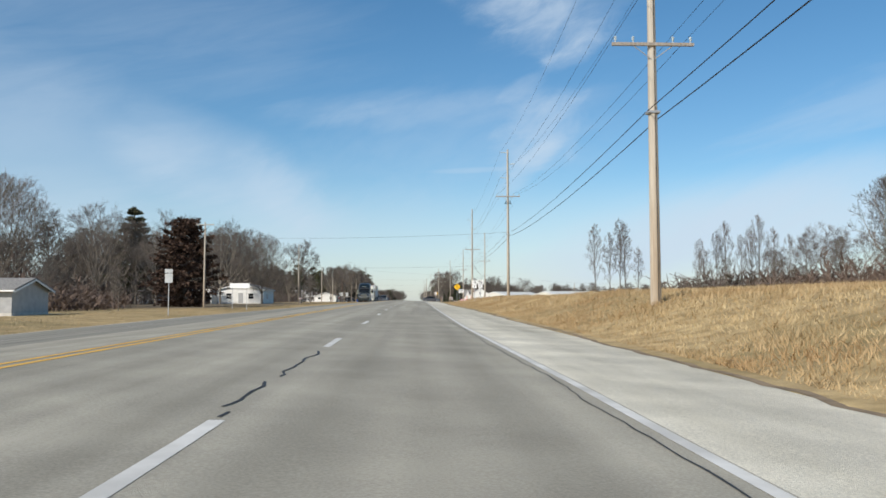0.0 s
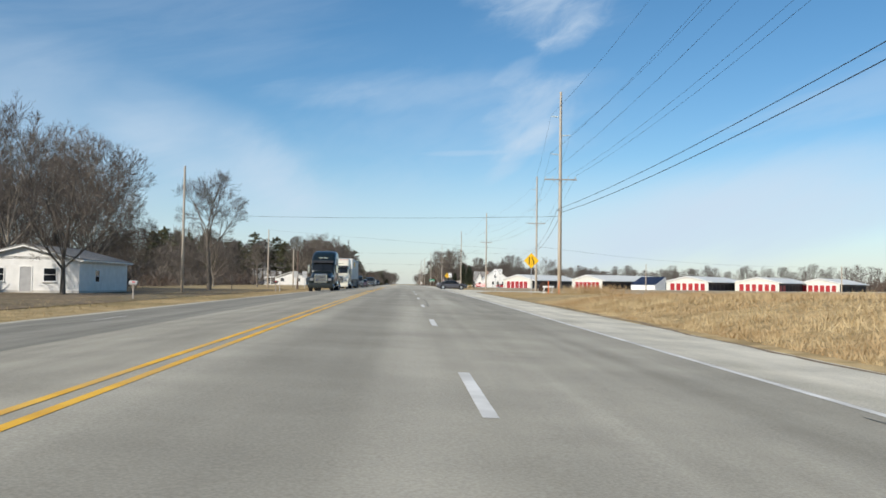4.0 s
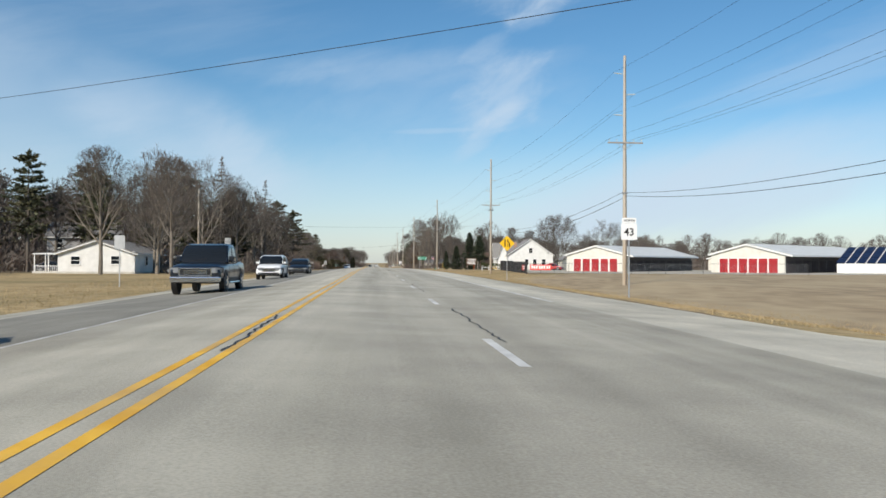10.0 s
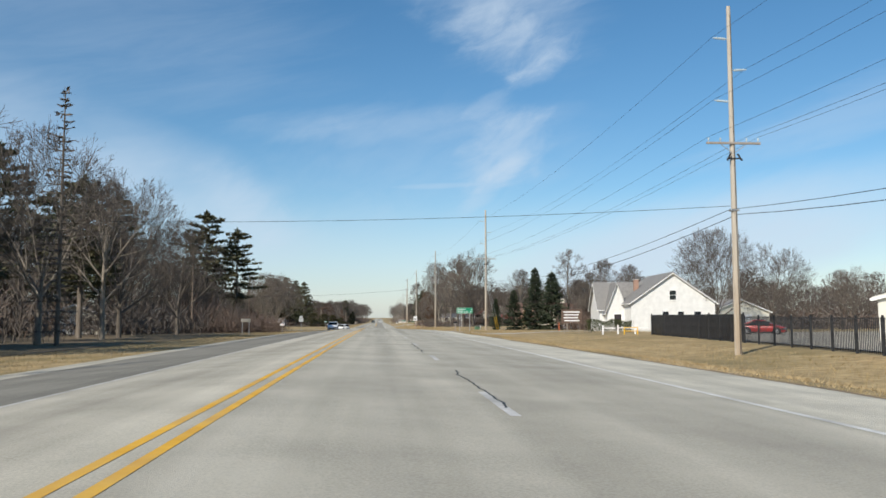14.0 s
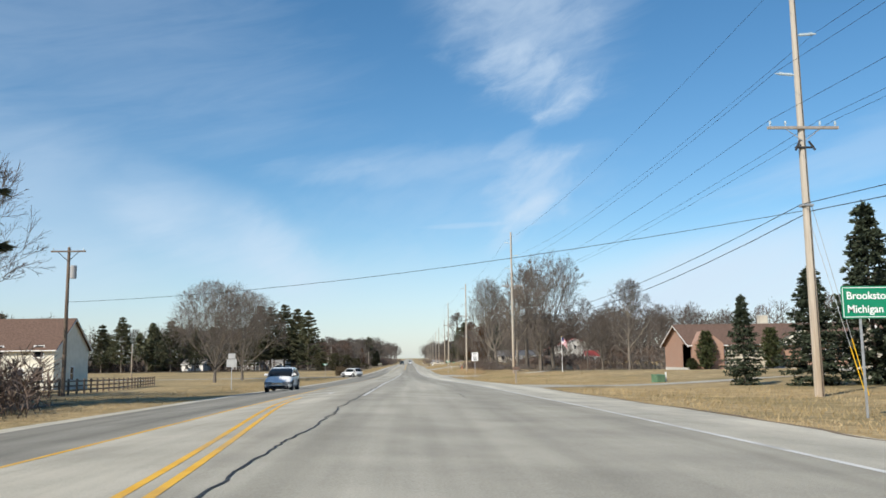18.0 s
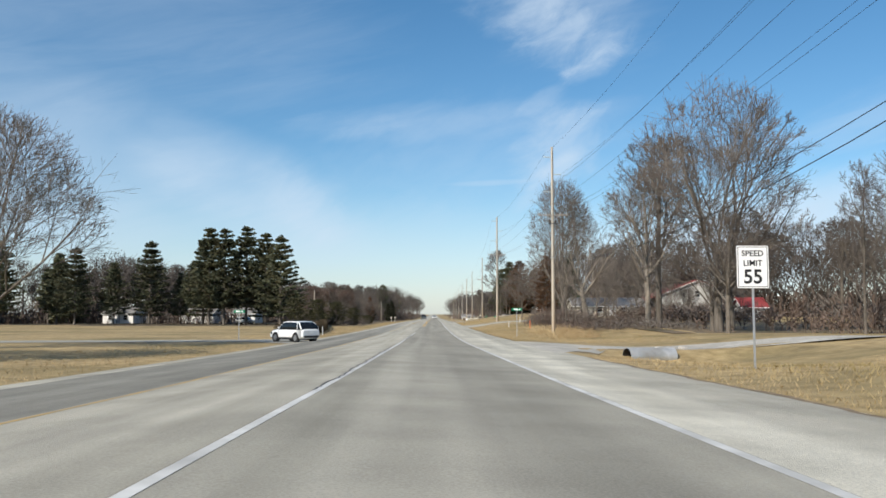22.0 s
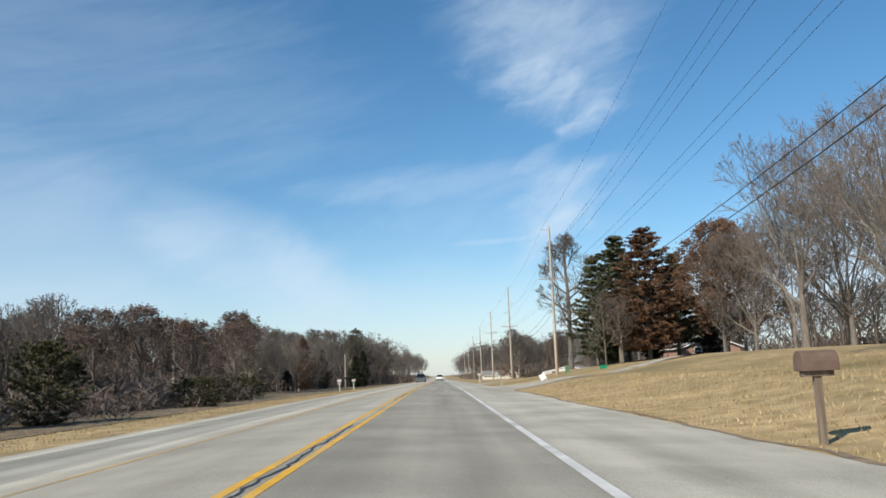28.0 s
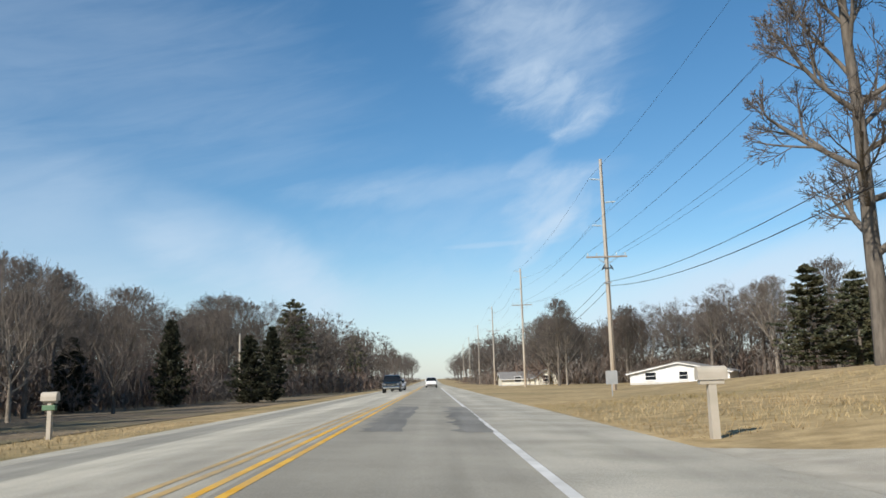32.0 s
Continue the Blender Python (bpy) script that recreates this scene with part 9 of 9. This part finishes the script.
def trailer(x0, x1, y0, y1, label):
    xm, W, L = (x0 + x1) / 2, x1 - x0, y1 - y0
    z = gz(xm, (y0 + y1) / 2) + 0.015
    p = thing("semi_trailer", xm, y0, z, label=label, category="trailer", group="heavy trucks on the highway")
    h = W / 2
    part("box", bevelled(box(-h, h, 0, L, 1.22, 4.05), 0.03), M["white_siding"], p)
    for s in (-1, 1):
        n = int(L / 1.22)
        for i in range(n + 1):
            yy = 0.05 + i * (L - 0.1) / n
            part("rib", box(min(s * h, s * (h + 0.02)), max(s * h, s * (h + 0.02)), yy - 0.02, yy + 0.02, 1.3, 3.98), M["grey_paint"], p)
        part("rail", box(min(s * h, s * (h + 0.03)), max(s * h, s * (h + 0.03)), 0, L, 1.2, 1.36), M["dark_metal"], p)
        part("top_rail", box(min(s * h, s * (h + 0.025)), max(s * h, s * (h + 0.025)), 0, L, 3.95, 4.05), M["grey_paint"], p)
        part("skirt", box(min(s * (h - 0.06), s * (h - 0.02)), max(s * (h - 0.06), s * (h - 0.02)), 3.4, L - 3.2, 0.36, 1.2), M["skirt_grey"], p, "dirty dark grey side skirt")
        part("side_panel", box(min(s * (h + 0.003), s * (h + 0.012)), max(s * (h + 0.003), s * (h + 0.012)), 3.0, 6.2, 3.0, 3.65), M["sign_yellow"], p, "long yellow side decal")
        part("landing_leg", box(min(s * 0.6, s * 0.72), max(s * 0.6, s * 0.72), 2.6, 2.75, 0.3, 1.2), M["dark_metal"], p)
        for yy in (L - 2.4, L - 1.1):
            # rims coloured dark for the shade under the trailer
            wheel_parts(p, s * (h - 0.27), yy, 0.51, 0.5, s, "dark_metal", True)
        part("tail_lamp", box(min(s * 0.85, s * 1.1), max(s * 0.85, s * 1.1), L, L + 0.02, 1.0, 1.12), M["tail_red"], p)
        part("mudflap", box(min(s * 0.75, s * 1.25), max(s * 0.75, s * 1.25), L - 0.35, L - 0.33, 0.3, 1.1), M["rubber"], p)
        part("door", box(min(s * 0.02, s * (h - 0.06)), max(s * 0.02, s * (h - 0.06)), L, L + 0.025, 1.35, 3.95), M["white_paint"], p)
    part("front_panel", box(-0.9, 0.9, -0.012, -0.003, 3.2, 3.7), M["sign_yellow"], p, "yellow front decal")
    part("bogie", box(-0.55, 0.55, L - 3.2, L - 0.4, 0.7, 1.2), M["dark_metal"], p)
    part("bumper_guard", box(-1.0, 1.0, L - 0.1, L, 0.45, 0.55), M["steel"], p)
    for i in range(5):
        part("marker_lamp", box(-0.9 + i * 0.45 - 0.04, -0.9 + i * 0.45 + 0.04, -0.02, -0.004, 3.9, 3.96), M["orange"], p)
    return p


tractor(-5.55, 168.6, "paint_black", "black aerodynamic sleeper tractor with a chrome grille on the oncoming lane")
tractor(-5.85, 193.3, "paint_cream", "cream high-roofed sleeper tractor with a chrome grille pulling a trailer")
trailer(-7.15, -4.6, 200.4, 214.4, "white ribbed semi trailer with yellow decals and grey skirt")
car("pickup_truck", -5.6, 228.95, 0, "paint_slate", "dark slate crew-cab pickup with a chrome grille and bumper", "pickup", 5.9, 2.02, 1.95, 0.41, chrome=True, category="pickup")
car("sedan", -5.4, 243.2, 0, "paint_maroon", "dark maroon sedan on the oncoming lane", "sedan", 4.75, 1.84, 1.46)
car("pickup_truck", -5.1, 268.0, 0, "paint_navy", "dark heavy pickup with a chrome grille on the oncoming lane", "pickup", 5.8, 2.0, 1.95, 0.42, chrome=True, category="pickup")
car("suv", -5.7, 294.0, 0, "paint_white", "white compact SUV with black lower trim on the oncoming lane", "suv", 4.5, 1.85, 1.68, 0.36)
car("sedan", -5.4, 313.0, 0, "paint_navy", "dark navy sedan on the oncoming lane", "sedan", 4.7, 1.83, 1.45)
car("sedan", 9.55, 216.3, 90, "paint_grey", "dark grey sedan crossing at the junction", "sedan", 4.6, 1.82, 1.45)
car("hatchback", -6.6, 482.5, 0, "paint_white", "white hatchback on the oncoming lane", "hatch", 4.3, 1.75, 1.5)
car("suv", -9.6, 592.9, 225, "paint_white", "white SUV ahead moving into the turn lane", "suv", 4.6, 1.86, 1.7, 0.36)
car("pickup_truck", -2.1, 858.0, 0, "paint_black", "dark pickup far ahead on the oncoming lane", "pickup", 5.8, 2.0, 1.92, 0.41, category="pickup")
car("sedan", -2.0, 872.0, 0, "paint_silver", "pale sedan far ahead on the oncoming lane", "sedan")
car("suv", 2.2, 905.0, 180, "paint_white", "white SUV far ahead on the highway", "suv", 4.6, 1.86, 1.7, 0.36)
for x, y, rz, k_, pm, lb in ((40.0, 411.0, 60, "sedan", "paint_red", "red sedan parked beside the white house"), (-21.0, 334.0, 80, "suv", "paint_navy", "dark SUV parked under the trees"), (-22.5, 352.0, 70, "sedan", "paint_silver", "silver sedan parked on the drive"), (56.0, 744.0, 80, "sedan", "paint_silver", "silver sedan parked behind the trees"), (63.0, 748.0, 100, "suv", "paint_navy", "dark SUV parked behind the trees"), (48.0, 848.0, 90, "suv", "paint_black", "dark SUV parked beside the lawn"), (-40.0, 151.0, 100, "sedan", "paint_white", "white car parked beside the cedar"), (-44.0, 728.0, 80, "suv", "paint_white", "white car parked behind the pines"), (-40.0, 345.0, 95, "sedan", "paint_grey", "grey sedan parked beside the house")):
    car("parked_car", x, y, rz, pm, lb, k_, group="parked cars")
